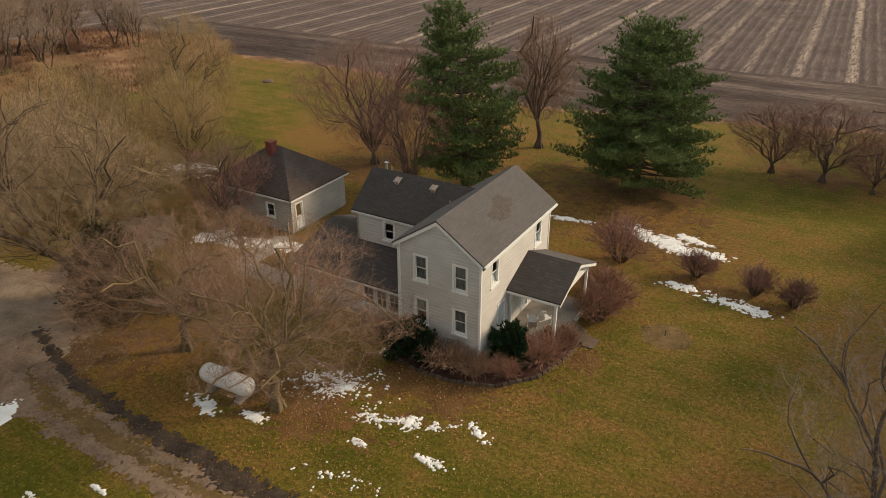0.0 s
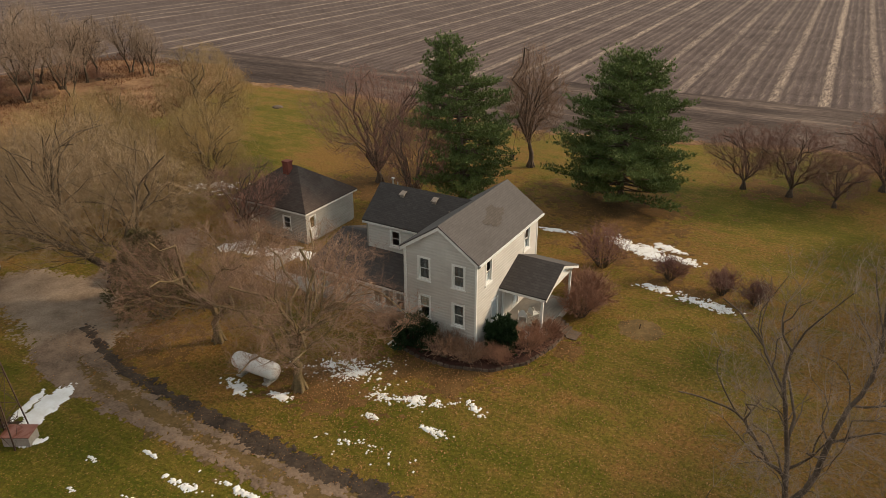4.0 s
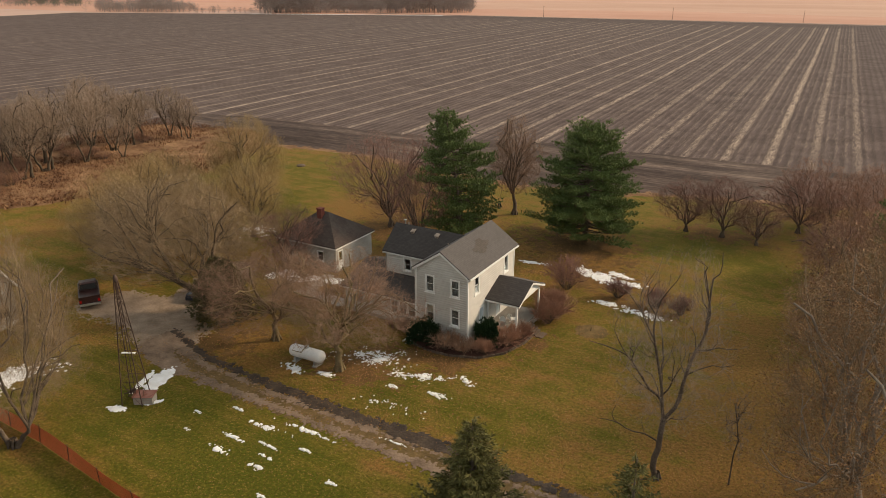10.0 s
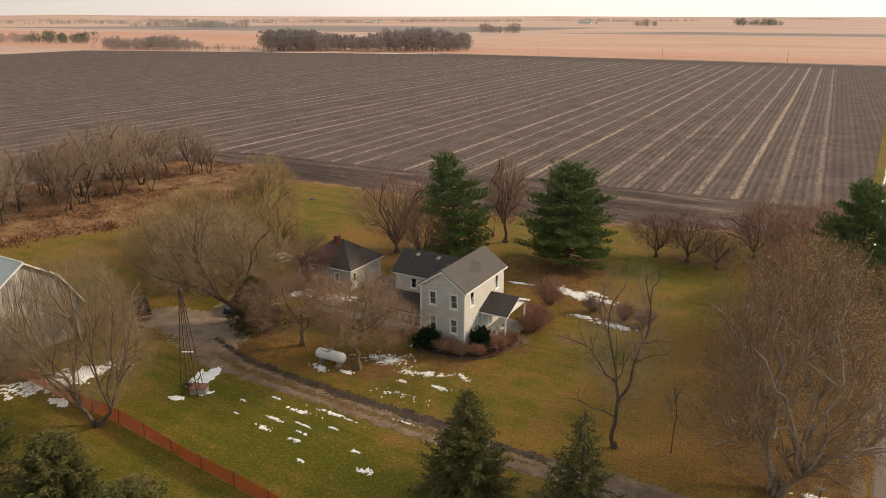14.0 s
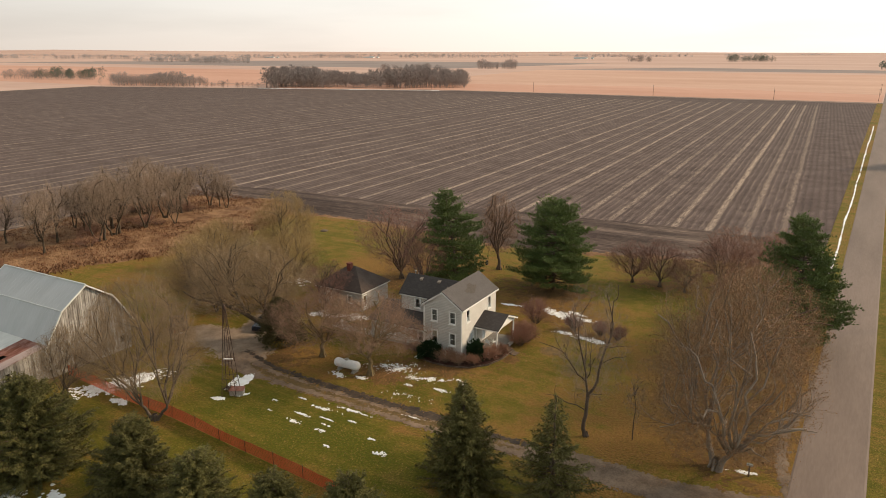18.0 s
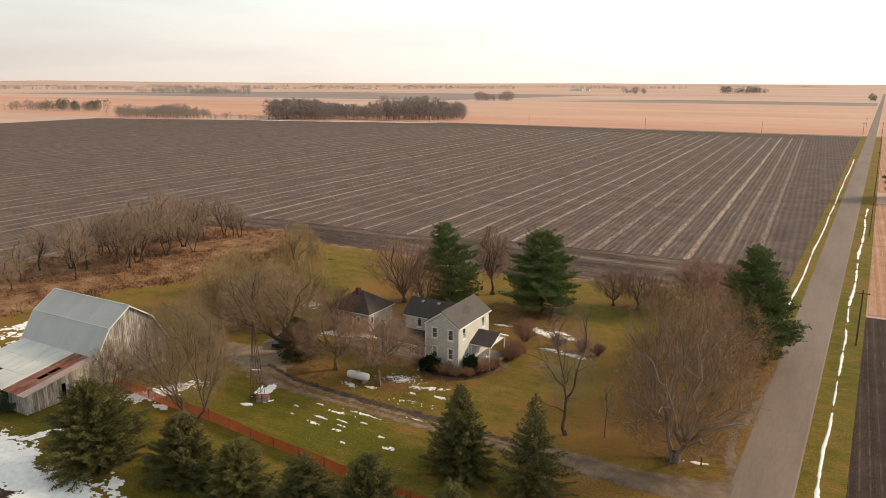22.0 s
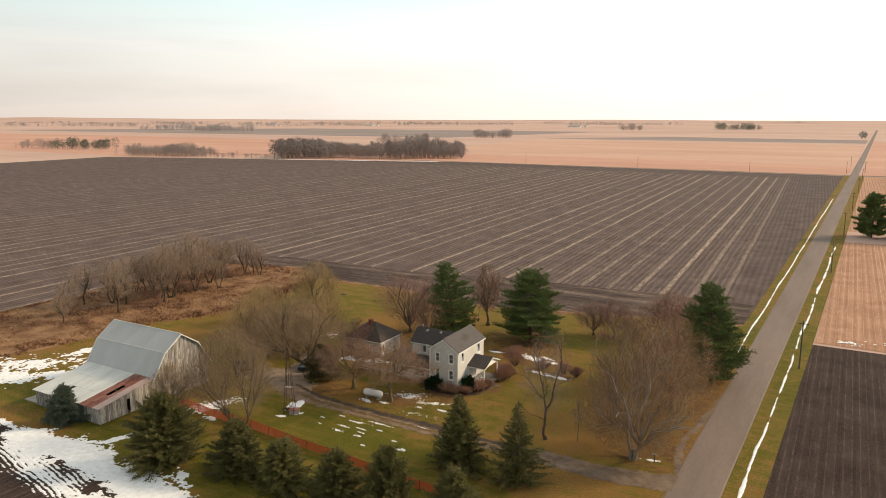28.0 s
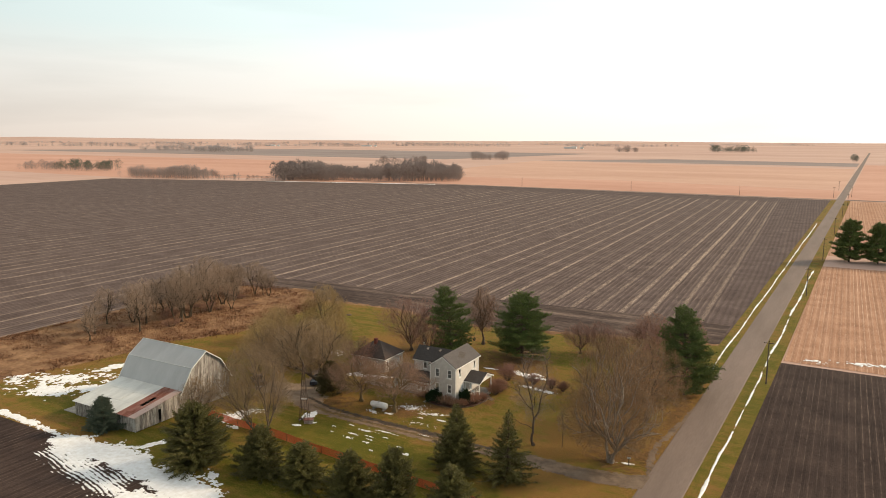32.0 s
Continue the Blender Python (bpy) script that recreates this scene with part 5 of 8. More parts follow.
cover("shed_walk", (-22, -1, -13, 8), 0.2, lambda x, y: 0.08 * (0.75 - line_dist(x, y, [(-20.6, 6.6), (-20.3, 2.6), (-15, 2.6), (-14.2, 4)])) + 0.04 * fbm(x, y, 0.8), M["concrete"], "cracked pale walk between shed and house", "path", base=0.02)


# ---- gambrel barn ----
def barn():
    bn = thing("barn", (-46, -24, 0), "weathered white gambrel barn with a grey metal roof and lean-to", "barn")
    xf, xb, yr, zr = -38.2, -53.6, -20.95, 9.55
    prof = [(5.35, 4.05), (3.25, 7.35), (0.0, zr)]

    def half(z):
        for (w0, z0), (w1, z1) in zip(prof[:-1], prof[1:]):
            if z <= z1:
                return w0 + (w1 - w0) * max(0, (z - z0)) / (z1 - z0)
        return 0.0

    def boards(holder, P, lo, hi, zb, top, openings=(), w=0.27, seed=1):
        rg = random.Random(seed)
        u = lo
        while u < hi - 0.02:
            v = min(u + w * rg.uniform(0.8, 1.15), hi)
            d = rg.uniform(0.0, 0.02)
            ta, tb = top(u), top(v)
            cuts = spans(zb + rg.uniform(-0.05, 0.03), min(ta, tb), [(c, e) for a, b, c, e in openings if a < (u + v) / 2 < b])
            for a, b in cuts:
                t0, t1 = (ta, tb) if b == min(ta, tb) else (b, b)
                g = 0.012
                bag = Bag()
                bag.add([P(u + g, a, d + 0.02), P(v - g, a, d + 0.02), P(v - g, t1, d + 0.02), P(u + g, t0, d + 0.02), P(u + g, a, d - 0.02), P(v - g, a, d - 0.02), P(v - g, t1, d - 0.02), P(u + g, t0, d - 0.02)], [(0, 1, 2, 3), (0, 3, 7, 4), (1, 5, 6, 2), (5, 4, 7, 6)])
                part("board", bag, M["barnboard"], holder)
            u = v

    def frame_part(name, xa, xc, ya, yc, za, zc):
        """The timber rail behind a boarded wall."""
        q = Bag()
        q.box(min(xa, xc), ya, za, max(xa, xc), yc, za + 0.15)
        q.box(min(xa, xc), ya, zc, max(xa, xc), yc, zc + 0.15)
        return part(name, q, M["wood_dark"], bn, "grey boards with flaking white paint")

    def gtop(y):
        a = abs(y - yr)
        if a > prof[1][0]:
            return prof[0][1] + (prof[0][0] - a) / (prof[0][0] - prof[1][0]) * (prof[1][1] - prof[0][1])
        return prof[1][1] + (prof[1][0] - a) / prof[1][0] * (zr - prof[1][1])

    gop = [(-17.2, -16.5, 1.1, 1.9), (-23.4, -22.7, 1.2, 2.0), (-21.4, -20.4, 5.6, 7.0)]
    for x, s, op in ((xf, 1, gop), (xb, -1, [])):
        w = frame_part("gable_wall", x - s * 0.12, x - s * 0.06, yr - 5.2, yr + 5.2, 0.75, 3.4)
        boards(w, wall_place('x', x, s), yr - 5.3, yr + 5.3, 0.6, lambda y: gtop(y) - 0.06, op, seed=int(s + 3))
    w = frame_part("side_wall", xb + 0.2, xf - 0.2, yr + 5.15, yr + 5.22, 0.75, 3.4)
    boards(w, wall_place('y', yr + 5.3, 1), xb, xf, 0.6, lambda u: 4.1, seed=8)
    b = Bag()
    b.box(xb, yr - 5.25, 0, xf - 0.03, yr + 5.25, 0.75)
    part("foundation", b, M["concrete"], bn, "pale concrete foundation wall")
    b = Bag()
    b.box(xb + 0.2, yr - 5.1, 0.75, xf - 0.25, yr + 5.1, 0.8)
    # dark sheet added behind the gable boards, gloom in its colour
    b.box(xf - 0.6, yr - 5.1, 0.8, xf - 0.5, yr + 5.1, 4.0)
    part("inner_floor", b, M["dark"], bn)
    for y0, y1, z0, z1 in gop[:2]:
        f = Bag()
        P = wall_place('x', xf, 1)
        ring(P, f, y0, y1, z0, z1, 0.08, -0.03, 0.06)
        w = part("barn_window", f, M["wood_dark"], bn)
        g = Bag()
        rect(P, g, y0 + 0.08, y1 - 0.08, z0 + 0.08, z1 - 0.08, -0.02, -0.01)
        part("pane", g, M["glass"], w)
    f = Bag()
    P = wall_place('x', xf, 1)
    rect(P, f, -21.45, -20.35, 5.55, 7.05, 0.02, 0.06)
    part("loft_door", f, M["barnboard"], bn, "loose board loft door")
    # roof: ribbed sheets on each of the four slopes
    ov = 0.35
    for s in (-1, 1):
        for (w0, z0), (w1, z1), nm in ((prof[1], prof[2], "upper"), ((5.75, 3.45), prof[1], "lower")):
            b = Bag()
            ya, yb = yr + s * w0, yr + s * w1
            n = 26
            xs = [xb - ov + (xf - xb + 2 * ov) * k / n for k in range(n + 1)]
            for xa, xc in zip(xs[:-1], xs[1:]):
                q = [(xa, ya, z0 + 0.06), (xc, ya, z0 + 0.06), (xc, yb, z1 + 0.06), (xa, yb, z1 + 0.06)]
                b = Bag()
                b.slab(q if s < 0 else q[::-1], 0.05)
                r = [(xc - 0.02, ya, z0 + 0.072), (xc + 0.02, ya, z0 + 0.072), (xc + 0.02, yb, z1 + 0.072), (xc - 0.02, yb, z1 + 0.072)]
                b.slab(r if s < 0 else r[::-1], 0.05)
                part("roof_sheet", b, M["metal_roof"], bn)
    b = Bag()
    b.tube([(xb - ov, yr, zr + 0.09), (xf + ov, yr, zr + 0.09)], [0.10, 0.10], 6)
    part("ridge_cap", b, M["metal_light"], bn, "pale ridge cap")
    for s in (-1, 1):
        b = Bag()
        b.tube([(xb - ov, yr + s * (prof[1][0] + 0.03), prof[1][1] + 0.08), (xf + ov, yr + s * (prof[1][0] + 0.03), prof[1][1] + 0.08)], [0.06, 0.06], 6)
        part("break_flashing", b, M["metal_light"], bn, "pale flashing at the roof break")
    for x in (xf + ov, xb - ov):
        b = Bag()
        for s in (-1, 1):
            for (w0, z0), (w1, z1) in ((prof[1], prof[2]), ((5.75, 3.45), prof[1])):
                b.tube([(x, yr + s * w0, z0), (x, yr + s * w1, z1)], [0.11, 0.11], 4)
        part("rake_trim", b, M["metal_light"], bn, "pale rake trim")
    # lean-to
    ly, lz0, lz1 = -35.5, 4.0, 2.6
    lx0 = -53.2
    lean = lambda y: lz1 + (y - ly) / (yr - 5.3 - ly) * (lz0 - lz1) - 0.05
    w = frame_part("lean_to_wall", xf - 0.12, xf - 0.06, ly + 0.2, yr - 5.6, 0.2, 0.4)
    boards(w, wall_place('x', xf + 0.02, 1), ly, yr - 5.3, 0.15, lean, [(-31.0, -30.5, 0.2, 2.4)], seed=21)
    w = frame_part("lean_to_wall", lx0 + 0.2, xf - 0.2, ly + 0.06, ly + 0.12, 0.2, 0.4)
    boards(w, wall_place('y', ly, -1), lx0, xf, 0.1, lambda u: lz1 - 0.05, seed=22)
    w = frame_part("lean_to_wall", lx0 + 0.06, lx0 + 0.12, ly + 0.2, yr - 5.6, 0.2, 0.4)
    boards(w, wall_place('x', lx0, -1), ly, yr - 5.3, 0.15, lean, seed=23)
    b = Bag()
    b.box(lx0 + 0.2, ly + 0.2, 0.0, xf - 0.2, yr - 5.4, 0.05)
    part("lean_to_floor", b, M["dark"], bn)

    def at(y):
        return lz1 + (y - ly) / (yr - 5.3 - ly) * (lz0 - lz1)

    def sheets(xa, xc, w, mat, skip=(), label=""):
        b = Bag()
        rg = random.Random(int(-xa))
        x, row = xa, 0
        ys = [ly - 0.35, -32.6, -29.6, yr - 5.25]
        i = 0
        while x < xc - 0.01:
            x2 = min(x + w, xc)
            for j in range(3):
                if (i, j) in skip:
                    continue
                dz = rg.uniform(0.0, 0.03) + 0.02 * j
                b = Bag()
                b.slab([(x + 0.01, ys[j], at(ys[j]) + dz), (x2 - 0.01, ys[j], at(ys[j]) + dz), (x2 - 0.01, ys[j + 1] + 0.1, at(ys[j + 1] + 0.1) + dz), (x + 0.01, ys[j + 1] + 0.1, at(ys[j + 1] + 0.1) + dz)], 0.03)
                part("lean_to_sheet", b, mat, bn, label)
            x, i = x2, i + 1

    sheets(lx0 - 0.3, -42.3, 0.85, M["metal_light"], {(6, 0)}, "pale galvanised lean-to roof")
    sheets(-39.4, xf + 0.3, 0.78, M["metal_faded"], (), "faded pinkish lean-to roof sheets at the edge")
    sheets(-42.3, -39.4, 0.725, M["metal_rust"], {(2, 1)}, "rusted red lean-to roof with missing sheets")
    b = Bag()
    for y in (-33.5, -31.0, -28.5):
        b = Bag()
        b.box(lx0, y - 0.06, at(y) - 0.22, xf, y + 0.06, at(y) - 0.06)
        part("purlin", b, M["wood_dark"], bn)
    return bn


barn()
b_ = Bag()
b_.box(-57.0, -35.2, 0, -53.6, -32.2, 0.10)
single("concrete_pad", b_, M["concrete"], (-55.3, -33.7, 0), "cracked concrete pad beside the barn", "pad", kind="structure")


# ---- trees ----
def bent(rg, d, spread_, lift):
    v = Vector((rg.gauss(0, 1), rg.gauss(0, 1), rg.gauss(0, 1)))
    v = (v - d * v.dot(d))
    v = v.normalized() if v.length > 1e-6 else d.orthogonal().normalized()
    out = d * math.cos(spread_) + v * math.sin(spread_)
    out.z += lift
    return out.normalized()


def unit(a):
    return a / np.maximum(np.linalg.norm(a, axis=-1, keepdims=True), 1e-9)


def thin_tubes(bag, a, b, r0, r1):
    """Many straight three-sided pieces of limb at once."""
    d = unit(b - a)
    ref = np.where(np.abs(d[:, 2:3]) < 0.9, np.array([[0.0, 0.0, 1.0]]), np.array([[1.0, 0.0, 0.0]]))
    u = unit(np.cross(d, ref))
    w = np.cross(d, u)
    ring_ = [u * math.cos(k * 2.0944) + w * math.sin(k * 2.0944) for k in range(3)]
    v = np.stack([a + q * r0[:, None] for q in ring_] + [b + q * r1[:, None] for q in ring_], 1).reshape(-1, 3)
    n = len(bag.v)
    base = n + 6 * np.arange(len(a))[:, None]
    bag.v.extend(map(tuple, v.tolist()))
    for q in ((0, 1, 4, 3), (1, 2, 5, 4), (2, 0, 3, 5)):
        bag.f.extend(map(tuple, (base + np.array(q)).tolist()))


def blades(bag, rs, a, b, half):
    """Many single twigs: slim tapering blades from a to b."""
    d = unit(b - a)
    u = unit(np.cross(d, unit(rs.normal(size=d.shape)))) * half
    v = np.stack([a + u, a - u, b], 1).reshape(-1, 3)
    n = len(bag.v)
    bag.v.extend(map(tuple, v.tolist()))
    bag.f.extend(map(tuple, (n + np.arange(3 * len(a)).reshape(-1, 3)).tolist()))


# crown outlines: share of the crown's height, share of its spread
OUTLINE = {
    "dome": ((0, 0.62), (0.15, 0.90), (0.35, 1.0), (0.6, 0.90), (0.8, 0.66), (0.93, 0.38), (1, 0.12)),
    "spread": ((0, 0.70), (0.2, 1.0), (0.45, 0.98), (0.7, 0.78), (0.9, 0.45), (1, 0.15)),
    "fan": ((0, 0.30), (0.25, 0.62), (0.5, 0.88), (0.72, 1.0), (0.88, 0.80), (1, 0.30)),
    "upright": ((0, 0.35), (0.2, 0.72), (0.45, 1.0), (0.7, 0.82), (0.9, 0.45), (1, 0.12)),
    "weeping": ((0, 0.72), (0.15, 0.92), (0.4, 1.0), (0.65, 0.88), (0.85, 0.58), (1, 0.16)),
    "low": ((0, 0.55), (0.25, 0.95), (0.5, 1.0), (0.75, 0.80), (1, 0.25)),
}


def bare_tree(name, outline, seed, height, radius, trunk_r, bark, twig, loc, label, low=0.25, fork=0.25, counts=(9, 60, 420, 2400), twigs=7, reach=0.75, droop=0.0, lift=0.16, ragged=0.24, fine=0.010, pull=(0.25, 0.58, 0.84, 0.93), heavy=(), centre=(0, 0), leaves=0, leaf_mat=None, leaf_size=0.06, group="", extra=None, lean=(0, 0), stems=1):
    """A leafless tree: limbs reach for points spread through the crown's outline, each from the nearest older limb, down to single twigs."""
    rs = np.random.RandomState(seed)
    ks, ws = zip(*OUTLINE[outline])
    ph = rs.uniform(0, 6.28, 6)
    z0 = low * height

    def crown_points(m, inner):
        k = rs.rand(m * 4)
        keep = rs.rand(m * 4) < np.interp(k, ks, ws) ** 1.6
        k = k[keep][:m]
        az = rs.uniform(0, 6.283, len(k))
        lump = 1 + ragged * (0.5 * np.sin(2 * az + ph[0] + 3 * k) + 0.4 * np.sin(3 * az + ph[1] - 5 * k) + 0.4 * np.sin(5 * az + ph[2] + 8 * k) + 0.3 * np.sin(9 * az + ph[3] - 13 * k))
        r = radius * np.interp(k, ks, ws) * lump * np.sqrt(inner ** 2 + (1 - inner ** 2) * rs.rand(len(k)))
        top = 1 + 0.10 * np.sin(3 * az + ph[4]) * np.minimum(1, r / radius * 2)
        return np.stack([centre[0] + r * np.cos(az), centre[1] + r * np.sin(az), z0 + (height - z0) * k * top], 1)

    wood, fine_wood = Bag(), Bag()
    P, D, R = [], [], []

    def keep_path(pts, radii):
        pts = np.asarray(pts, float)
        tan = unit(np.gradient(pts, axis=0))
        P.append(pts[1:])
        D.append(tan[1:])
        R.append(np.asarray(radii[1:], float))

    rg = random.Random(seed)
    if heavy:
        for way, r0, r1 in heavy:
            way = [Vector(p) for p in way]
            pts = [way[0]]
            for a, b in zip(way[:-1], way[1:]):
                jog = Vector((rg.gauss(0, 0.12), rg.gauss(0, 0.12), rg.gauss(0, 0.08))) * (b - a).length * 0.5
                pts += [a.lerp(b, 0.33) + jog, a.lerp(b, 0.66) + jog * 0.8, b]
            m = len(pts) - 1
            rad = [r0 + (r1 - r0) * k / m for k in range(m + 1)]
            wood.tube(pts, rad, 8, False)
            keep_path([tuple(p) for p in pts], rad)
        foot = np.array(heavy[0][0][1], float)
    else:
        for s in range(stems):
            a = 6.283 * s / stems + seed
            out = 0.0 if stems == 1 else 0.22 * radius
            m = 5
            pts = [(trunk_r * (stems > 1) * math.cos(a) + (lean[0] * k / m + out * math.cos(a) * (k / m) ** 1.3) + rg.gauss(0, 0.03) * k, trunk_r * (stems > 1) * math.sin(a) + lean[1] * k / m + out * math.sin(a) * (k / m) ** 1.3 + rg.gauss(0, 0.03) * k, -0.1 + (fork * height + 0.1) * k / m) for k in range(m + 1)]
            tr = trunk_r / math.sqrt(stems)
            rad = [tr * (1.25 if k == 0 else 1 - 0.08 * k) for k in range(m + 1)]
            wood.tube(pts, rad, 10, False)
            keep_path([pts[0]] + pts[-2:] if fork < 0.4 else pts, [rad[0]] + rad[-2:] if fork < 0.4 else rad)
        foot = np.array([lean[0] * 0.6, lean[1] * 0.6, fork * height * 0.7])
    tips = []
    for level, m in enumerate(counts):
        goal = crown_points(m, (0.55, 0.35, 0.3, 0.3)[level])
        order = np.argsort(np.linalg.norm(goal - foot, axis=1))
        goal = goal[order]
        allP, allD, allR = np.concatenate(P), np.concatenate(D), np.concatenate(R)
        want = foot + (goal - foot) * pull[level] + rs.normal(0, (0.06, 0.08, 0.05, 0.04)[level] * radius, goal.shape)
        near = np.array([int(np.argmin(((allP - w) ** 2).sum(1))) for w in want])
        a, da, ra = allP[near], allD[near], allR[near]
        span = np.linalg.norm(goal - a, axis=1)
        keep = (span < (1.6, 0.95, 0.5, 0.32)[level] * max(radius, 0.6 * height)) & (span > 0.15)
        a, da, ra, goal, span = a[keep], da[keep], ra[keep], goal[keep], span[keep]
        mid = a + da * 0.33 * span[:, None] + np.array([0, 0, 1]) * (lift * span)[:, None] * 0.6 + rs.normal(0, 0.11, a.shape) * span[:, None] + (goal - a) * 0.25
        segs = (6, 4, 2, 1)[level]
        r0 = np.minimum(ra * 0.85, (0.018, 0.013, 0.008, 0.005)[level] * span + (0.015, 0.006, 0.002, 0.001)[level])
        r0 = np.maximum(r0, (0.025, 0.012, 0.0065, 0.0045)[level])
        r1 = np.maximum(r0 * 0.35, (0.008, 0.006, 0.0045, 0.003)[level])
        line = []
        for k in range(segs + 1):
            t = k / segs
            q = a * (1 - t) ** 2 + mid * 2 * t * (1 - t) + goal * t * t
            if 0 < k < segs:
                q = q + rs.normal(0, 0.035, q.shape) * span[:, None]
            line.append(q)
        line = np.stack(line, 1)
        rad = np.stack([r0 + (r1 - r0) * k / segs for k in range(segs + 1)], 1)
        if level < 2:
            for i in range(len(line)):
                wood.tube(line[i].tolist(), rad[i].tolist(), (7, 5)[level], False)
        else:
            for k in range(segs):
                thin_tubes(fine_wood, line[:, k], line[:, k + 1], rad[:, k], rad[:, k + 1])
        if level < 3:
            tan = unit(np.gradient(line, axis=1))
            P.append(line[:, 1:].reshape(-1, 3))
            D.append(tan[:, 1:].reshape(-1, 3))
            R.append(rad[:, 1:].reshape(-1))
        if level >= 2:
            tips.append((line[:, 0], line[:, -1]))
    # twigs from the last two orders of limbs, then their own side shoots
    A = np.concatenate([q[0] for q in tips])
    B = np.concatenate([q[1] for q in tips])
    t = rs.uniform(0.25, 1.0, (len(A), twigs))
    s = (A[:, None] + (B - A)[:, None] * t[..., None]).reshape(-1, 3)
    d = np.repeat(unit(B - A), twigs, 0)
    d = unit(d + rs.normal(0, 0.55, d.shape) + np.array([0, 0, lift * 0.4 - droop]))
    e = s + d * (reach * rs.uniform(0.45, 1.1, len(s)))[:, None]
    blades(fine_wood, rs, s, e, fine)
    d2 = unit(d + rs.normal(0, 0.55, d.shape) + np.array([0, 0, -droop]))
    s2 = s + (e - s) * rs.uniform(0.25, 0.8, (len(s), 1))
    blades(fine_wood, rs, s2, s2 + d2 * (reach * rs.uniform(0.25, 0.65, len(s)))[:, None], fine * 0.85)
    if droop:
        drop = unit(rs.normal(0, 0.28, e.shape) + np.array([0, 0, -1.0]))
        blades(fine_wood, rs, e, e + drop * (reach * rs.uniform(0.5, 1.6, len(e)))[:, None], fine * 0.8)
    for k in range(6):
        a = k * 1.047 + seed
        wood.tube([(trunk_r * 0.5 * math.cos(a), trunk_r * 0.5 * math.sin(a), trunk_r * 2.2), (trunk_r * 1.4 * math.cos(a), trunk_r * 1.4 * math.sin(a), -0.05)], [trunk_r * 0.45, trunk_r * 0.32], 6, False)
    tree = thing(name, loc, label, "tree", group)
    part("trunk", wood, bark, tree, smooth=True, world=False)
    part("crown", fine_wood, twig, tree, world=False)
    if leaves:
        lb = Bag()
        pick = rs.randint(0, len(e), leaves)
        c = e[pick] + rs.normal(0, 0.14, (leaves, 3))
        u = unit(rs.normal(size=(leaves, 3)) * np.array([1, 1, 0.6])) * (leaf_size * rs.uniform(0.5, 1.15, (leaves, 1)))
        w = unit(np.cross(u, rs.normal(size=(leaves, 3)))) * (leaf_size * 0.6)
        lb.v = list(map(tuple, np.stack([c - u, c + w, c + u, c - w], 1).reshape(-1, 3).tolist()))
        lb.f = list(map(tuple, np.arange(4 * leaves).reshape(-1, 4).tolist()))
        part("foliage", lb, leaf_mat, tree, "dry brown leaves still clinging", world=False)
    if extra:
        extra(tree, rg)
    return tree


def place_copy(ob, x, y, turn, sc=1.0, label="", zs=None):
    c = copy_thing(ob, pose(x, y, 0, 0, 0, turn) @ Matrix.Diagonal((sc, sc, zs or sc, 1)))
    if label:
        tagged(c, label)
    return c


def tuft(bag, rg, p, d, size, n, droop=0.0, width=0.11):
    """A spray of needles: narrow blades fanning from a point."""
    for k in range(n):
        e = bent(rg, d, rg.uniform(0.1, 1.05), -droop)
        w = e.orthogonal().normalized()
        w = (w * math.cos(k * 1.7) + e.cross(w) * math.sin(k * 1.7)) * size * width
        s = p + e * size * rg.uniform(-0.1, 0.15)
        bag.add([s + w, s - w, p + e * size * rg.uniform(0.75, 1.15)], [(0, 1, 2)])


def sprays(bag, rs, p, d, size, n, droop, width, fan=0.6):
    """Needle sprays at many points at once, n blades each."""
    m = len(p)
    P, S = np.repeat(p, n, 0), np.repeat(size, n)[:, None]
    e = unit(np.repeat(d, n, 0) + rs.normal(0, fan, (m * n, 3)) + np.array([0, 0, -droop]))
    w = unit(np.cross(e, rs.normal(size=e.shape))) * S * width
    s = P + e * S * rs.uniform(-0.1, 0.15, (m * n, 1))
    v = np.stack([s + w, s - w, P + e * S * rs.uniform(0.75, 1.15, (m * n, 1))], 1).reshape(-1, 3)
    k = len(bag.v)
    bag.v.extend(map(tuple, v.tolist()))
    bag.f.extend(map(tuple, (k + np.arange(3 * m * n).reshape(-1, 3)).tolist()))


PINE_FORM = {
    "broad": ((0, 0.80), (0.12, 0.98), (0.25, 1.0), (0.45, 0.86), (0.65, 0.68), (0.85, 0.46), (0.95, 0.30), (1, 0.10)),
    "slim": ((0, 0.70), (0.2, 1.0), (0.4, 0.92), (0.6, 0.78), (0.8, 0.58), (0.93, 0.36), (1, 0.10)),
}


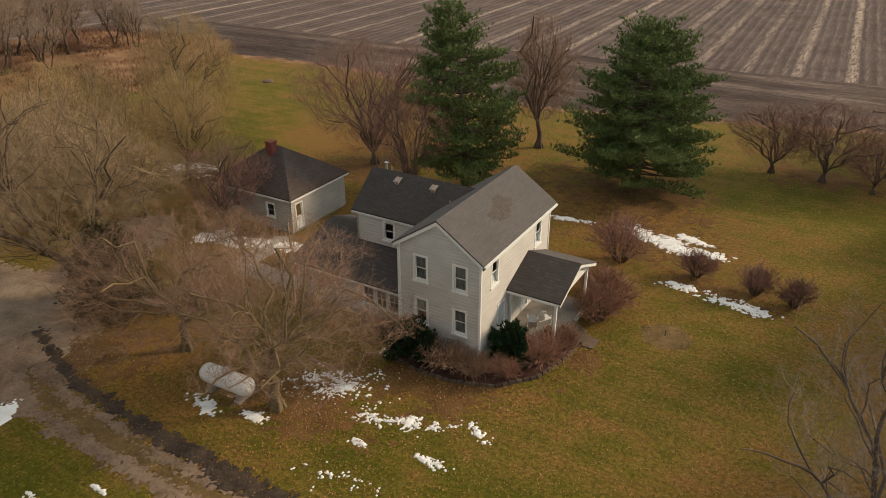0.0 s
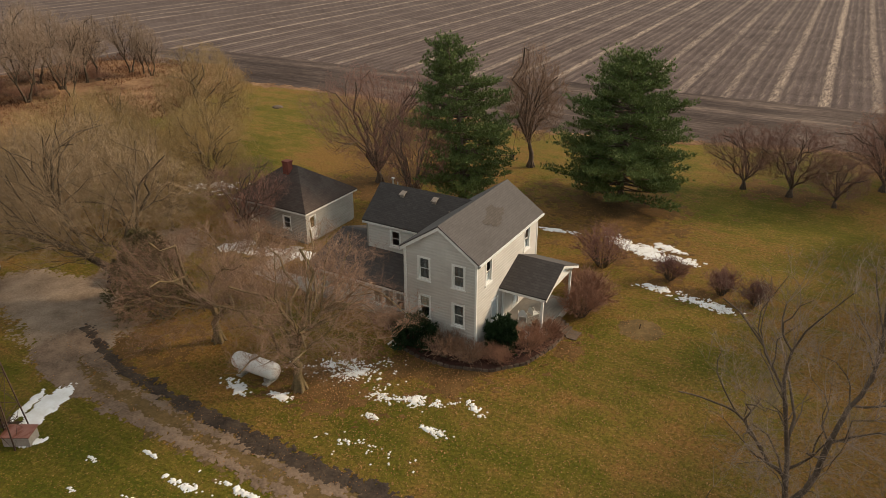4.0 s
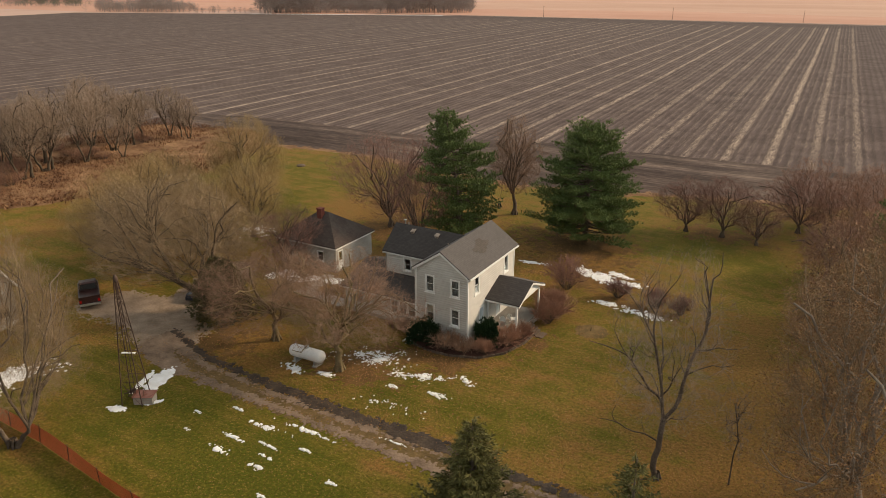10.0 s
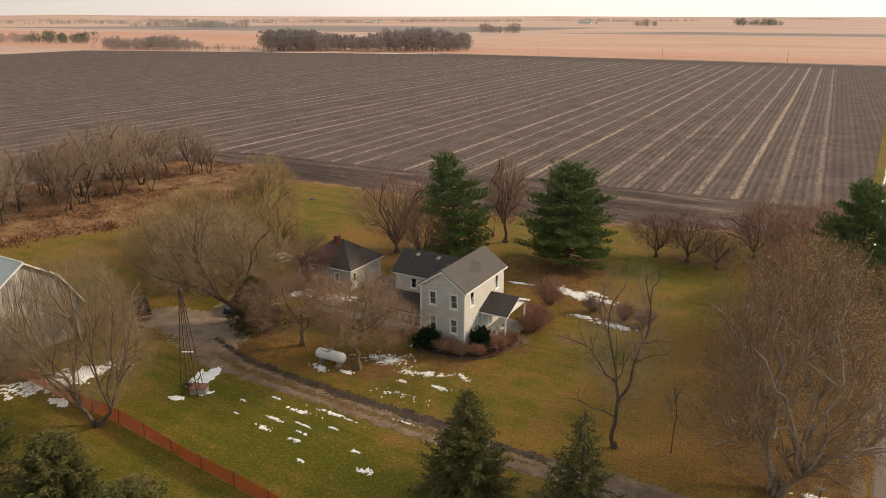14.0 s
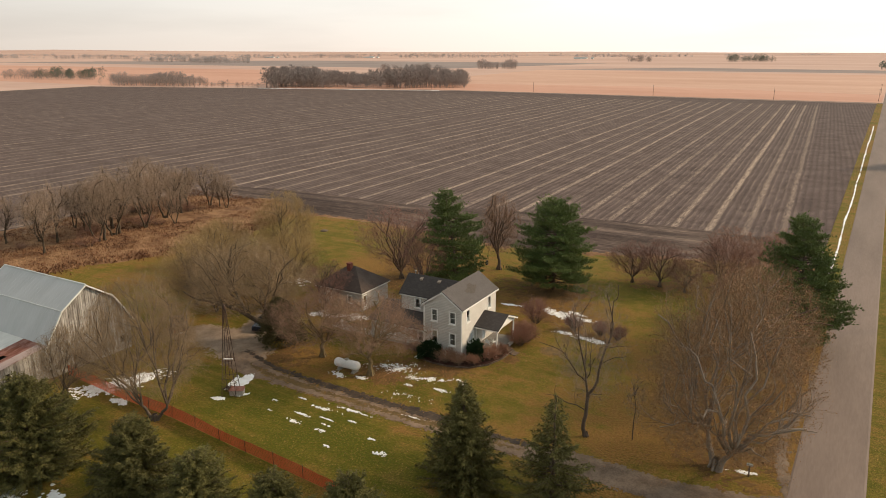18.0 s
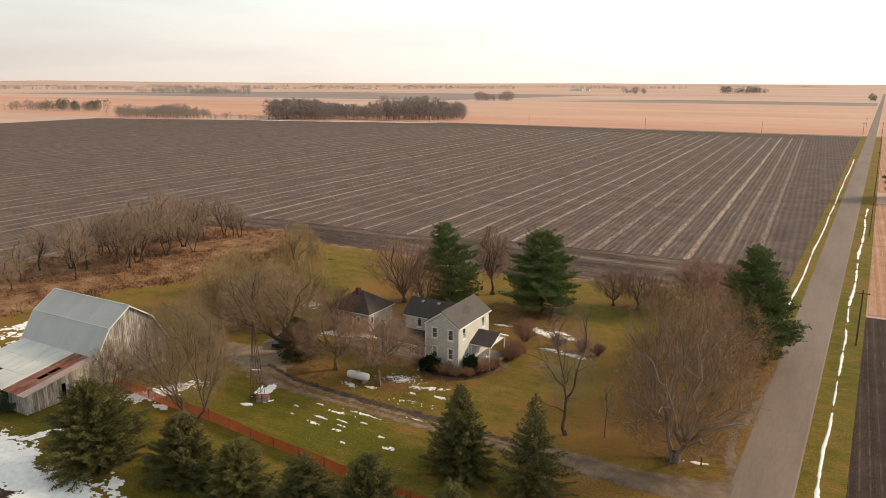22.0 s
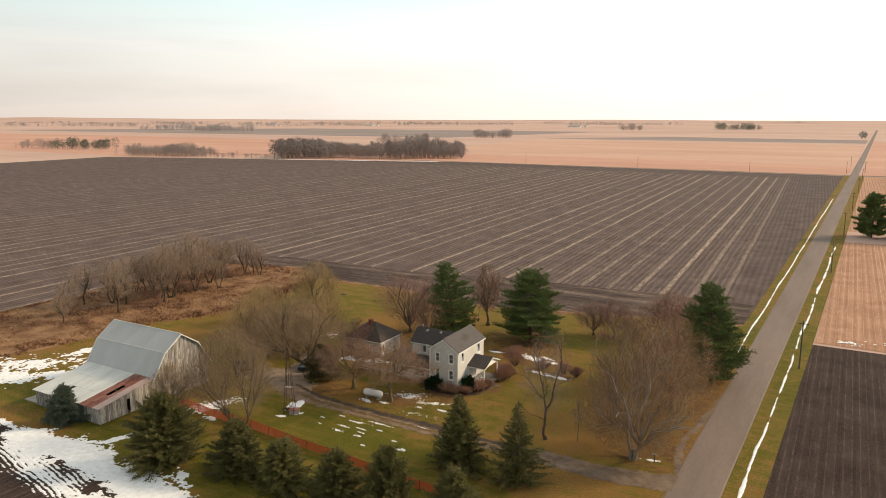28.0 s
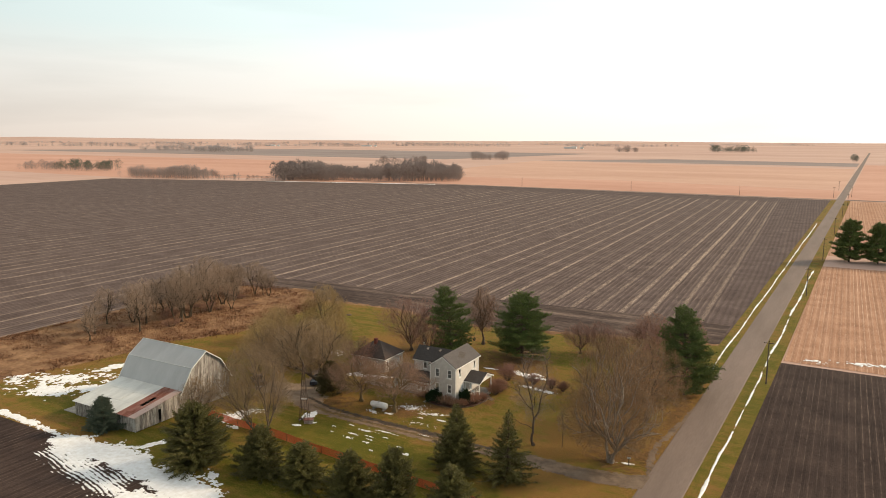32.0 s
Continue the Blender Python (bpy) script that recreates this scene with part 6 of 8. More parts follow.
def pine(name, form, seed, height, radius, loc, label, bark, needle, group="", clear=0.1, limbs=150, lean=(0, 0), bulk=1.0, dens=1.0, lump=0.26):
    """A white pine: single limbs in a loose spiral, each with plumes of needles on its outer part, uneven round the trunk."""
    rg, rs = random.Random(seed), np.random.RandomState(seed)
    tree = thing(name, loc, label, "tree", group)
    wood, leaf = Bag(), Bag()
    at = lambda z: Vector((lean[0] * (z / height) ** 2, lean[1] * (z / height) ** 2, z))
    wood.tube([at(height * f) - Vector((0, 0, 0.1 if f == 0 else 0)) for f in (0, 0.25, 0.5, 0.75, 1)], [height * 0.022, height * 0.018, height * 0.013, height * 0.007, 0.02], 9)
    ks, ws = zip(*PINE_FORM[form])
    ph = [rg.uniform(0, 6.28) for _ in range(4)]
    pts_, dirs_, sizes_ = [], [], []
    for j in range(limbs):
        k = clear + (0.985 - clear) * (j + rg.random()) / limbs
        tier = math.sin(k * height * 2 * math.pi / 1.9 + ph[3])
        a = j * 2.39996 + rg.gauss(0, 0.35)
        L = radius * float(np.interp((k - clear) / (1 - clear), ks, ws))
        L *= 1 + lump * (0.55 * math.sin(2 * a + ph[0] + 5 * k) + 0.5 * math.sin(3 * a + ph[1] - 9 * k) + 0.45 * math.sin(5 * a + ph[2] + 17 * k) + 0.35 * tier)
        L *= rg.uniform(0.78, 1.12)
        d = Vector((math.cos(a), math.sin(a), -0.12 + 0.55 * k * k + rg.gauss(0, 0.09))).normalized()
        p = at(k * height)
        path, m = [p], 5
        for s in range(m):
            d = Vector((d.x + rg.gauss(0, 0.07), d.y + rg.gauss(0, 0.07), d.z + 0.035 + 0.03 * s * (1 - k))).normalized()
            path.append(path[-1] + d * L / m)
        wood.tube(path, [max(0.014, 0.017 * L * (1 - 0.8 * s / m)) for s in range(m + 1)], 4, False)
        side = Vector((-d.y, d.x, 0)).normalized()
        count = max(5, int(L * 4.2))
        start = 0.30 if k < 0.7 else 0.12
        for c in range(count):
            t = start + (1 - start) * (c + rg.random()) / count
            i = min(int(t * m), m - 1)
            q = path[i].lerp(path[i + 1], t * m - i)
            sgn = 1 if c % 2 else -1
            sl = min(1.7, 0.35 + 0.42 * L * (1.12 - t)) * rg.uniform(0.6, 1.25)
            sd = (d * 0.8 + side * sgn * rg.uniform(0.4, 1.1) + Vector((0, 0, rg.uniform(0.0, 0.35)))).normalized()
            tn = max(2, int(sl * 4.6 * dens))
            for u in range(tn):
                f = (u + rg.random()) / tn
                b = q + sd * sl * f
                pts_.append((b.x + rg.gauss(0, 0.09), b.y + rg.gauss(0, 0.09), b.z + rg.gauss(0.06, 0.10)))
                dirs_.append(tuple((sd * 0.6 + Vector((0, 0, 0.7))).normalized()))
                sizes_.append(bulk * rg.uniform(0.24, 0.42))
    for k in range(8):
        pts_.append(tuple(at(height) - Vector((0, 0, 0.12 * k))))
        dirs_.append((0, 0, 1))
        sizes_.append(0.4)
    sprays(leaf, rs, np.array(pts_), np.array(dirs_), np.array(sizes_), 7, 0.0, 0.115, 0.65)
    part("trunk", wood, bark, tree, smooth=True, world=False)
    part("crown", leaf, needle, tree, world=False)
    return tree


def spruce(name, seed, height, radius, loc, label, bark, needle, group="", clear=0.03, limbs=330, power=0.85, dens=1.0, lump=0.16):
    """A spruce: close-set limbs that sag and turn up at the tips, hung with short sprays."""
    rg, rs = random.Random(seed), np.random.RandomState(seed)
    tree = thing(name, loc, label, "tree", group)
    wood, leaf = Bag(), Bag()
    wood.tube([(0, 0, -0.1), (0.05, 0, height * 0.5), (0, 0, height)], [height * 0.022, height * 0.012, 0.02], 9)
    ph = [rg.uniform(0, 6.28) for _ in range(3)]
    pts_, dirs_, sizes_ = [], [], []
    for j in range(limbs):
        k = clear + (0.985 - clear) * (1 - (1 - (j + rg.random()) / limbs) ** 0.8)
        prof = ((1 - k) ** power) * min(1, 0.78 + 1.6 * k) + 0.035
        a = j * 2.39996 + rg.gauss(0, 0.3)
        L = radius * prof * rg.uniform(0.68, 1.14) * (1 + lump * (math.sin(2 * a + ph[0] + 4 * k) + 0.7 * math.sin(5 * a + ph[1] - 11 * k)))
        p = Vector((0, 0, k * height))
        d = Vector((math.cos(a), math.sin(a), -0.30 + 0.75 * k + rg.gauss(0, 0.08))).normalized()
        path, m = [p], 4
        for s in range(m):
            d = Vector((d.x + rg.gauss(0, 0.06), d.y + rg.gauss(0, 0.06), d.z + 0.055 + 0.03 * s)).normalized()
            path.append(path[-1] + d * L / m)
        wood.tube(path, [max(0.012, 0.02 * L * (1 - 0.8 * s / m)) for s in range(m + 1)], 3, False)
        cl = max(4, int(L * 9.0 * dens))
        for c in range(cl):
            t = 0.18 + 0.84 * (c + rg.random()) / cl
            i = min(int(t * m), m - 1)
            q = path[i] + (path[i + 1] - path[i]) * (t * m - i)
            off = rg.uniform(-1, 1)
            e = Vector((d.x - d.y * off * 1.3, d.y + d.x * off * 1.3, rg.uniform(-0.45, 0.25))).normalized()
            size = rg.uniform(0.20, 0.36) + 0.10 * L * (1 - min(t, 1))
            for f, z in ((0.0, 1.0), (0.65, 0.75)):
                b = q + e * size * f
                pts_.append((b.x + rg.gauss(0, 0.05), b.y + rg.gauss(0, 0.05), b.z + rg.gauss(0, 0.07)))
                dirs_.append(tuple(e))
                sizes_.append(size * z)
    pts_.append((0, 0, height - 0.3))
    dirs_.append((0, 0, 1))
    sizes_.append(0.5)
    sprays(leaf, rs, np.array(pts_), np.array(dirs_), np.array(sizes_), 5, 0.12, 0.105, 0.5)
    part("trunk", wood, bark, tree, smooth=True, world=False)
    part("crown", leaf, needle, tree, world=False)
    return tree


def shrub(name, seed, height, radius, loc, label, twig, stems=26, dens=7, group="", leaves=0, lmat=None):
    """A leafless bush of many stems from one foot."""
    rg = random.Random(seed)
    sh = thing(name, loc, label, "bush", group)
    st, tw = Bag(), Bag()
    for k in range(stems):
        a, q = rg.uniform(0, 6.28), math.sqrt(rg.random())
        top = Vector((radius * q * math.cos(a), radius * q * math.sin(a), height * (0.75 + 0.3 * rg.random()) * (1 - 0.35 * q * q)))
        p0 = Vector((0.15 * radius * math.cos(a), 0.15 * radius * math.sin(a), 0))
        mid = p0.lerp(top, 0.5) + Vector((0, 0, 0.12 * height))
        st.tube([p0, mid, top], [0.022, 0.015, 0.007], 4, False)
        for j in range(dens):
            t = rg.uniform(0.25, 1.0)
            p = p0.lerp(mid, t * 2) if t < 0.5 else mid.lerp(top, t * 2 - 1)
            d = bent(rg, (top - p0).normalized(), rg.uniform(0.3, 1.0), 0.1)
            L = rg.uniform(0.25, 0.55) * radius
            e = p + d * L
            tw.tube([p, e], [0.010, 0.005], 3, False)
            for i in range(4):
                b = p.lerp(e, rg.uniform(0.2, 1))
                g = b + bent(rg, d, rg.uniform(0.3, 1.1), 0.1) * L * rg.uniform(0.3, 0.7)
                u = (g - b).orthogonal().normalized() * 0.009
                w = (g - b).normalized().cross(u)
                tw.add([b + u, b - u * 0.5 + w, b - u * 0.5 - w, g], [(0, 1, 3), (1, 2, 3), (2, 0, 3)])
    part("woody_base", st, M["bark"], sh, world=False)
    part("crown", tw, twig, sh, world=False)
    if leaves:
        lb = Bag()
        for k in range(leaves):
            p = Vector(rg.choice(tw.v))
            a = Vector((rg.gauss(0, 1), rg.gauss(0, 1), rg.gauss(0, 0.6))).normalized() * 0.06
            b = a.orthogonal().normalized() * 0.045
            lb.add([p - a, p + b, p + a, p - b], [(0, 1, 2, 3)])
        part("foliage", lb, lmat, sh, world=False)
    return sh


def evergreen_bush(seed, height, radius, loc, label, mat, group="evergreen bushes at the house"):
    rg = random.Random(seed)
    sh = thing("evergreen_bush", loc, label, "bush", group)
    st, lf = Bag(), Bag()
    for k in range(26):
        a = rg.uniform(0, 6.28)
        q = rg.random()
        st.tube([(0, 0, 0), (radius * 0.6 * q * math.cos(a), radius * 0.6 * q * math.sin(a), height * 0.7)], [0.03, 0.012], 4, False)
    for k in range(1500):
        u, a = rg.random(), rg.uniform(0, 6.28)
        th = math.acos(1 - 1.55 * u)
        lump = 1 + 0.16 * math.sin(3 * a + seed) + 0.14 * math.sin(5 * a + 4 * th + seed * 2) + 0.10 * math.sin(9 * a - 7 * th)
        R = rg.uniform(0.62, 1.0) * lump
        p = Vector((radius * math.sin(th) * math.cos(a) * R, radius * math.sin(th) * math.sin(a) * R, height * (0.45 + 0.5 * math.cos(th) * R)))
        p.z = max(0.08, p.z)
        d = (Vector((p.x, p.y, (p.z - 0.3 * height) * 1.2))).normalized()
        tuft(lf, rg, p, d, rg.uniform(0.15, 0.30), 8, width=0.16)
    part("woody_base", st, M["bark"], sh, world=False)
    part("foliage", lf, mat, sh, world=False)
    return sh


def trees():
    # yard trees
    t = bare_tree("bare_tree", "spread", 11, 9.2, 6.1, 0.32, M["bark_moss"], M["twig_rose"], (-7.6, -7.8, 0), "spreading leafless yard tree with rosy-brown twigs by the tank", low=0.40, fork=0.30, counts=(11, 75, 500, 2300), twigs=8, reach=0.62, fine=0.0045, ragged=0.34, centre=(0.2, 0.9))
    place_copy(t, -15.6, -6.4, 130, 1.0, "spreading leafless yard tree beside the drive", 0.86)
    place_copy(t, -20.2, 2.9, 60, 0.34, "small rosy-twigged leafless tree before the shed", 0.46)
    bare_tree("bare_tree", "upright", 12, 13.3, 3.7, 0.32, M["bark"], M["twig_rose"], (-12.5, 36.3, 0), "tall leafless tree with a hanging tyre", low=0.22, fork=0.20, counts=(12, 55, 320, 1500), twigs=9, reach=0.65, lift=0.35, fine=0.006)
    fan = bare_tree("bare_tree", "fan", 13, 11.4, 7.6, 0.32, M["bark"], M["twig_red"], (-24.0, 24.0, 0), "leafless tree with a fan of dark limbs behind the house", low=0.14, fork=0.10, counts=(15, 60, 380, 1900), twigs=9, reach=0.7, lift=0.28, fine=0.0062)
    place_copy(fan, -25.6, 6.6, 70, 0.56, "plum-brown leafless tree against the shed", 0.58)
    place_copy(fan, -16.4, 18.6, 140, 0.55, "dense brown leafless tree beside the pine", 0.92)
    w = bare_tree("willow_tree", "weeping", 14, 12.4, 5.6, 0.30, M["bark"], M["twig_gold"], (-47.8, 23.8, 0), "leafless willow with golden twigs", low=0.13, fork=0.16, counts=(14, 70, 480, 2200), twigs=7, reach=0.75, droop=0.22, lift=0.22, fine=0.0055)
    place_copy(w, -32.6, 4.6, 80, 0.50, "small thin golden-twigged willow near the shed", 0.62)
    place_copy(w, -36.6, 5.2, 200, 0.80, "thin golden-twigged willow on the back lawn", 0.72)
    place_copy(w, -41.5, 9.5, 310, 0.85, "golden-twigged willow on the back lawn", 0.75)
    place_copy(w, -49.0, 8.0, 120, 0.9, "golden-twigged willow on the back lawn", 0.8)
    place_copy(w, -43, -1, 20, 0.95, "golden-twigged willow behind the yard", 0.85)
    place_copy(w, -36.5, 12.5, 260, 0.85, "golden-twigged willow beside the back lawn", 0.78)
    place_copy(w, -54.5, 15.5, 170, 0.8, "golden-twigged willow near the dead grass", 0.68)

    def ivy(tree, rg):
        lf = Bag()
        rs = np.random.RandomState(8)
        n = 5200
        a, h = rs.uniform(0, 6.28, n), 5.6 * rs.rand(n) ** 0.9
        r = np.sqrt(rs.uniform(0.25, 1.0, n)) * (2.7 - 0.07 * h * h) * (1 + 0.2 * np.sin(3 * a + h) + 0.15 * np.sin(7 * a - 2 * h))
        p = np.stack([0.9 - 0.12 * h + r * np.cos(a), -0.3 + r * np.sin(a), h + 0.05], 1)
        sprays(lf, rs, p, np.stack([np.cos(a), np.sin(a), 0.5 + 0 * a], 1), rs.uniform(0.2, 0.36, n), 6, 0.0, 0.13, 0.6)
        part("climber", lf, M["ivy"], tree, "dense climbing shoots round the trunk", world=False)

    sweep = (
        ([(0, 0, -0.1), (-2.2, -0.6, 1.9), (-4.6, -1.4, 3.2), (-7.2, -2.6, 4.2), (-9.8, -3.8, 4.8), (-12.0, -4.4, 5.8)], 0.38, 0.06),
        ([(-4.4, -1.4, 3.1), (-5.6, -1.4, 5.6), (-6.2, -2.0, 8.2), (-5.6, -2.0, 10.6), (-5.0, -2.2, 12.0)], 0.20, 0.04),
        ([(-1.4, -0.4, 1.3), (-1.6, 0.8, 4.4), (-0.6, 1.8, 7.6), (0.3, 2.4, 10.0)], 0.20, 0.04),
        ([(-2.4, -0.6, 2.0), (-3.6, 1.6, 4.4), (-4.6, 3.6, 7.4), (-5.0, 4.6, 10.0)], 0.18, 0.04),
        ([(-7.0, -2.5, 4.1), (-8.0, -2.6, 6.4), (-8.4, -3.4, 9.2)], 0.13, 0.03),
    )
    bare_tree("bare_tree", "dome", 15, 13.0, 7.8, 0.45, M["bark_dark"], M["twig_tan"], (-23.6, -5.0, 0), "big leaning leafless tree with a shoot-covered trunk", low=0.30, counts=(10, 110, 700, 3000), twigs=10, reach=0.66, fine=0.0052, extra=ivy, heavy=sweep, centre=(-4.6, -0.4), pull=(0.5, 0.66, 0.85, 0.93))
    b2 = bare_tree("bare_tree", "dome", 16, 15.0, 6.6, 0.27, M["bark"], M["twig_tan"], (-20.4, -26.8, 0), "tall tan leafless tree between barn and fence", low=0.24, fork=0.12, counts=(12, 70, 480, 2200), twigs=8, reach=0.75, fine=0.005, lift=0.22, droop=0.06, centre=(-1.2, 0.4), stems=2)
    place_copy(b2, -38.5, -1.5, 100, 0.70, "tan leafless tree on the back lawn")
    place_copy(b2, -32, -28.5, 300, 0.55, "small tan leafless tree by the barn")
    forked = (
        ([(0, 0, -0.1), (-0.08, 0.0, 2.2), (0.0, 0.0, 4.4)], 0.20, 0.16),
        ([(0.0, 0.0, 4.3), (-0.3, 0.0, 6.4), (-0.9, -0.4, 9.4), (-1.0, -0.6, 11.4), (-1.5, -0.7, 13.2)], 0.12, 0.02),
        ([(0.0, 0.0, 4.3), (0.8, 0.35, 6.8), (1.2, 0.7, 9.0), (1.7, 0.9, 11.4), (1.6, 0.9, 13.6), (1.9, 1.0, 15.2)], 0.13, 0.02),
        ([(-0.2, 0.0, 5.4), (-0.9, -0.5, 6.4), (-2.0, -1.1, 8.4), (-3.0, -1.7, 9.2), (-4.2, -2.4, 9.7)], 0.08, 0.02),
        ([(-0.05, 0.0, 2.6), (-0.9, -0.5, 3.3), (-2.2, -1.3, 4.0), (-3.4, -1.9, 4.4)], 0.06, 0.015),
        ([(-0.2, 0.1, 6.0), (0.4, -0.9, 7.6), (0.5, -1.5, 9.2)], 0.06, 0.015),
        ([(1.2, 0.7, 9.1), (2.4, 0.8, 9.5), (3.4, 1.4, 9.4)], 0.05, 0.015),
    )
    bare_tree("bare_tree", "upright", 17, 15.6, 4.0, 0.21, M["bark"], M["twig_grey"], (17.95, -8.6, 0), "thin forked leafless tree alone on the lawn", low=0.24, counts=(4, 44, 240, 1100), twigs=6, reach=0.55, fine=0.0045, heavy=forked, pull=(0.6, 0.8, 0.9, 0.95), ragged=0.35)
    bare_tree("maple_tree", "dome", 18, 18.6, 7.6, 0.42, M["bark_pale"], M["twig_tan"], (29.7, -8.2, 0), "big pale-barked maple with dry brown leaves", low=0.12, fork=0.15, counts=(18, 120, 800, 3400), twigs=8, reach=0.75, fine=0.006, leaves=36000, leaf_mat=M["leaf_brown"], leaf_size=0.07, centre=(0.0, 0.6), stems=2, ragged=0.2)
    bare_tree("maple_tree", "dome", 19, 14.0, 6.2, 0.32, M["bark"], M["twig_tan"], (30.5, 10.0, 0), "leafless maple with some dry leaves near the road", low=0.14, fork=0.16, counts=(13, 70, 460, 2000), twigs=8, reach=0.7, fine=0.006, leaves=16000, leaf_mat=M["leaf_brown"], leaf_size=0.075)
    bare_tree("sapling", "upright", 20, 7.0, 1.1, 0.05, M["bark"], M["twig_grey"], (22.0, -7.0, 0), "thin young leafless tree on the lawn", low=0.3, fork=0.8, counts=(9, 24, 60, 150), twigs=4, reach=0.4, fine=0.007)
    # fruit trees
    a = bare_tree("fruit_tree", "low", 21, 6.6, 4.1, 0.22, M["bark"], M["twig_red"], (8.9, 40.5, 0), "low spreading leafless fruit tree", low=0.24, fork=0.17, counts=(9, 45, 280, 1200), twigs=8, reach=0.6, fine=0.005, group="fruit trees by the field", ragged=0.32)
    place_copy(a, 13.2, 40.3, 140, 1.12)
    place_copy(a, 17.2, 39.4, 260, 0.80)
    place_copy(a, 21.0, 46.5, 30, 1.15)
    place_copy(a, 25.0, 33.0, 80, 0.95)
    br = bare_tree("thicket_tree", "dome", 22, 9.0, 4.8, 0.16, M["bark"], M["twig_rust"], (22.0, 50.0, 0), "reddish-brown leafless thicket tree at the field's edge", low=0.05, fork=0.08, counts=(14, 50, 280, 1300), twigs=8, reach=0.65, fine=0.006, stems=3, group="thicket by the field")
    place_copy(br, 27.5, 45.0, 60, 1.05)
    place_copy(br, 29.0, 53.0, 150, 0.95)
    place_copy(br, 29.5, 35.0, 240, 1.0)
    place_copy(br, 27.0, 25.5, 320, 1.05)
    place_copy(br, 25.5, 16.0, 110, 0.75)
    # field hedge
    GH = "hedge row by the field"
    h = [bare_tree("bare_tree", "upright", 31 + k, 12.6, 4.6, 0.30, M["bark_dark"], M["twig_brown"], p, "brown leafless tree in the hedge row", low=0.32, fork=0.26, counts=(8, 34, 190, 800), twigs=7, reach=0.8, fine=0.008, lift=0.3, group=GH, stems=1 + k, ragged=0.35) for k, p in enumerate(((-86.3, 15.3, 0), (-92.0, 34.3, 0)))]
    rg = random.Random(77)
    for k, (x, y, s) in enumerate(((-88, 21, 0.95), (-88.5, 26.0, 1.0), (-95, 43.5, 1.0), (-93.6, 47.5, 0.85), (-91.4, 48.6, 0.75), (-87.2, 48.2, 0.85), (-94, 38, 1.05), (-85.2, 14.0, 0.9), (-91.5, 10, 1.0), (-97, 25, 1.0), (-89, 4, 0.85), (-97, 9, 0.95), (-94, -2, 0.8), (-100, 34, 1.0), (-90, 30, 1.0), (-89.5, 18, 1.05), (-97, 17, 1.05), (-102, 20, 1.0), (-92.5, 23, 1.1), (-99, 42, 0.9), (-102, 4, 0.9), (-87, 33, 0.8))):
        s *= rg.uniform(0.70, 1.08)
        place_copy(h[k % 2], x + rg.uniform(-1.5, 1.5), y + rg.uniform(-1.5, 1.5), rg.uniform(0, 360), s, zs=s * rg.uniform(0.9, 1.15))
    place_copy(h[0], -90.5, -7.0, 40, 0.62, "lone leafless tree in the dead grass", 0.55)
    sc = shrub("hedge_scrub", 81, 2.2, 2.4, (-90, 27, 0), "rust-brown leafless scrub under the hedge trees", M["twig_rust"], 46, 7, "scrub under the hedge")
    for k in range(16):
        place_copy(sc, -93 + rg.gauss(0, 6.0), rg.uniform(-6, 46), rg.uniform(0, 360), rg.uniform(0.5, 1.1))
    # conifers
    pine("pine_tree", "broad", 41, 13.7, 6.5, (-0.8, 31.0, 0), "broad dark green white pine", M["bark"], M["needle_pine"], clear=0.07, limbs=200)
    pine("pine_tree", "slim", 42, 15.5, 4.5, (-13.0, 21.9, 0), "tall green pine with a leaning top behind the house", M["bark"], M["needle_pine"], clear=0.10, lean=(-1.3, -0.8), limbs=180, lump=0.28)
    pine("pine_tree", "slim", 43, 16.0, 5.0, (33.7, 25.5, 0), "tall dark green pine beside the road", M["bark"], M["needle_pine"], clear=0.04, lean=(-1.2, 0), limbs=230, lump=0.20)
    GR = "spruces along the fence"
    s1 = spruce("spruce_tree", 51, 9.7, 3.9, (11.6, -21.5, 0), "dark green Norway spruce by the drive", M["bark"], M["needle_spruce"], GR)
    spruce("spruce_tree", 52, 10.3, 3.5, (19.4, -21.3, 0), "open thin Norway spruce by the drive", M["bark"], M["needle_spruce"], GR, limbs=180, dens=0.75, lump=0.22)
    s2 = spruce("spruce_tree", 55, 6.9, 4.0, (-11.5, -35.8, 0), "dense dark green spruce beside the orange fence", M["bark"], M["needle_spruce"], GR, power=0.66, limbs=340)
    place_copy(s2, -4.1, -35.8, 150, 0.98, zs=0.88)
    place_copy(s2, 3.6, -35.4, 210, 0.90, zs=0.93)
    place_copy(s2, 10.2, -35.2, 290, 0.94, zs=1.2)
    place_copy(s2, 18.0, -34.6, 20, 0.95, zs=1.08)
    spruce("spruce_tree", 53, 9.2, 5.0, (-21.5, -38.4, 0), "broad dark green spruce before the barn", M["bark"], M["needle_spruce"], GR, 0.01, limbs=420, power=0.58)
    spruce("blue_spruce", 54, 5.6, 2.8, (-43.6, -37.2, 0), "small blue-grey spruce at the barn's corner", M["bark"], M["needle_blue"], clear=0.01, limbs=260, power=0.62)
    pn = pine("pine_tree", "broad", 44, 15.5, 6.2, (59.5, 206.5, 0), "far dark pine across the road", M["bark"], M["needle_pine"], "pine windbreak across the road", 0.04, limbs=120, bulk=2.2, dens=0.55)
    for k, x in enumerate((69, 78, 87, 96)):
        place_copy(pn, x, 207 + (k % 2) * 2, 70 * k, 0.95 + 0.08 * (k % 2))
    # shrubs round the house and on the lawn
    p = shrub("lawn_shrub", 61, 1.7, 1.3, (7.6, 16.9, 0), "rounded leafless plum-brown shrub", M["twig_plum"], 60, 9, "shrubs in a row on the lawn")
    place_copy(p, 11.4, 16.4, 100, 1.05)
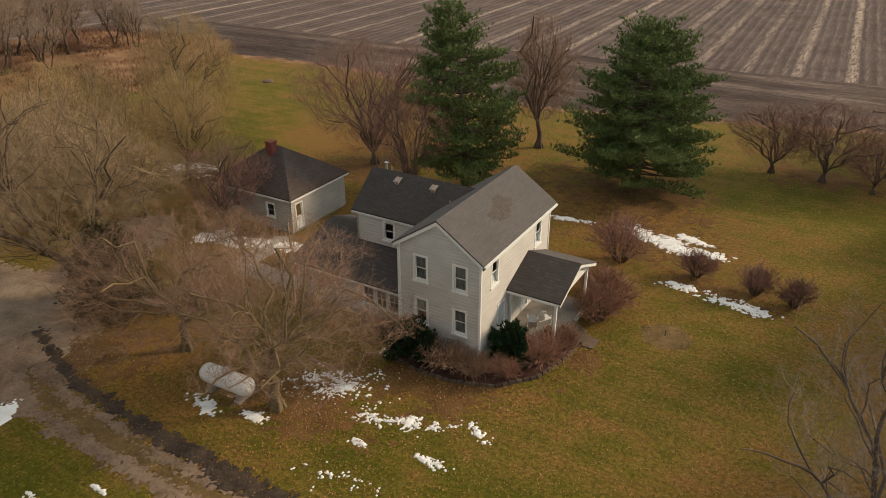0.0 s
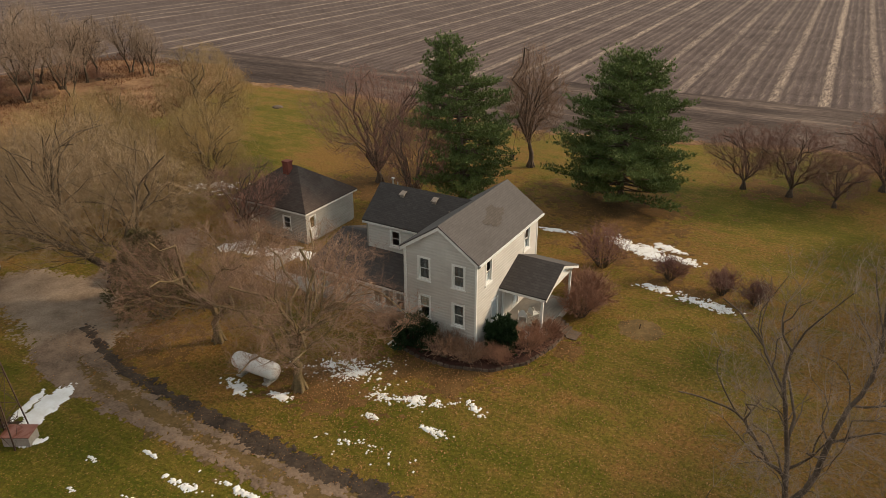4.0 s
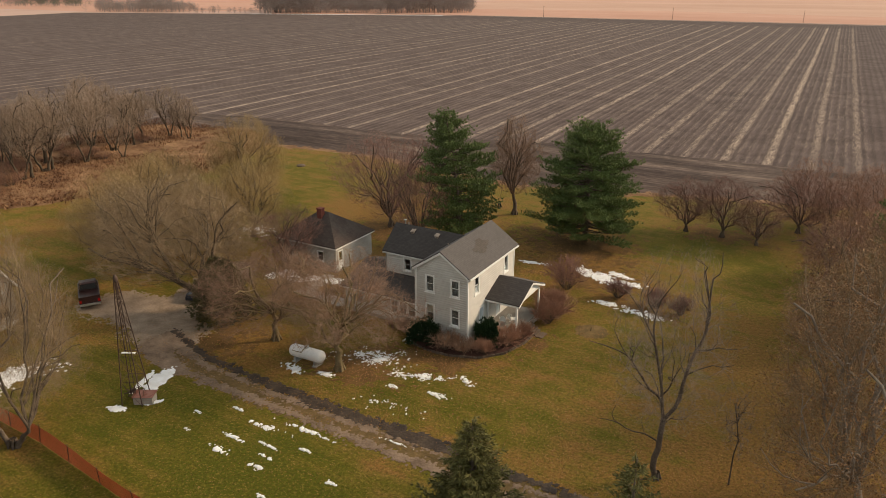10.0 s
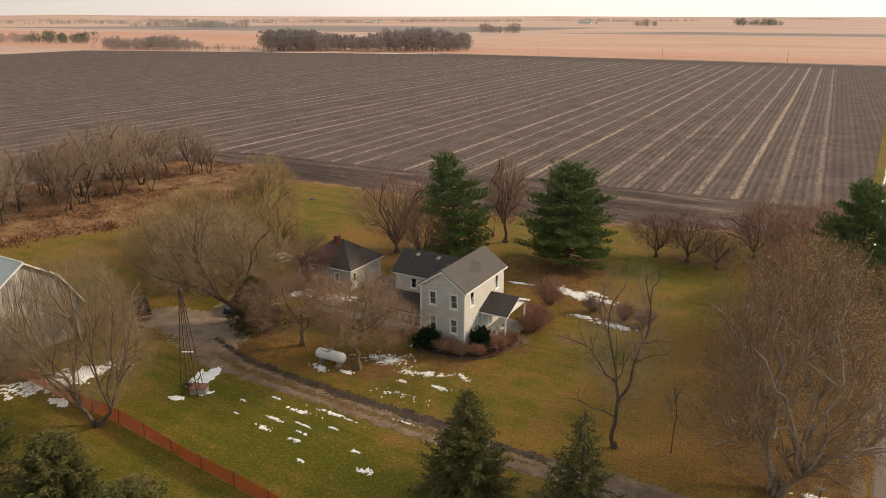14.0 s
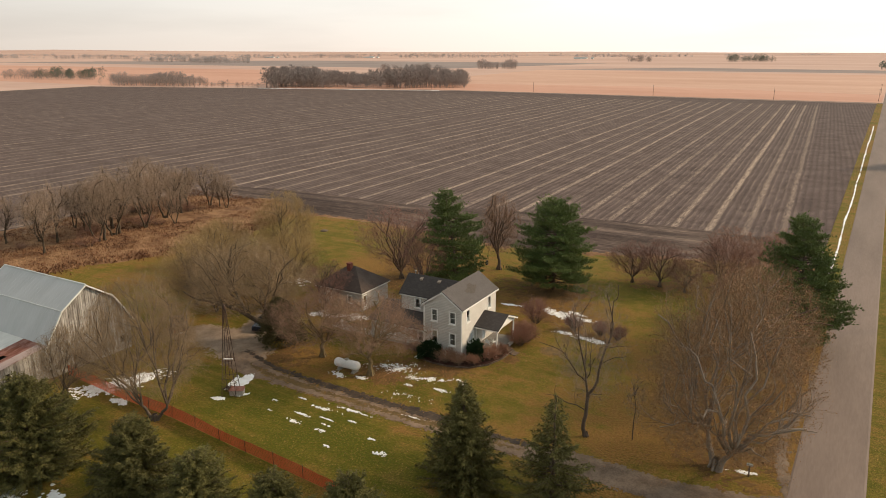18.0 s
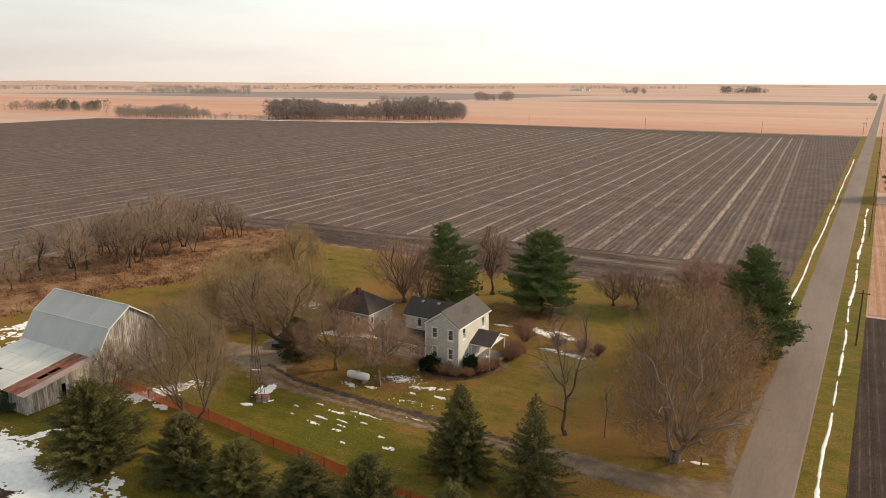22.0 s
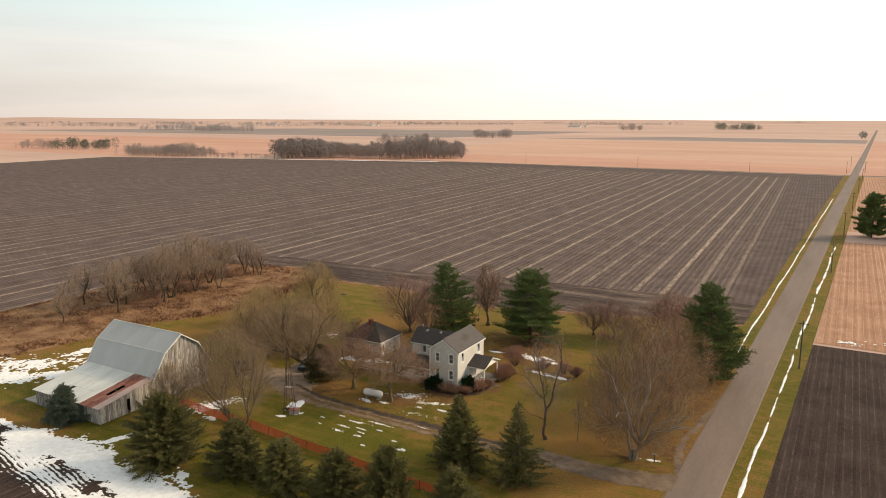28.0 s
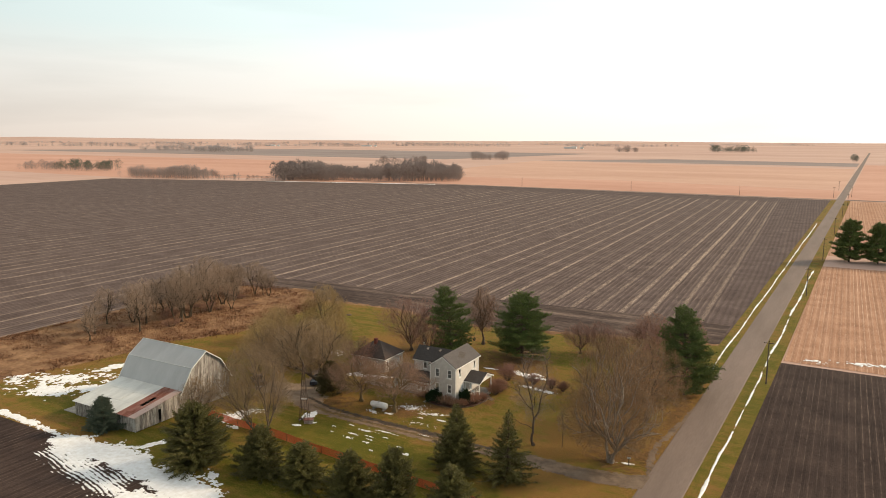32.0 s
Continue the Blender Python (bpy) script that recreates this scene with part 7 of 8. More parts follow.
    place_copy(p, 13.8, 16.0, 220, 0.95)
    shrub("lilac_bush", 62, 2.9, 2.3, (2.4, 16.6, 0), "big leafless lilac with brown seed heads", M["twig_plum"], 60, 9, leaves=700, lmat=M["leaf_brown"])
    c = shrub("bed_shrub", 63, 1.7, 1.4, (-1.9, -0.6, 0), "leafless tan shrub in the bed", M["twig_rose"], 56, 8, "shrubs in the front bed")
    place_copy(c, -6.6, 0.4, 320, 0.7)
    place_copy(c, -0.3, -0.5, 60, 0.8)
    c = shrub("bed_shrub", 64, 1.6, 1.4, (2.3, 2.3, 0), "dense leafless rust-brown shrub in the bed", M["twig_rust"], 64, 10, "shrubs in the front bed")
    place_copy(c, 1.3, 0.2, 140, 0.75)
    place_copy(c, 2.9, 4.1, 40, 0.85)
    place_copy(c, 3.7, 8.4, 200, 1.15, "dense leafless rust-brown shrub beside the porch")
    place_copy(c, 3.9, 10.3, 280, 1.2, "dense leafless rust-brown shrub beside the porch")
    place_copy(c, 2.4, 11.6, 20, 1.0, "dense leafless rust-brown shrub beside the porch")
    evergreen_bush(71, 2.3, 1.4, (-4.1, -0.55, 0), "dense dark green yew bush against the house wall", M["needle_yew"])
    evergreen_bush(72, 2.6, 0.95, (0.95, 1.6, 0), "upright dark green yew at the house corner", M["needle_yew"])
    evergreen_bush(73, 1.3, 0.7, (-7.6, 19.0, 0), "small round evergreen behind the house", M["needle_yew"])


trees()


# ---- garden bed ----
def garden_bed():
    EDGE = [(-5.6, -0.6), (-4.6, -1.25), (-3.2, -1.6), (-1.1, -1.55), (1.2, -0.75), (2.8, 1.1), (3.5, 3.6), (3.6, 5.3)]
    b = Bag()
    pts = [(x, y, 0.10) for x, y in EDGE] + [(2.7, 5.3, 0.12), (2.7, 3.6, 0.12), (-0.2, 3.6, 0.14), (-0.2, 0.25, 0.14), (-5.35, 0.25, 0.12)]
    b.slab(pts, 0.14)
    bed = single("garden_bed", b, M["mulch"], (-1, 0, 0), "curved mulched bed along the house front", "garden bed")
    stones = thing("bed_edging", (-1, -1, 0), "curved edging of pale stone blocks round the bed", "edging")
    rg = random.Random(9)
    meshes = []
    for k in range(4):
        q = Bag()
        w, d, h = rg.uniform(0.30, 0.40), rg.uniform(0.16, 0.2), rg.uniform(0.16, 0.2)
        q.add([(x * w / 2 * (1 - 0.12 * (z > 0)), y * d / 2 * (1 - 0.15 * (z > 0)), z) for z in (0, h) for y in (-1, 1) for x in (-1, 1)], [(0, 2, 3, 1), (4, 5, 7, 6), (0, 1, 5, 4), (2, 6, 7, 3), (0, 4, 6, 2), (1, 3, 7, 5)])
        meshes.append(mesh_of("stone", q, M["stone"]))
    for (ax, ay), (bx, by) in zip(EDGE[:-1], EDGE[1:]):
        l = math.hypot(bx - ax, by - ay)
        n = max(1, int(l / 0.38))
        for k in range(n):
            t = (k + 0.5) / n
            st = new("stone", meshes[rg.randrange(4)])
            st.parent = stones
            st.matrix_basis = pose(ax + (bx - ax) * t + 1, ay + (by - ay) * t + 1, 0.0, rg.uniform(-3, 3), rg.uniform(-3, 3), math.degrees(math.atan2(by - ay, bx - ax)) + rg.uniform(-5, 5))


garden_bed()


# ---- yard things ----
def gas_tank():
    t = thing("gas_tank", (-10.6, -8.15, 0), "white horizontal propane tank on concrete blocks", "tank", turn=2)
    r, h = 0.52, 1.72
    prof = [(0.0, -h)] + [(r * math.sin(a), -h + 0.45 * (1 - math.cos(a))) for a in [math.pi / 2 * k / 6 for k in range(1, 7)]]
    prof += [(r, 0.0)] + [(r * math.sin(a), h - 0.45 * (1 - math.cos(a))) for a in [math.pi / 2 * (6 - k) / 6 for k in range(0, 6)]] + [(0.0, h)]
    b = Bag()
    b.lathe(prof, 22, (0, 0, 0.86), 'x')
    part("shell", b, M["tank"], t, world=False, smooth=True)
    b = Bag()
    b.lathe([(0.0, 1.58), (0.16, 1.56), (0.20, 1.50), (0.20, 1.34)], 14)
    part("valve_hood", b, M["steel"], t, "grey domed valve cover", world=False, smooth=True)
    for x in (-1.0, 1.0):
        b = Bag()
        b.box(x - 0.10, -0.42, 0.12, x + 0.10, 0.42, 0.44)
        part("saddle", b, M["steel"], t, world=False)
        b = Bag()
        b.box(x - 0.2, -0.5, 0, x + 0.2, 0.5, 0.12)
        part("block", b, M["concrete"], t, world=False)


gas_tank()


def windmill_tower():
    t = thing("windmill_tower", (-17.9, -19.0, 0), "rusty four-legged lattice windmill tower without its wheel", "tower", turn=28)
    w, H = 0.68, 10.0
    lv = [0.0, 2.0, 4.0, 5.8, 7.4, 8.8, 9.7]
    half = lambda z: w * (1 - z / H) + 0.08
    cs = [(-1, -1), (1, -1), (1, 1), (-1, 1)]
    for sx, sy in cs:
        b = Bag()
        b.bar((sx * half(-0.1), sy * half(-0.1), -0.1), (sx * half(H - 0.2), sy * half(H - 0.2), H - 0.2), 0.055)
        part("leg", b, M["steel_dark"], t, world=False)
    for z in lv[1:]:
        b = Bag()
        for (ax, ay), (bx, by) in zip(cs, cs[1:] + cs[:1]):
            b.bar((ax * half(z), ay * half(z), z), (bx * half(z), by * half(z), z), 0.028)
        part("girt", b, M["steel_dark"], t, world=False)
    for z0, z1 in zip(lv[:-1], lv[1:]):
        for (ax, ay), (bx, by) in zip(cs, cs[1:] + cs[:1]):
            for (px_, py_), (qx, qy) in (((ax, ay), (bx, by)), ((bx, by), (ax, ay))):
                b = Bag()
                b.rod((px_ * half(z0), py_ * half(z0), z0), (qx * half(z1), qy * half(z1), z1), 0.011, 4)
                part("brace", b, M["steel_dark"], t, world=False)
    b = Bag()
    b.lathe([(0.0, 9.6), (0.08, 9.6), (0.15, 9.8), (0.16, 9.95), (0.1, 10.15), (0.0, 10.25)], 12)
    part("head", b, M["steel_dark"], t, "rounded dark gear case on top", world=False, smooth=True)
    b = Bag()
    b.rod((0, 0, 0.5), (0, 0, 9.7), 0.025, 6)
    part("pump_rod", b, M["steel_dark"], t, world=False)
    b = Bag()
    b.box(-0.5, -0.1, 4.05, 0.5, 0.1, 4.1)
    part("platform_board", b, M["trim"], t, world=False)


windmill_tower()


def pump_box():
    p = thing("well_house", (-17.3, -18.7, 0), "low pale concrete well box with a rusty sheet lid", "well box", turn=30)
    b = Bag()
    b.box(-0.7, -0.45, 0, 0.7, 0.45, 0.6)
    part("box", b, M["concrete"], p, world=False)
    b = Bag()
    b.slab([(-0.78, -0.52, 0.65), (0.78, -0.52, 0.65), (0.78, 0.52, 0.70), (-0.78, 0.52, 0.70)], 0.05)
    part("lid", b, M["metal_rust"], p, "rusty sheet lid", world=False)
    q = thing("scrap_iron", (-18.9, -18.6, 0), "dark bundle of scrap iron beside the well box", "scrap")
    b = Bag()
    rg = random.Random(3)
    for k in range(14):
        a = rg.uniform(0, 3.14)
        x, y, z = rg.uniform(-0.4, 0.4), rg.uniform(-0.4, 0.4), rg.uniform(0.05, 0.4)
        b.rod((x - 0.5 * math.cos(a), y - 0.5 * math.sin(a), z), (x + 0.5 * math.cos(a), y + 0.5 * math.sin(a), z + rg.uniform(-0.1, 0.2)), 0.03, 5)
    part("rods", b, M["steel_dark"], q, world=False)


pump_box()


def snow_fence():
    line = [(-37.4, -24.7), (-27.2, -25.5), (-19.2, -25.7), (-10.9, -26.5), (2, -27.7), (12, -28.6), (24, -29.8)]
    f = thing("snow_fence", (-5, -26.5, 0), "orange plastic mesh snow fence on thin posts", "fence")
    pts, posts = [], []
    for (ax, ay), (bx, by) in zip(line[:-1], line[1:]):
        n = max(1, round(math.hypot(bx - ax, by - ay) / 0.9))
        pts += [(ax + (bx - ax) * k / n, ay + (by - ay) * k / n) for k in range(n)]
    pts.append(line[-1])
    rg = random.Random(2)
    sag = [rg.uniform(-0.05, 0.05) for _ in pts]
    lean = [0.07 * math.sin(k * 0.37) + 0.08 * math.sin(k * 0.11) for k in range(len(pts))]
    rows = 9
    b = Bag()
    for r in range(rows):
        z0, z1 = 0.04 + r * 0.135, 0.04 + r * 0.135 + 0.105
        for k in range(len(pts) - 1):
            (ax, ay), (bx, by) = pts[k], pts[k + 1]
            b.add([(ax, ay + lean[k] * z0, z0 + sag[k] * z0), (bx, by + lean[k + 1] * z0, z0 + sag[k + 1] * z0), (bx, by + lean[k + 1] * z1, z1 + sag[k + 1] * z1), (ax, ay + lean[k] * z1, z1 + sag[k] * z1)], [(0, 1, 2, 3)])
    for k in range(len(pts) - 1):
        (ax, ay), (bx, by) = pts[k], pts[k + 1]
        for j in range(5):
            t = j / 5
            x, y, le = ax + (bx - ax) * t, ay + (by - ay) * t, lean[k] + (lean[k + 1] - lean[k]) * t
            b.add([(x, y + 0.003, 0.04), (x + 0.05, y + 0.003, 0.04), (x + 0.05, y + 0.003 + le * 1.2, 1.24), (x, y + 0.003 + le * 1.2, 1.24)], [(0, 1, 2, 3)])
    part("mesh_panel", b, M["fence_orange"], f)
    for k in range(0, len(pts), 4):
        q = Bag()
        x, y = pts[k]
        q.rod((x, y - 0.03, -0.1), (x + 0.02, y - 0.03 + lean[k] * 1.4, 1.45), 0.025, 6)
        part("post", q, M["steel_dark"], f)


snow_fence()


def utility_pole(x, y, h=8.6):
    p = thing("utility_pole", (x, y, 0), "dark weathered wooden utility pole", "pole", "poles along the road")
    b = Bag()
    b.tube([(0, 0, -0.2), (0, 0, h)], [0.14, 0.09], 8)
    part("pole", b, M["wood_dark"], p, world=False)
    b = Bag()
    b.box(-0.9, -0.05, h - 0.6, 0.9, 0.05, h - 0.48)
    part("crossarm", b, M["wood_dark"], p, world=False)
    for s in (-0.8, 0.8, 0.0):
        b = Bag()
        b.lathe([(0.0, h - 0.3), (0.04, h - 0.32), (0.05, h - 0.44), (0.03, h - 0.48)], 8, (s, 0, 0.0))
        part("insulator", b, M["steel"], p, world=False)
    return p


pole = utility_pole(46.0, 39.3)
place_copy(pole, road_x(130) + 6.3, 130, 2)
for _y in (206, 290, 380, 470, 560):
    place_copy(pole, road_x(_y) + 6.3, _y, 2)
for _x in (-20, -110, -215, -320):
    place_copy(pole, _x, 532 - 0.0064 * _x, 90)
for _y in (548, 640):
    place_copy(pole, road_x(_y) - 6, _y, 2)


def mailbox():
    m = thing("mailbox", (32.4, -8.1, 0), "grey metal mailbox on a wooden post", "mailbox", turn=0)
    b = Bag()
    b.box(-0.06, -0.06, -0.1, 0.06, 0.06, 1.05)
    part("post", b, M["wood_dark"], m, world=False)
    b = Bag()
    prof = [(-0.09, 1.05), (0.09, 1.05), (0.09, 1.17), (0.06, 1.24), (0.0, 1.27), (-0.06, 1.24), (-0.09, 1.17)]
    b.add([(x, y, z) for x in (-0.25, 0.25) for y, z in prof], [tuple(range(7)), tuple(range(13, 6, -1))] + [(k, (k + 1) % 7, (k + 1) % 7 + 7, k + 7) for k in range(7)])
    part("box", b, M["steel"], m, world=False)


mailbox()


def wheel(parent, x, y, r=0.33, w=0.22):
    b = Bag()
    b.lathe([(r * 0.6, -w / 2), (r, -w / 2 + 0.03), (r, w / 2 - 0.03), (r * 0.6, w / 2)], 18, (x, y, r), 'y')
    t = part("wheel", b, M["rubber"], parent, world=False, smooth=True)
    b = Bag()
    b.lathe([(0.0, -w / 2 + 0.03), (r * 0.6, -w / 2 + 0.01), (r * 0.6, w / 2 - 0.01), (0.0, w / 2 - 0.03)], 14, (x, y, r), 'y')
    part("rim", b, M["steel"], t, world=False)


def car(x, y, turn):
    c = thing("parked_car", (x, y, 0), "dark blue saloon car parked on the gravel", "car", turn=turn)
    L, W = 2.3, 0.88
    side = [(-L, 0.35), (-L, 0.82), (-1.55, 0.95), (-0.95, 1.36), (0.35, 1.40), (1.1, 0.95), (2.1, 0.82), (L, 0.6), (L, 0.35)]
    b = Bag()
    n = len(side)
    b.add([(px, s * W * (0.84 if pz > 1.1 else 1.0), pz) for s in (-1, 1) for px, pz in side], [tuple(range(n)), tuple(range(2 * n - 1, n - 1, -1))] + [(k, k + n, (k + 1) % n + n, (k + 1) % n) for k in range(n)])
    part("body", b, M["car_paint"], c, world=False)
    b = Bag()
    for s in (-1, 1):
        b.add([(-1.35, s * 0.87, 0.98), (-0.9, s * 0.78, 1.30), (0.3, s * 0.78, 1.33), (0.85, s * 0.87, 0.99)], [(0, 1, 2, 3)])
    b.add([(-1.58, -0.68, 0.98), (-1.58, 0.68, 0.98), (-1.02, 0.64, 1.34), (-1.02, -0.64, 1.34)], [(0, 1, 2, 3)])
    b.add([(1.12, -0.7, 0.97), (1.12, 0.7, 0.97), (0.42, 0.66, 1.39), (0.42, -0.66, 1.39)], [(0, 1, 2, 3)])
    part("windows", b, M["rubber"], c, "dark glass", world=False)
    for sx in (-1.4, 1.4):
        for sy in (-0.8, 0.8):
            wheel(c, sx, sy)
    for s in (-1, 1):
        b = Bag()
        b.box(-2.33, s * 0.62 - 0.18, 0.66, -2.27, s * 0.62 + 0.18, 0.80)
        part("tail_light", b, M["lamp_red"], c, world=False)
    b = Bag()
    b.box(-2.34, -0.24, 0.5, -2.28, 0.24, 0.62)
    part("number_plate", b, M["trim"], c, world=False)
    b = Bag()
    b.box(-2.40, -0.85, 0.32, -2.26, 0.85, 0.48)
    b.box(2.26, -0.85, 0.32, 2.38, 0.85, 0.48)
    part("bumper", b, M["car_paint"], c, world=False)


car(-28.4, -2.6, -70)


def pickup_truck(x, y, turn):
    c = thing("pickup_truck", (x, y, 0), "dark maroon pickup truck with a chrome bumper parked on the gravel", "truck", turn=turn)
    b = Bag()
    side = [(-2.55, 0.5), (-2.55, 1.05), (0.0, 1.08), (0.0, 1.08), (1.35, 1.08), (2.45, 1.0), (2.6, 0.75), (2.6, 0.45)]
    n = len(side)
    b.add([(px, q * 0.93, pz) for q in (-1, 1) for px, pz in side], [tuple(range(n)), tuple(range(2 * n - 1, n - 1, -1))] + [(k, k + n, (k + 1) % n + n, (k + 1) % n) for k in range(n)])
    part("body", b, M["maroon"], c, world=False)
    b = Bag()
    for y0, y1, x0, x1 in ((-0.93, -0.85, -2.5, -0.2), (0.85, 0.93, -2.5, -0.2), (-0.85, 0.85, -2.55, -2.47)):
        b.box(x0, y0, 1.05, x1, y1, 1.32)
    part("bed_rail", b, M["maroon"], c, world=False)
    b = Bag()
    cab = [(-0.2, 1.08), (-0.1, 1.72), (0.1, 1.82), (0.85, 1.80), (1.45, 1.08)]
    n = len(cab)
    b.add([(px, q * (0.88 if pz < 1.2 else 0.74), pz) for q in (-1, 1) for px, pz in cab], [tuple(range(n)), tuple(range(2 * n - 1, n - 1, -1))] + [(k, k + n, (k + 1) % n + n, (k + 1) % n) for k in range(n)])
    part("cab", b, M["maroon"], c, world=False)
    b = Bag()
    b.add([(-0.215, -0.74, 1.2), (-0.215, 0.74, 1.2), (-0.135, 0.66, 1.66), (-0.135, -0.66, 1.66)], [(0, 1, 2, 3)])
    b.add([(1.40, -0.78, 1.16), (1.40, 0.78, 1.16), (0.92, 0.70, 1.75), (0.92, -0.70, 1.75)], [(0, 1, 2, 3)])
    for q in (-1, 1):
        b.add([(-0.05, q * 0.87, 1.18), (1.2, q * 0.87, 1.18), (0.8, q * 0.765, 1.72), (0.05, q * 0.765, 1.72)], [(0, 1, 2, 3)])
    part("windows", b, M["rubber"], c, "dark glass", world=False)
    for q in (-1, 1):
        b = Bag()
        b.box(-2.60, q * 0.80 - 0.10, 0.72, -2.54, q * 0.80 + 0.10, 1.0)
        part("tail_light", b, M["lamp_red"], c, world=False)
    b = Bag()
    b.box(-2.75, -0.92, 0.45, -2.56, 0.92, 0.62)
    part("bumper", b, M["steel"], c, "pale chrome rear bumper", world=False)
    for sx in (-1.6, 1.7):
        for sy in (-0.82, 0.82):
            wheel(c, sx, sy, 0.37, 0.24)


pickup_truck(-37.4, -9.1, 147)


def tyre_swing():
    t = thing("tyre_swing", (-14.4, 35.6, 0.7), "black tyre hanging by a rope from the tree", "swing")
    b = Bag()
    ringpts = [(0, 0.33 * math.cos(a), 0.4 + 0.33 * math.sin(a)) for a in [2 * math.pi * k / 18 for k in range(19)]]
    b.tube(ringpts, [0.11] * 19, 8, False)
    part("tyre", b, M["rubber"], t, world=False, smooth=True)
    b = Bag()
    b.rod((0, 0, 0.8), (0.6, 0.2, 5.2), 0.02, 5)
    part("rope", b, M["twig_tan"], t, world=False)


tyre_swing()


def small_yard_things():
    rg = random.Random(15)
    # board leaning out of the bed, stump stake in the lawn, stones on the back lawn, disc on the grass
    b = Bag()
    b.bar((-5.75, -1.35, 0.10), (-5.5, 0.1, 0.22), 0.09)
    b.bar((-5.35, -1.55, 0.10), (-5.2, -0.1, 0.18), 0.07)
    single("downpipe_extension", b, M["trim"], (-5.5, -0.7, 0), "white downpipe ends lying on the ground", "pipe")
    b = Bag()
    b.rod((7.7, 8.6, 0), (7.72, 8.62, 0.45), 0.03, 6)
    single("garden_stake", b, M["wood_dark"], (7.7, 8.6, 0), "short stake standing in a bare circle of soil", "stake")
    cover("bare_circle", (6, 7, 9.5, 10.2), 0.12, lambda x, y: 0.08 * blob(x, y, 7.7, 8.6, 1.4, 1.2) + 0.05 * fbm(x, y, 1.5), M["dirt"], "bare patch of soil round a stake", "soil", kind="stuff", base=0.01)
    b = Bag()
    b.lathe([(0.0, 0.25), (0.5, 0.22), (0.75, 0.1), (0.8, 0.0)], 9, (-55.0, 42.9, 0))
    single("boulder", b, M["stone"], (-55.0, 42.9, 0), "low grey boulder in the back grass", "stone")
    b = Bag()
    b.lathe([(0.0, 0.22), (0.35, 0.2), (0.42, 0.05), (0.42, 0.0)], 12, (-37.5, 7.2, 0))
    single("fire_ring", b, M["clay"], (-37.5, 7.2, 0), "orange-red lid lying on the back lawn", "lid")
    b = Bag()
    for k in range(60):
        x, y = -7.6 + rg.gauss(0, 0.8), 0.9 + rg.gauss(0, 0.35)
        b.tube([(x, y, 0), (x + rg.uniform(-.3, .3), y + rg.uniform(-.3, .3), rg.uniform(0.3, 0.8))], [0.03, 0.01], 4, False)
    single("brush_pile", b, M["twig_plum"], (-7.6, 0.9, 0), "low dark pile of cut brush by the windows", "brush", kind="stuff")


small_yard_things()


# ---- leaves and dead grass ----
def scatter():
    rg = np.random.RandomState(3)
    quads, zs = [], []
    for cx, cy, rx, ry in LEAFY + [(0, 0, 14, 10), (5, 10, 10, 10), (-6, -9, 10, 6)]:
        n = int(220 * math.sqrt(rx * ry))
        quads.append(np.stack([cx + rg.normal(0, rx * 0.62, n), cy + rg.normal(0, ry * 0.62, n)], 1))
    quads.append(np.stack([rg.uniform(-14, 30, 14000), rg.uniform(-13, 27, 14000)], 1))
    P = np.concatenate(quads)
    inside = ((P[:, 0] > -14.2) & (P[:, 0] < 2.8) & (P[:, 1] > 0.2) & (P[:, 1] < 9.3)) | ((P[:, 0] > -28) & (P[:, 0] < -20.3) & (P[:, 1] > 8) & (P[:, 1] < 14.7))
    P = P[~inside]
    b = Bag()
    for x, y in P:
        a, s = rg.uniform(0, 6.28), rg.uniform(0.025, 0.06)
        c, d = math.cos(a) * s, math.sin(a) * s
        z = 0.05
        b.add([(x - c, y - d, z - 0.03), (x - d * 0.7, y + c * 0.7, z + rg.uniform(0, 0.05)), (x + c, y + d, z), (x + d * 0.7, y - c * 0.7, z + rg.uniform(-0.03, 0.03))], [(0, 1, 2, 3)])
    single("fallen_leaves", b, M["leaf_fallen"], (0, 0, 0), "scattered orange-brown fallen leaves", "leaves", kind="stuff")
    g = Bag()
    X, Y = rg.uniform(-111, -62, 34000), rg.uniform(-30, 60, 34000)
    edge = np.interp(Y, [-40, -17, 4, 15, 22, 31, 49, 62], [-84, -78, -75, -68, -66, -66, -71, -80])
    keep = (X < edge + rg.normal(0, 1.2, X.size)) & (fbm(X, Y, 0.08) > -0.12)
    for x, y in zip(X[keep], Y[keep]):
        h = rg.uniform(0.25, 0.8)
        a = rg.uniform(0, 6.28)
        dx, dy = 0.07 * math.cos(a), 0.07 * math.sin(a)
        lx, ly = rg.normal(0, 0.4), rg.normal(0, 0.4)
        g.add([(x - dx, y - dy, 0), (x + dx, y + dy, 0), (x + lx, y + ly, h), (x - dy * 2, y + dx * 2, 0), (x + dy * 2, y - dx * 2, 0), (x - ly, y + lx, h * 0.8)], [(0, 1, 2), (3, 4, 5)])
    single("tall_dead_grass", g, M["reed"], (-88, 15, 0), "clumps of tall rust-coloured dead grass", "grass", kind="stuff")


scatter()


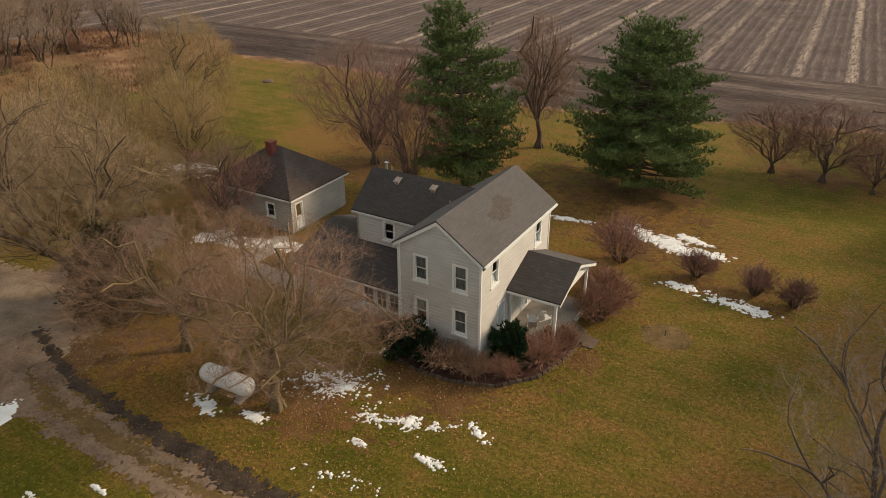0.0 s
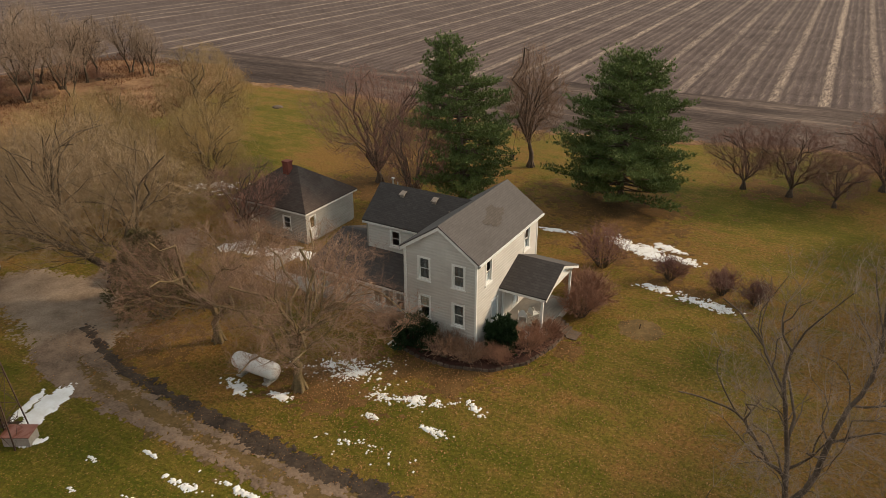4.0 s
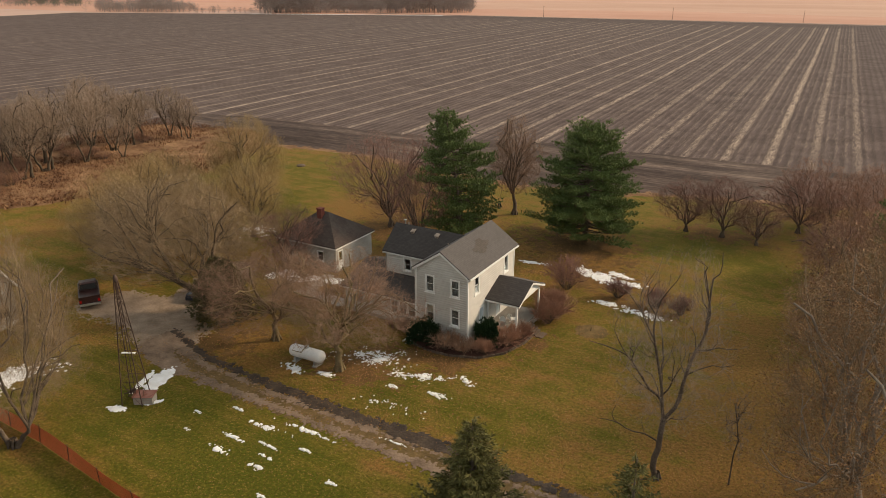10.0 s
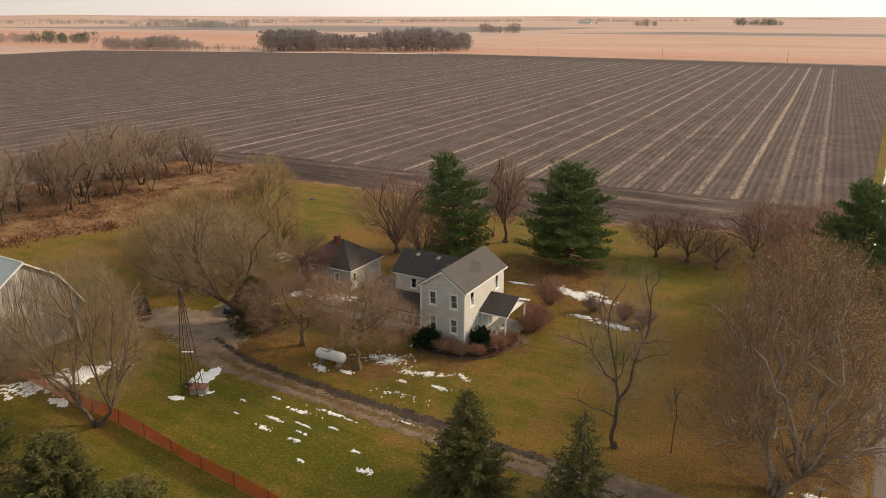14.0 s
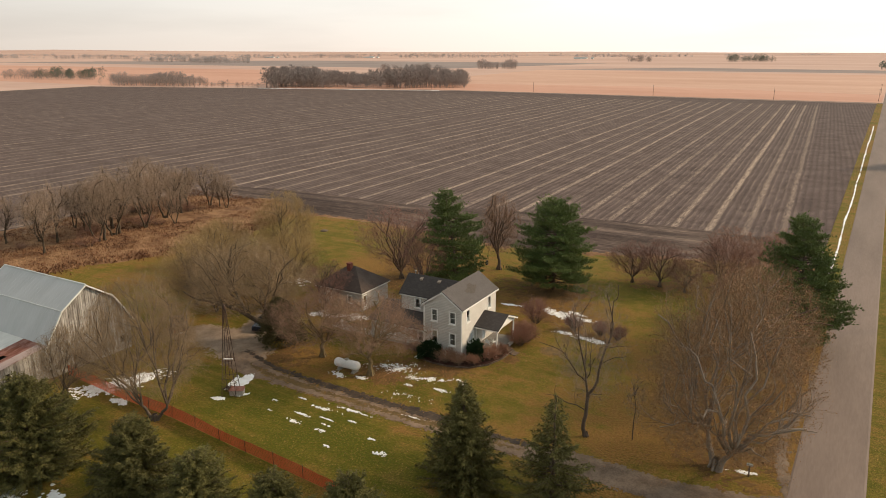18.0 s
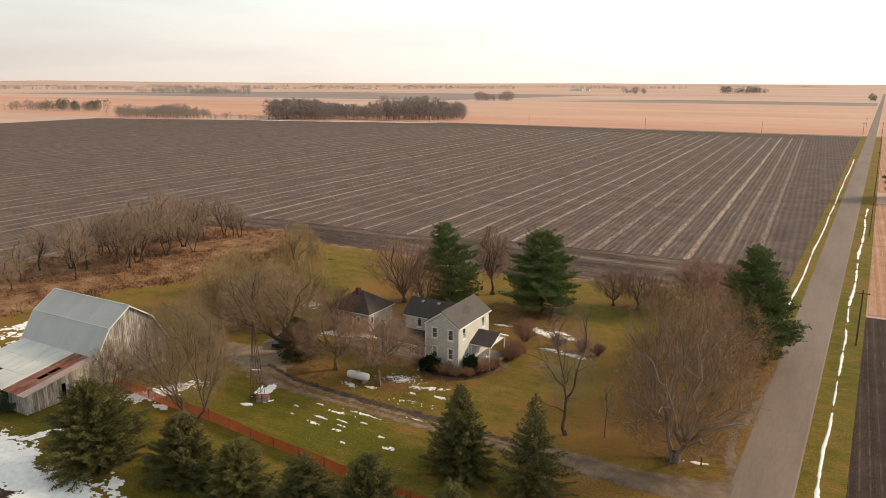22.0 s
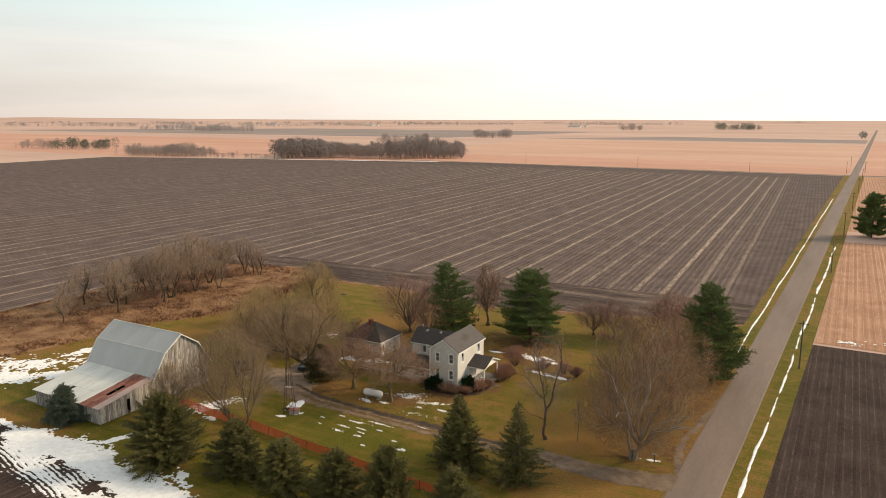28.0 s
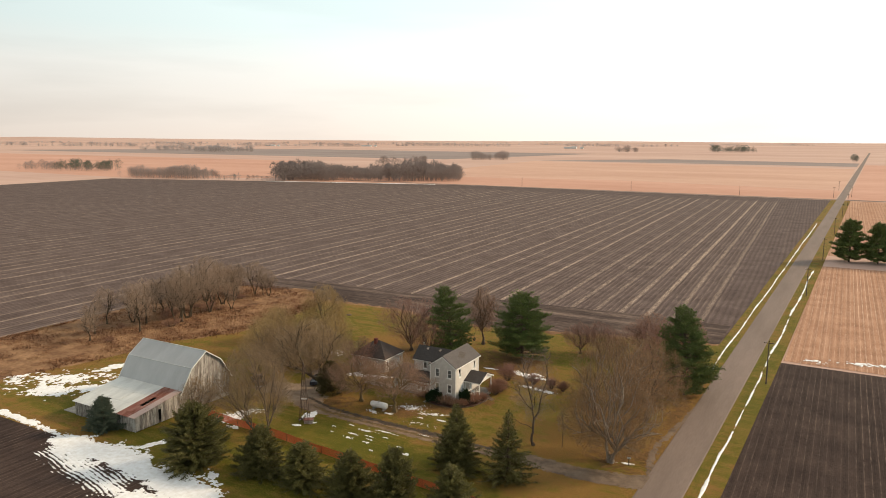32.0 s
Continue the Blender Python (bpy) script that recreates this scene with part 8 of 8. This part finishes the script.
# ---- far woods and farms ----
def wood_block(name, outline, count, h, seed, mat, label, pieces=60):
    """Many far trees: a stem and a cloud of small twig pieces each."""
    rg = random.Random(seed)
    b, tr = Bag(), Bag()
    (ax, ay), (bx, by), depth = outline
    nx, ny = -(by - ay), bx - ax
    l = math.hypot(nx, ny)
    nx, ny = nx / l, ny / l
    for k in range(count):
        t, q = rg.random(), rg.random() * depth
        x, y = ax + (bx - ax) * t + nx * q, ay + (by - ay) * t + ny * q
        H = h * rg.uniform(0.55, 1.12) * (0.9 + 0.15 * math.sin(t * 9 + seed))
        r = H * rg.uniform(0.28, 0.46)
        tr.tube([(x, y, -0.3), (x, y, H * 0.8)], [H * 0.02, H * 0.006], 3, False)
        for j in range(pieces):
            u, a = rg.uniform(-1, 1), rg.uniform(0, 6.28)
            q = math.sqrt(1 - u * u) * rg.uniform(0.3, 1.0)
            p = Vector((x + r * q * math.cos(a), y + r * q * math.sin(a), H * 0.55 + H * 0.42 * u * rg.uniform(0.6, 1.0)))
            d = Vector((math.cos(a) * q + rg.gauss(0, 0.4), math.sin(a) * q + rg.gauss(0, 0.4), 0.5 * u + 0.4 + rg.gauss(0, 0.3))).normalized() * H * 0.12
            s = d.orthogonal().normalized() * H * 0.022
            b.add([p - s, p + s, p + d], [(0, 1, 2)])
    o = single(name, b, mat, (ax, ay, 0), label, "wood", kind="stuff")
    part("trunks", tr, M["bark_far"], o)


# these woods use the haze-lightened colours, paler the further off
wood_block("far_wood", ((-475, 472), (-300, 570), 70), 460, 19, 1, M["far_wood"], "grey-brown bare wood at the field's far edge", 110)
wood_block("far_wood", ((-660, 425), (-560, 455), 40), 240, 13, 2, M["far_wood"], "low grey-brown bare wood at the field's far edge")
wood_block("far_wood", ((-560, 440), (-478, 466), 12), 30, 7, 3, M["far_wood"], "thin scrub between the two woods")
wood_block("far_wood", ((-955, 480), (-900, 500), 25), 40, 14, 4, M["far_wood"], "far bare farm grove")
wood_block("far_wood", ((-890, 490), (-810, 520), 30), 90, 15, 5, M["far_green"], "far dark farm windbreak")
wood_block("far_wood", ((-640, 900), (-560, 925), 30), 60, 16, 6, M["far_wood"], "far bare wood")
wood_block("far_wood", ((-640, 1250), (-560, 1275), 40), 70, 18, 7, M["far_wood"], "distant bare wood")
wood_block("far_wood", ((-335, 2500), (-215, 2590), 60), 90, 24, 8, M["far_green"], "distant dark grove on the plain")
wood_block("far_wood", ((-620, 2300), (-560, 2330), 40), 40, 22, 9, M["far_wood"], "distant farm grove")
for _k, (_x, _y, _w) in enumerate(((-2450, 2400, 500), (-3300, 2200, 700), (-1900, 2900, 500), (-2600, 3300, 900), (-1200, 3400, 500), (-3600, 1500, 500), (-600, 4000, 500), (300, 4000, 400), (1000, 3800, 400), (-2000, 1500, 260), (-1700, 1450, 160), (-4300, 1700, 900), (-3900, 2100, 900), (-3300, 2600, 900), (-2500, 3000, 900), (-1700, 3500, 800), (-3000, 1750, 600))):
    wood_block("far_wood", ((_x, _y), (_x + _w, _y + 0.55 * _w), 60), 130, 20, 20 + _k, M["dist_wood"], "line of distant woods, paled by haze put into the colour")
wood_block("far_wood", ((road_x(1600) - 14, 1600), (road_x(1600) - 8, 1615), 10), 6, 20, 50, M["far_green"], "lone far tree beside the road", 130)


def far_farm(x, y, s=1.0):
    f = thing("far_farm", (x, y, 0), "distant white farm buildings", "building", "farms on the plain")
    for k, (dx, w, d, h) in enumerate(((0, 22, 12, 7), (34, 12, 9, 6), (-30, 30, 10, 5))):
        b = Bag()
        b.box(dx - w / 2, -d / 2, 0, dx + w / 2, d / 2, h * s)
        part("wall", b, M["trim"], f, world=False)
        b = Bag()
        b.slab([(dx - w / 2 - 0.5, -d / 2 - 0.5, h), (dx + w / 2 + 0.5, -d / 2 - 0.5, h), (dx + w / 2 + 0.5, 0, h + 3.5), (dx - w / 2 - 0.5, 0, h + 3.5)], 0.3)
        b.slab([(dx - w / 2 - 0.5, 0, h + 3.5), (dx + w / 2 + 0.5, 0, h + 3.5), (dx + w / 2 + 0.5, d / 2 + 0.5, h), (dx - w / 2 - 0.5, d / 2 + 0.5, h)], 0.3)
        part("roof", b, M["metal_roof"], f, world=False)


far_farm(-2330, 2500)
far_farm(-1950, 2750)
far_farm(-980, 2900)
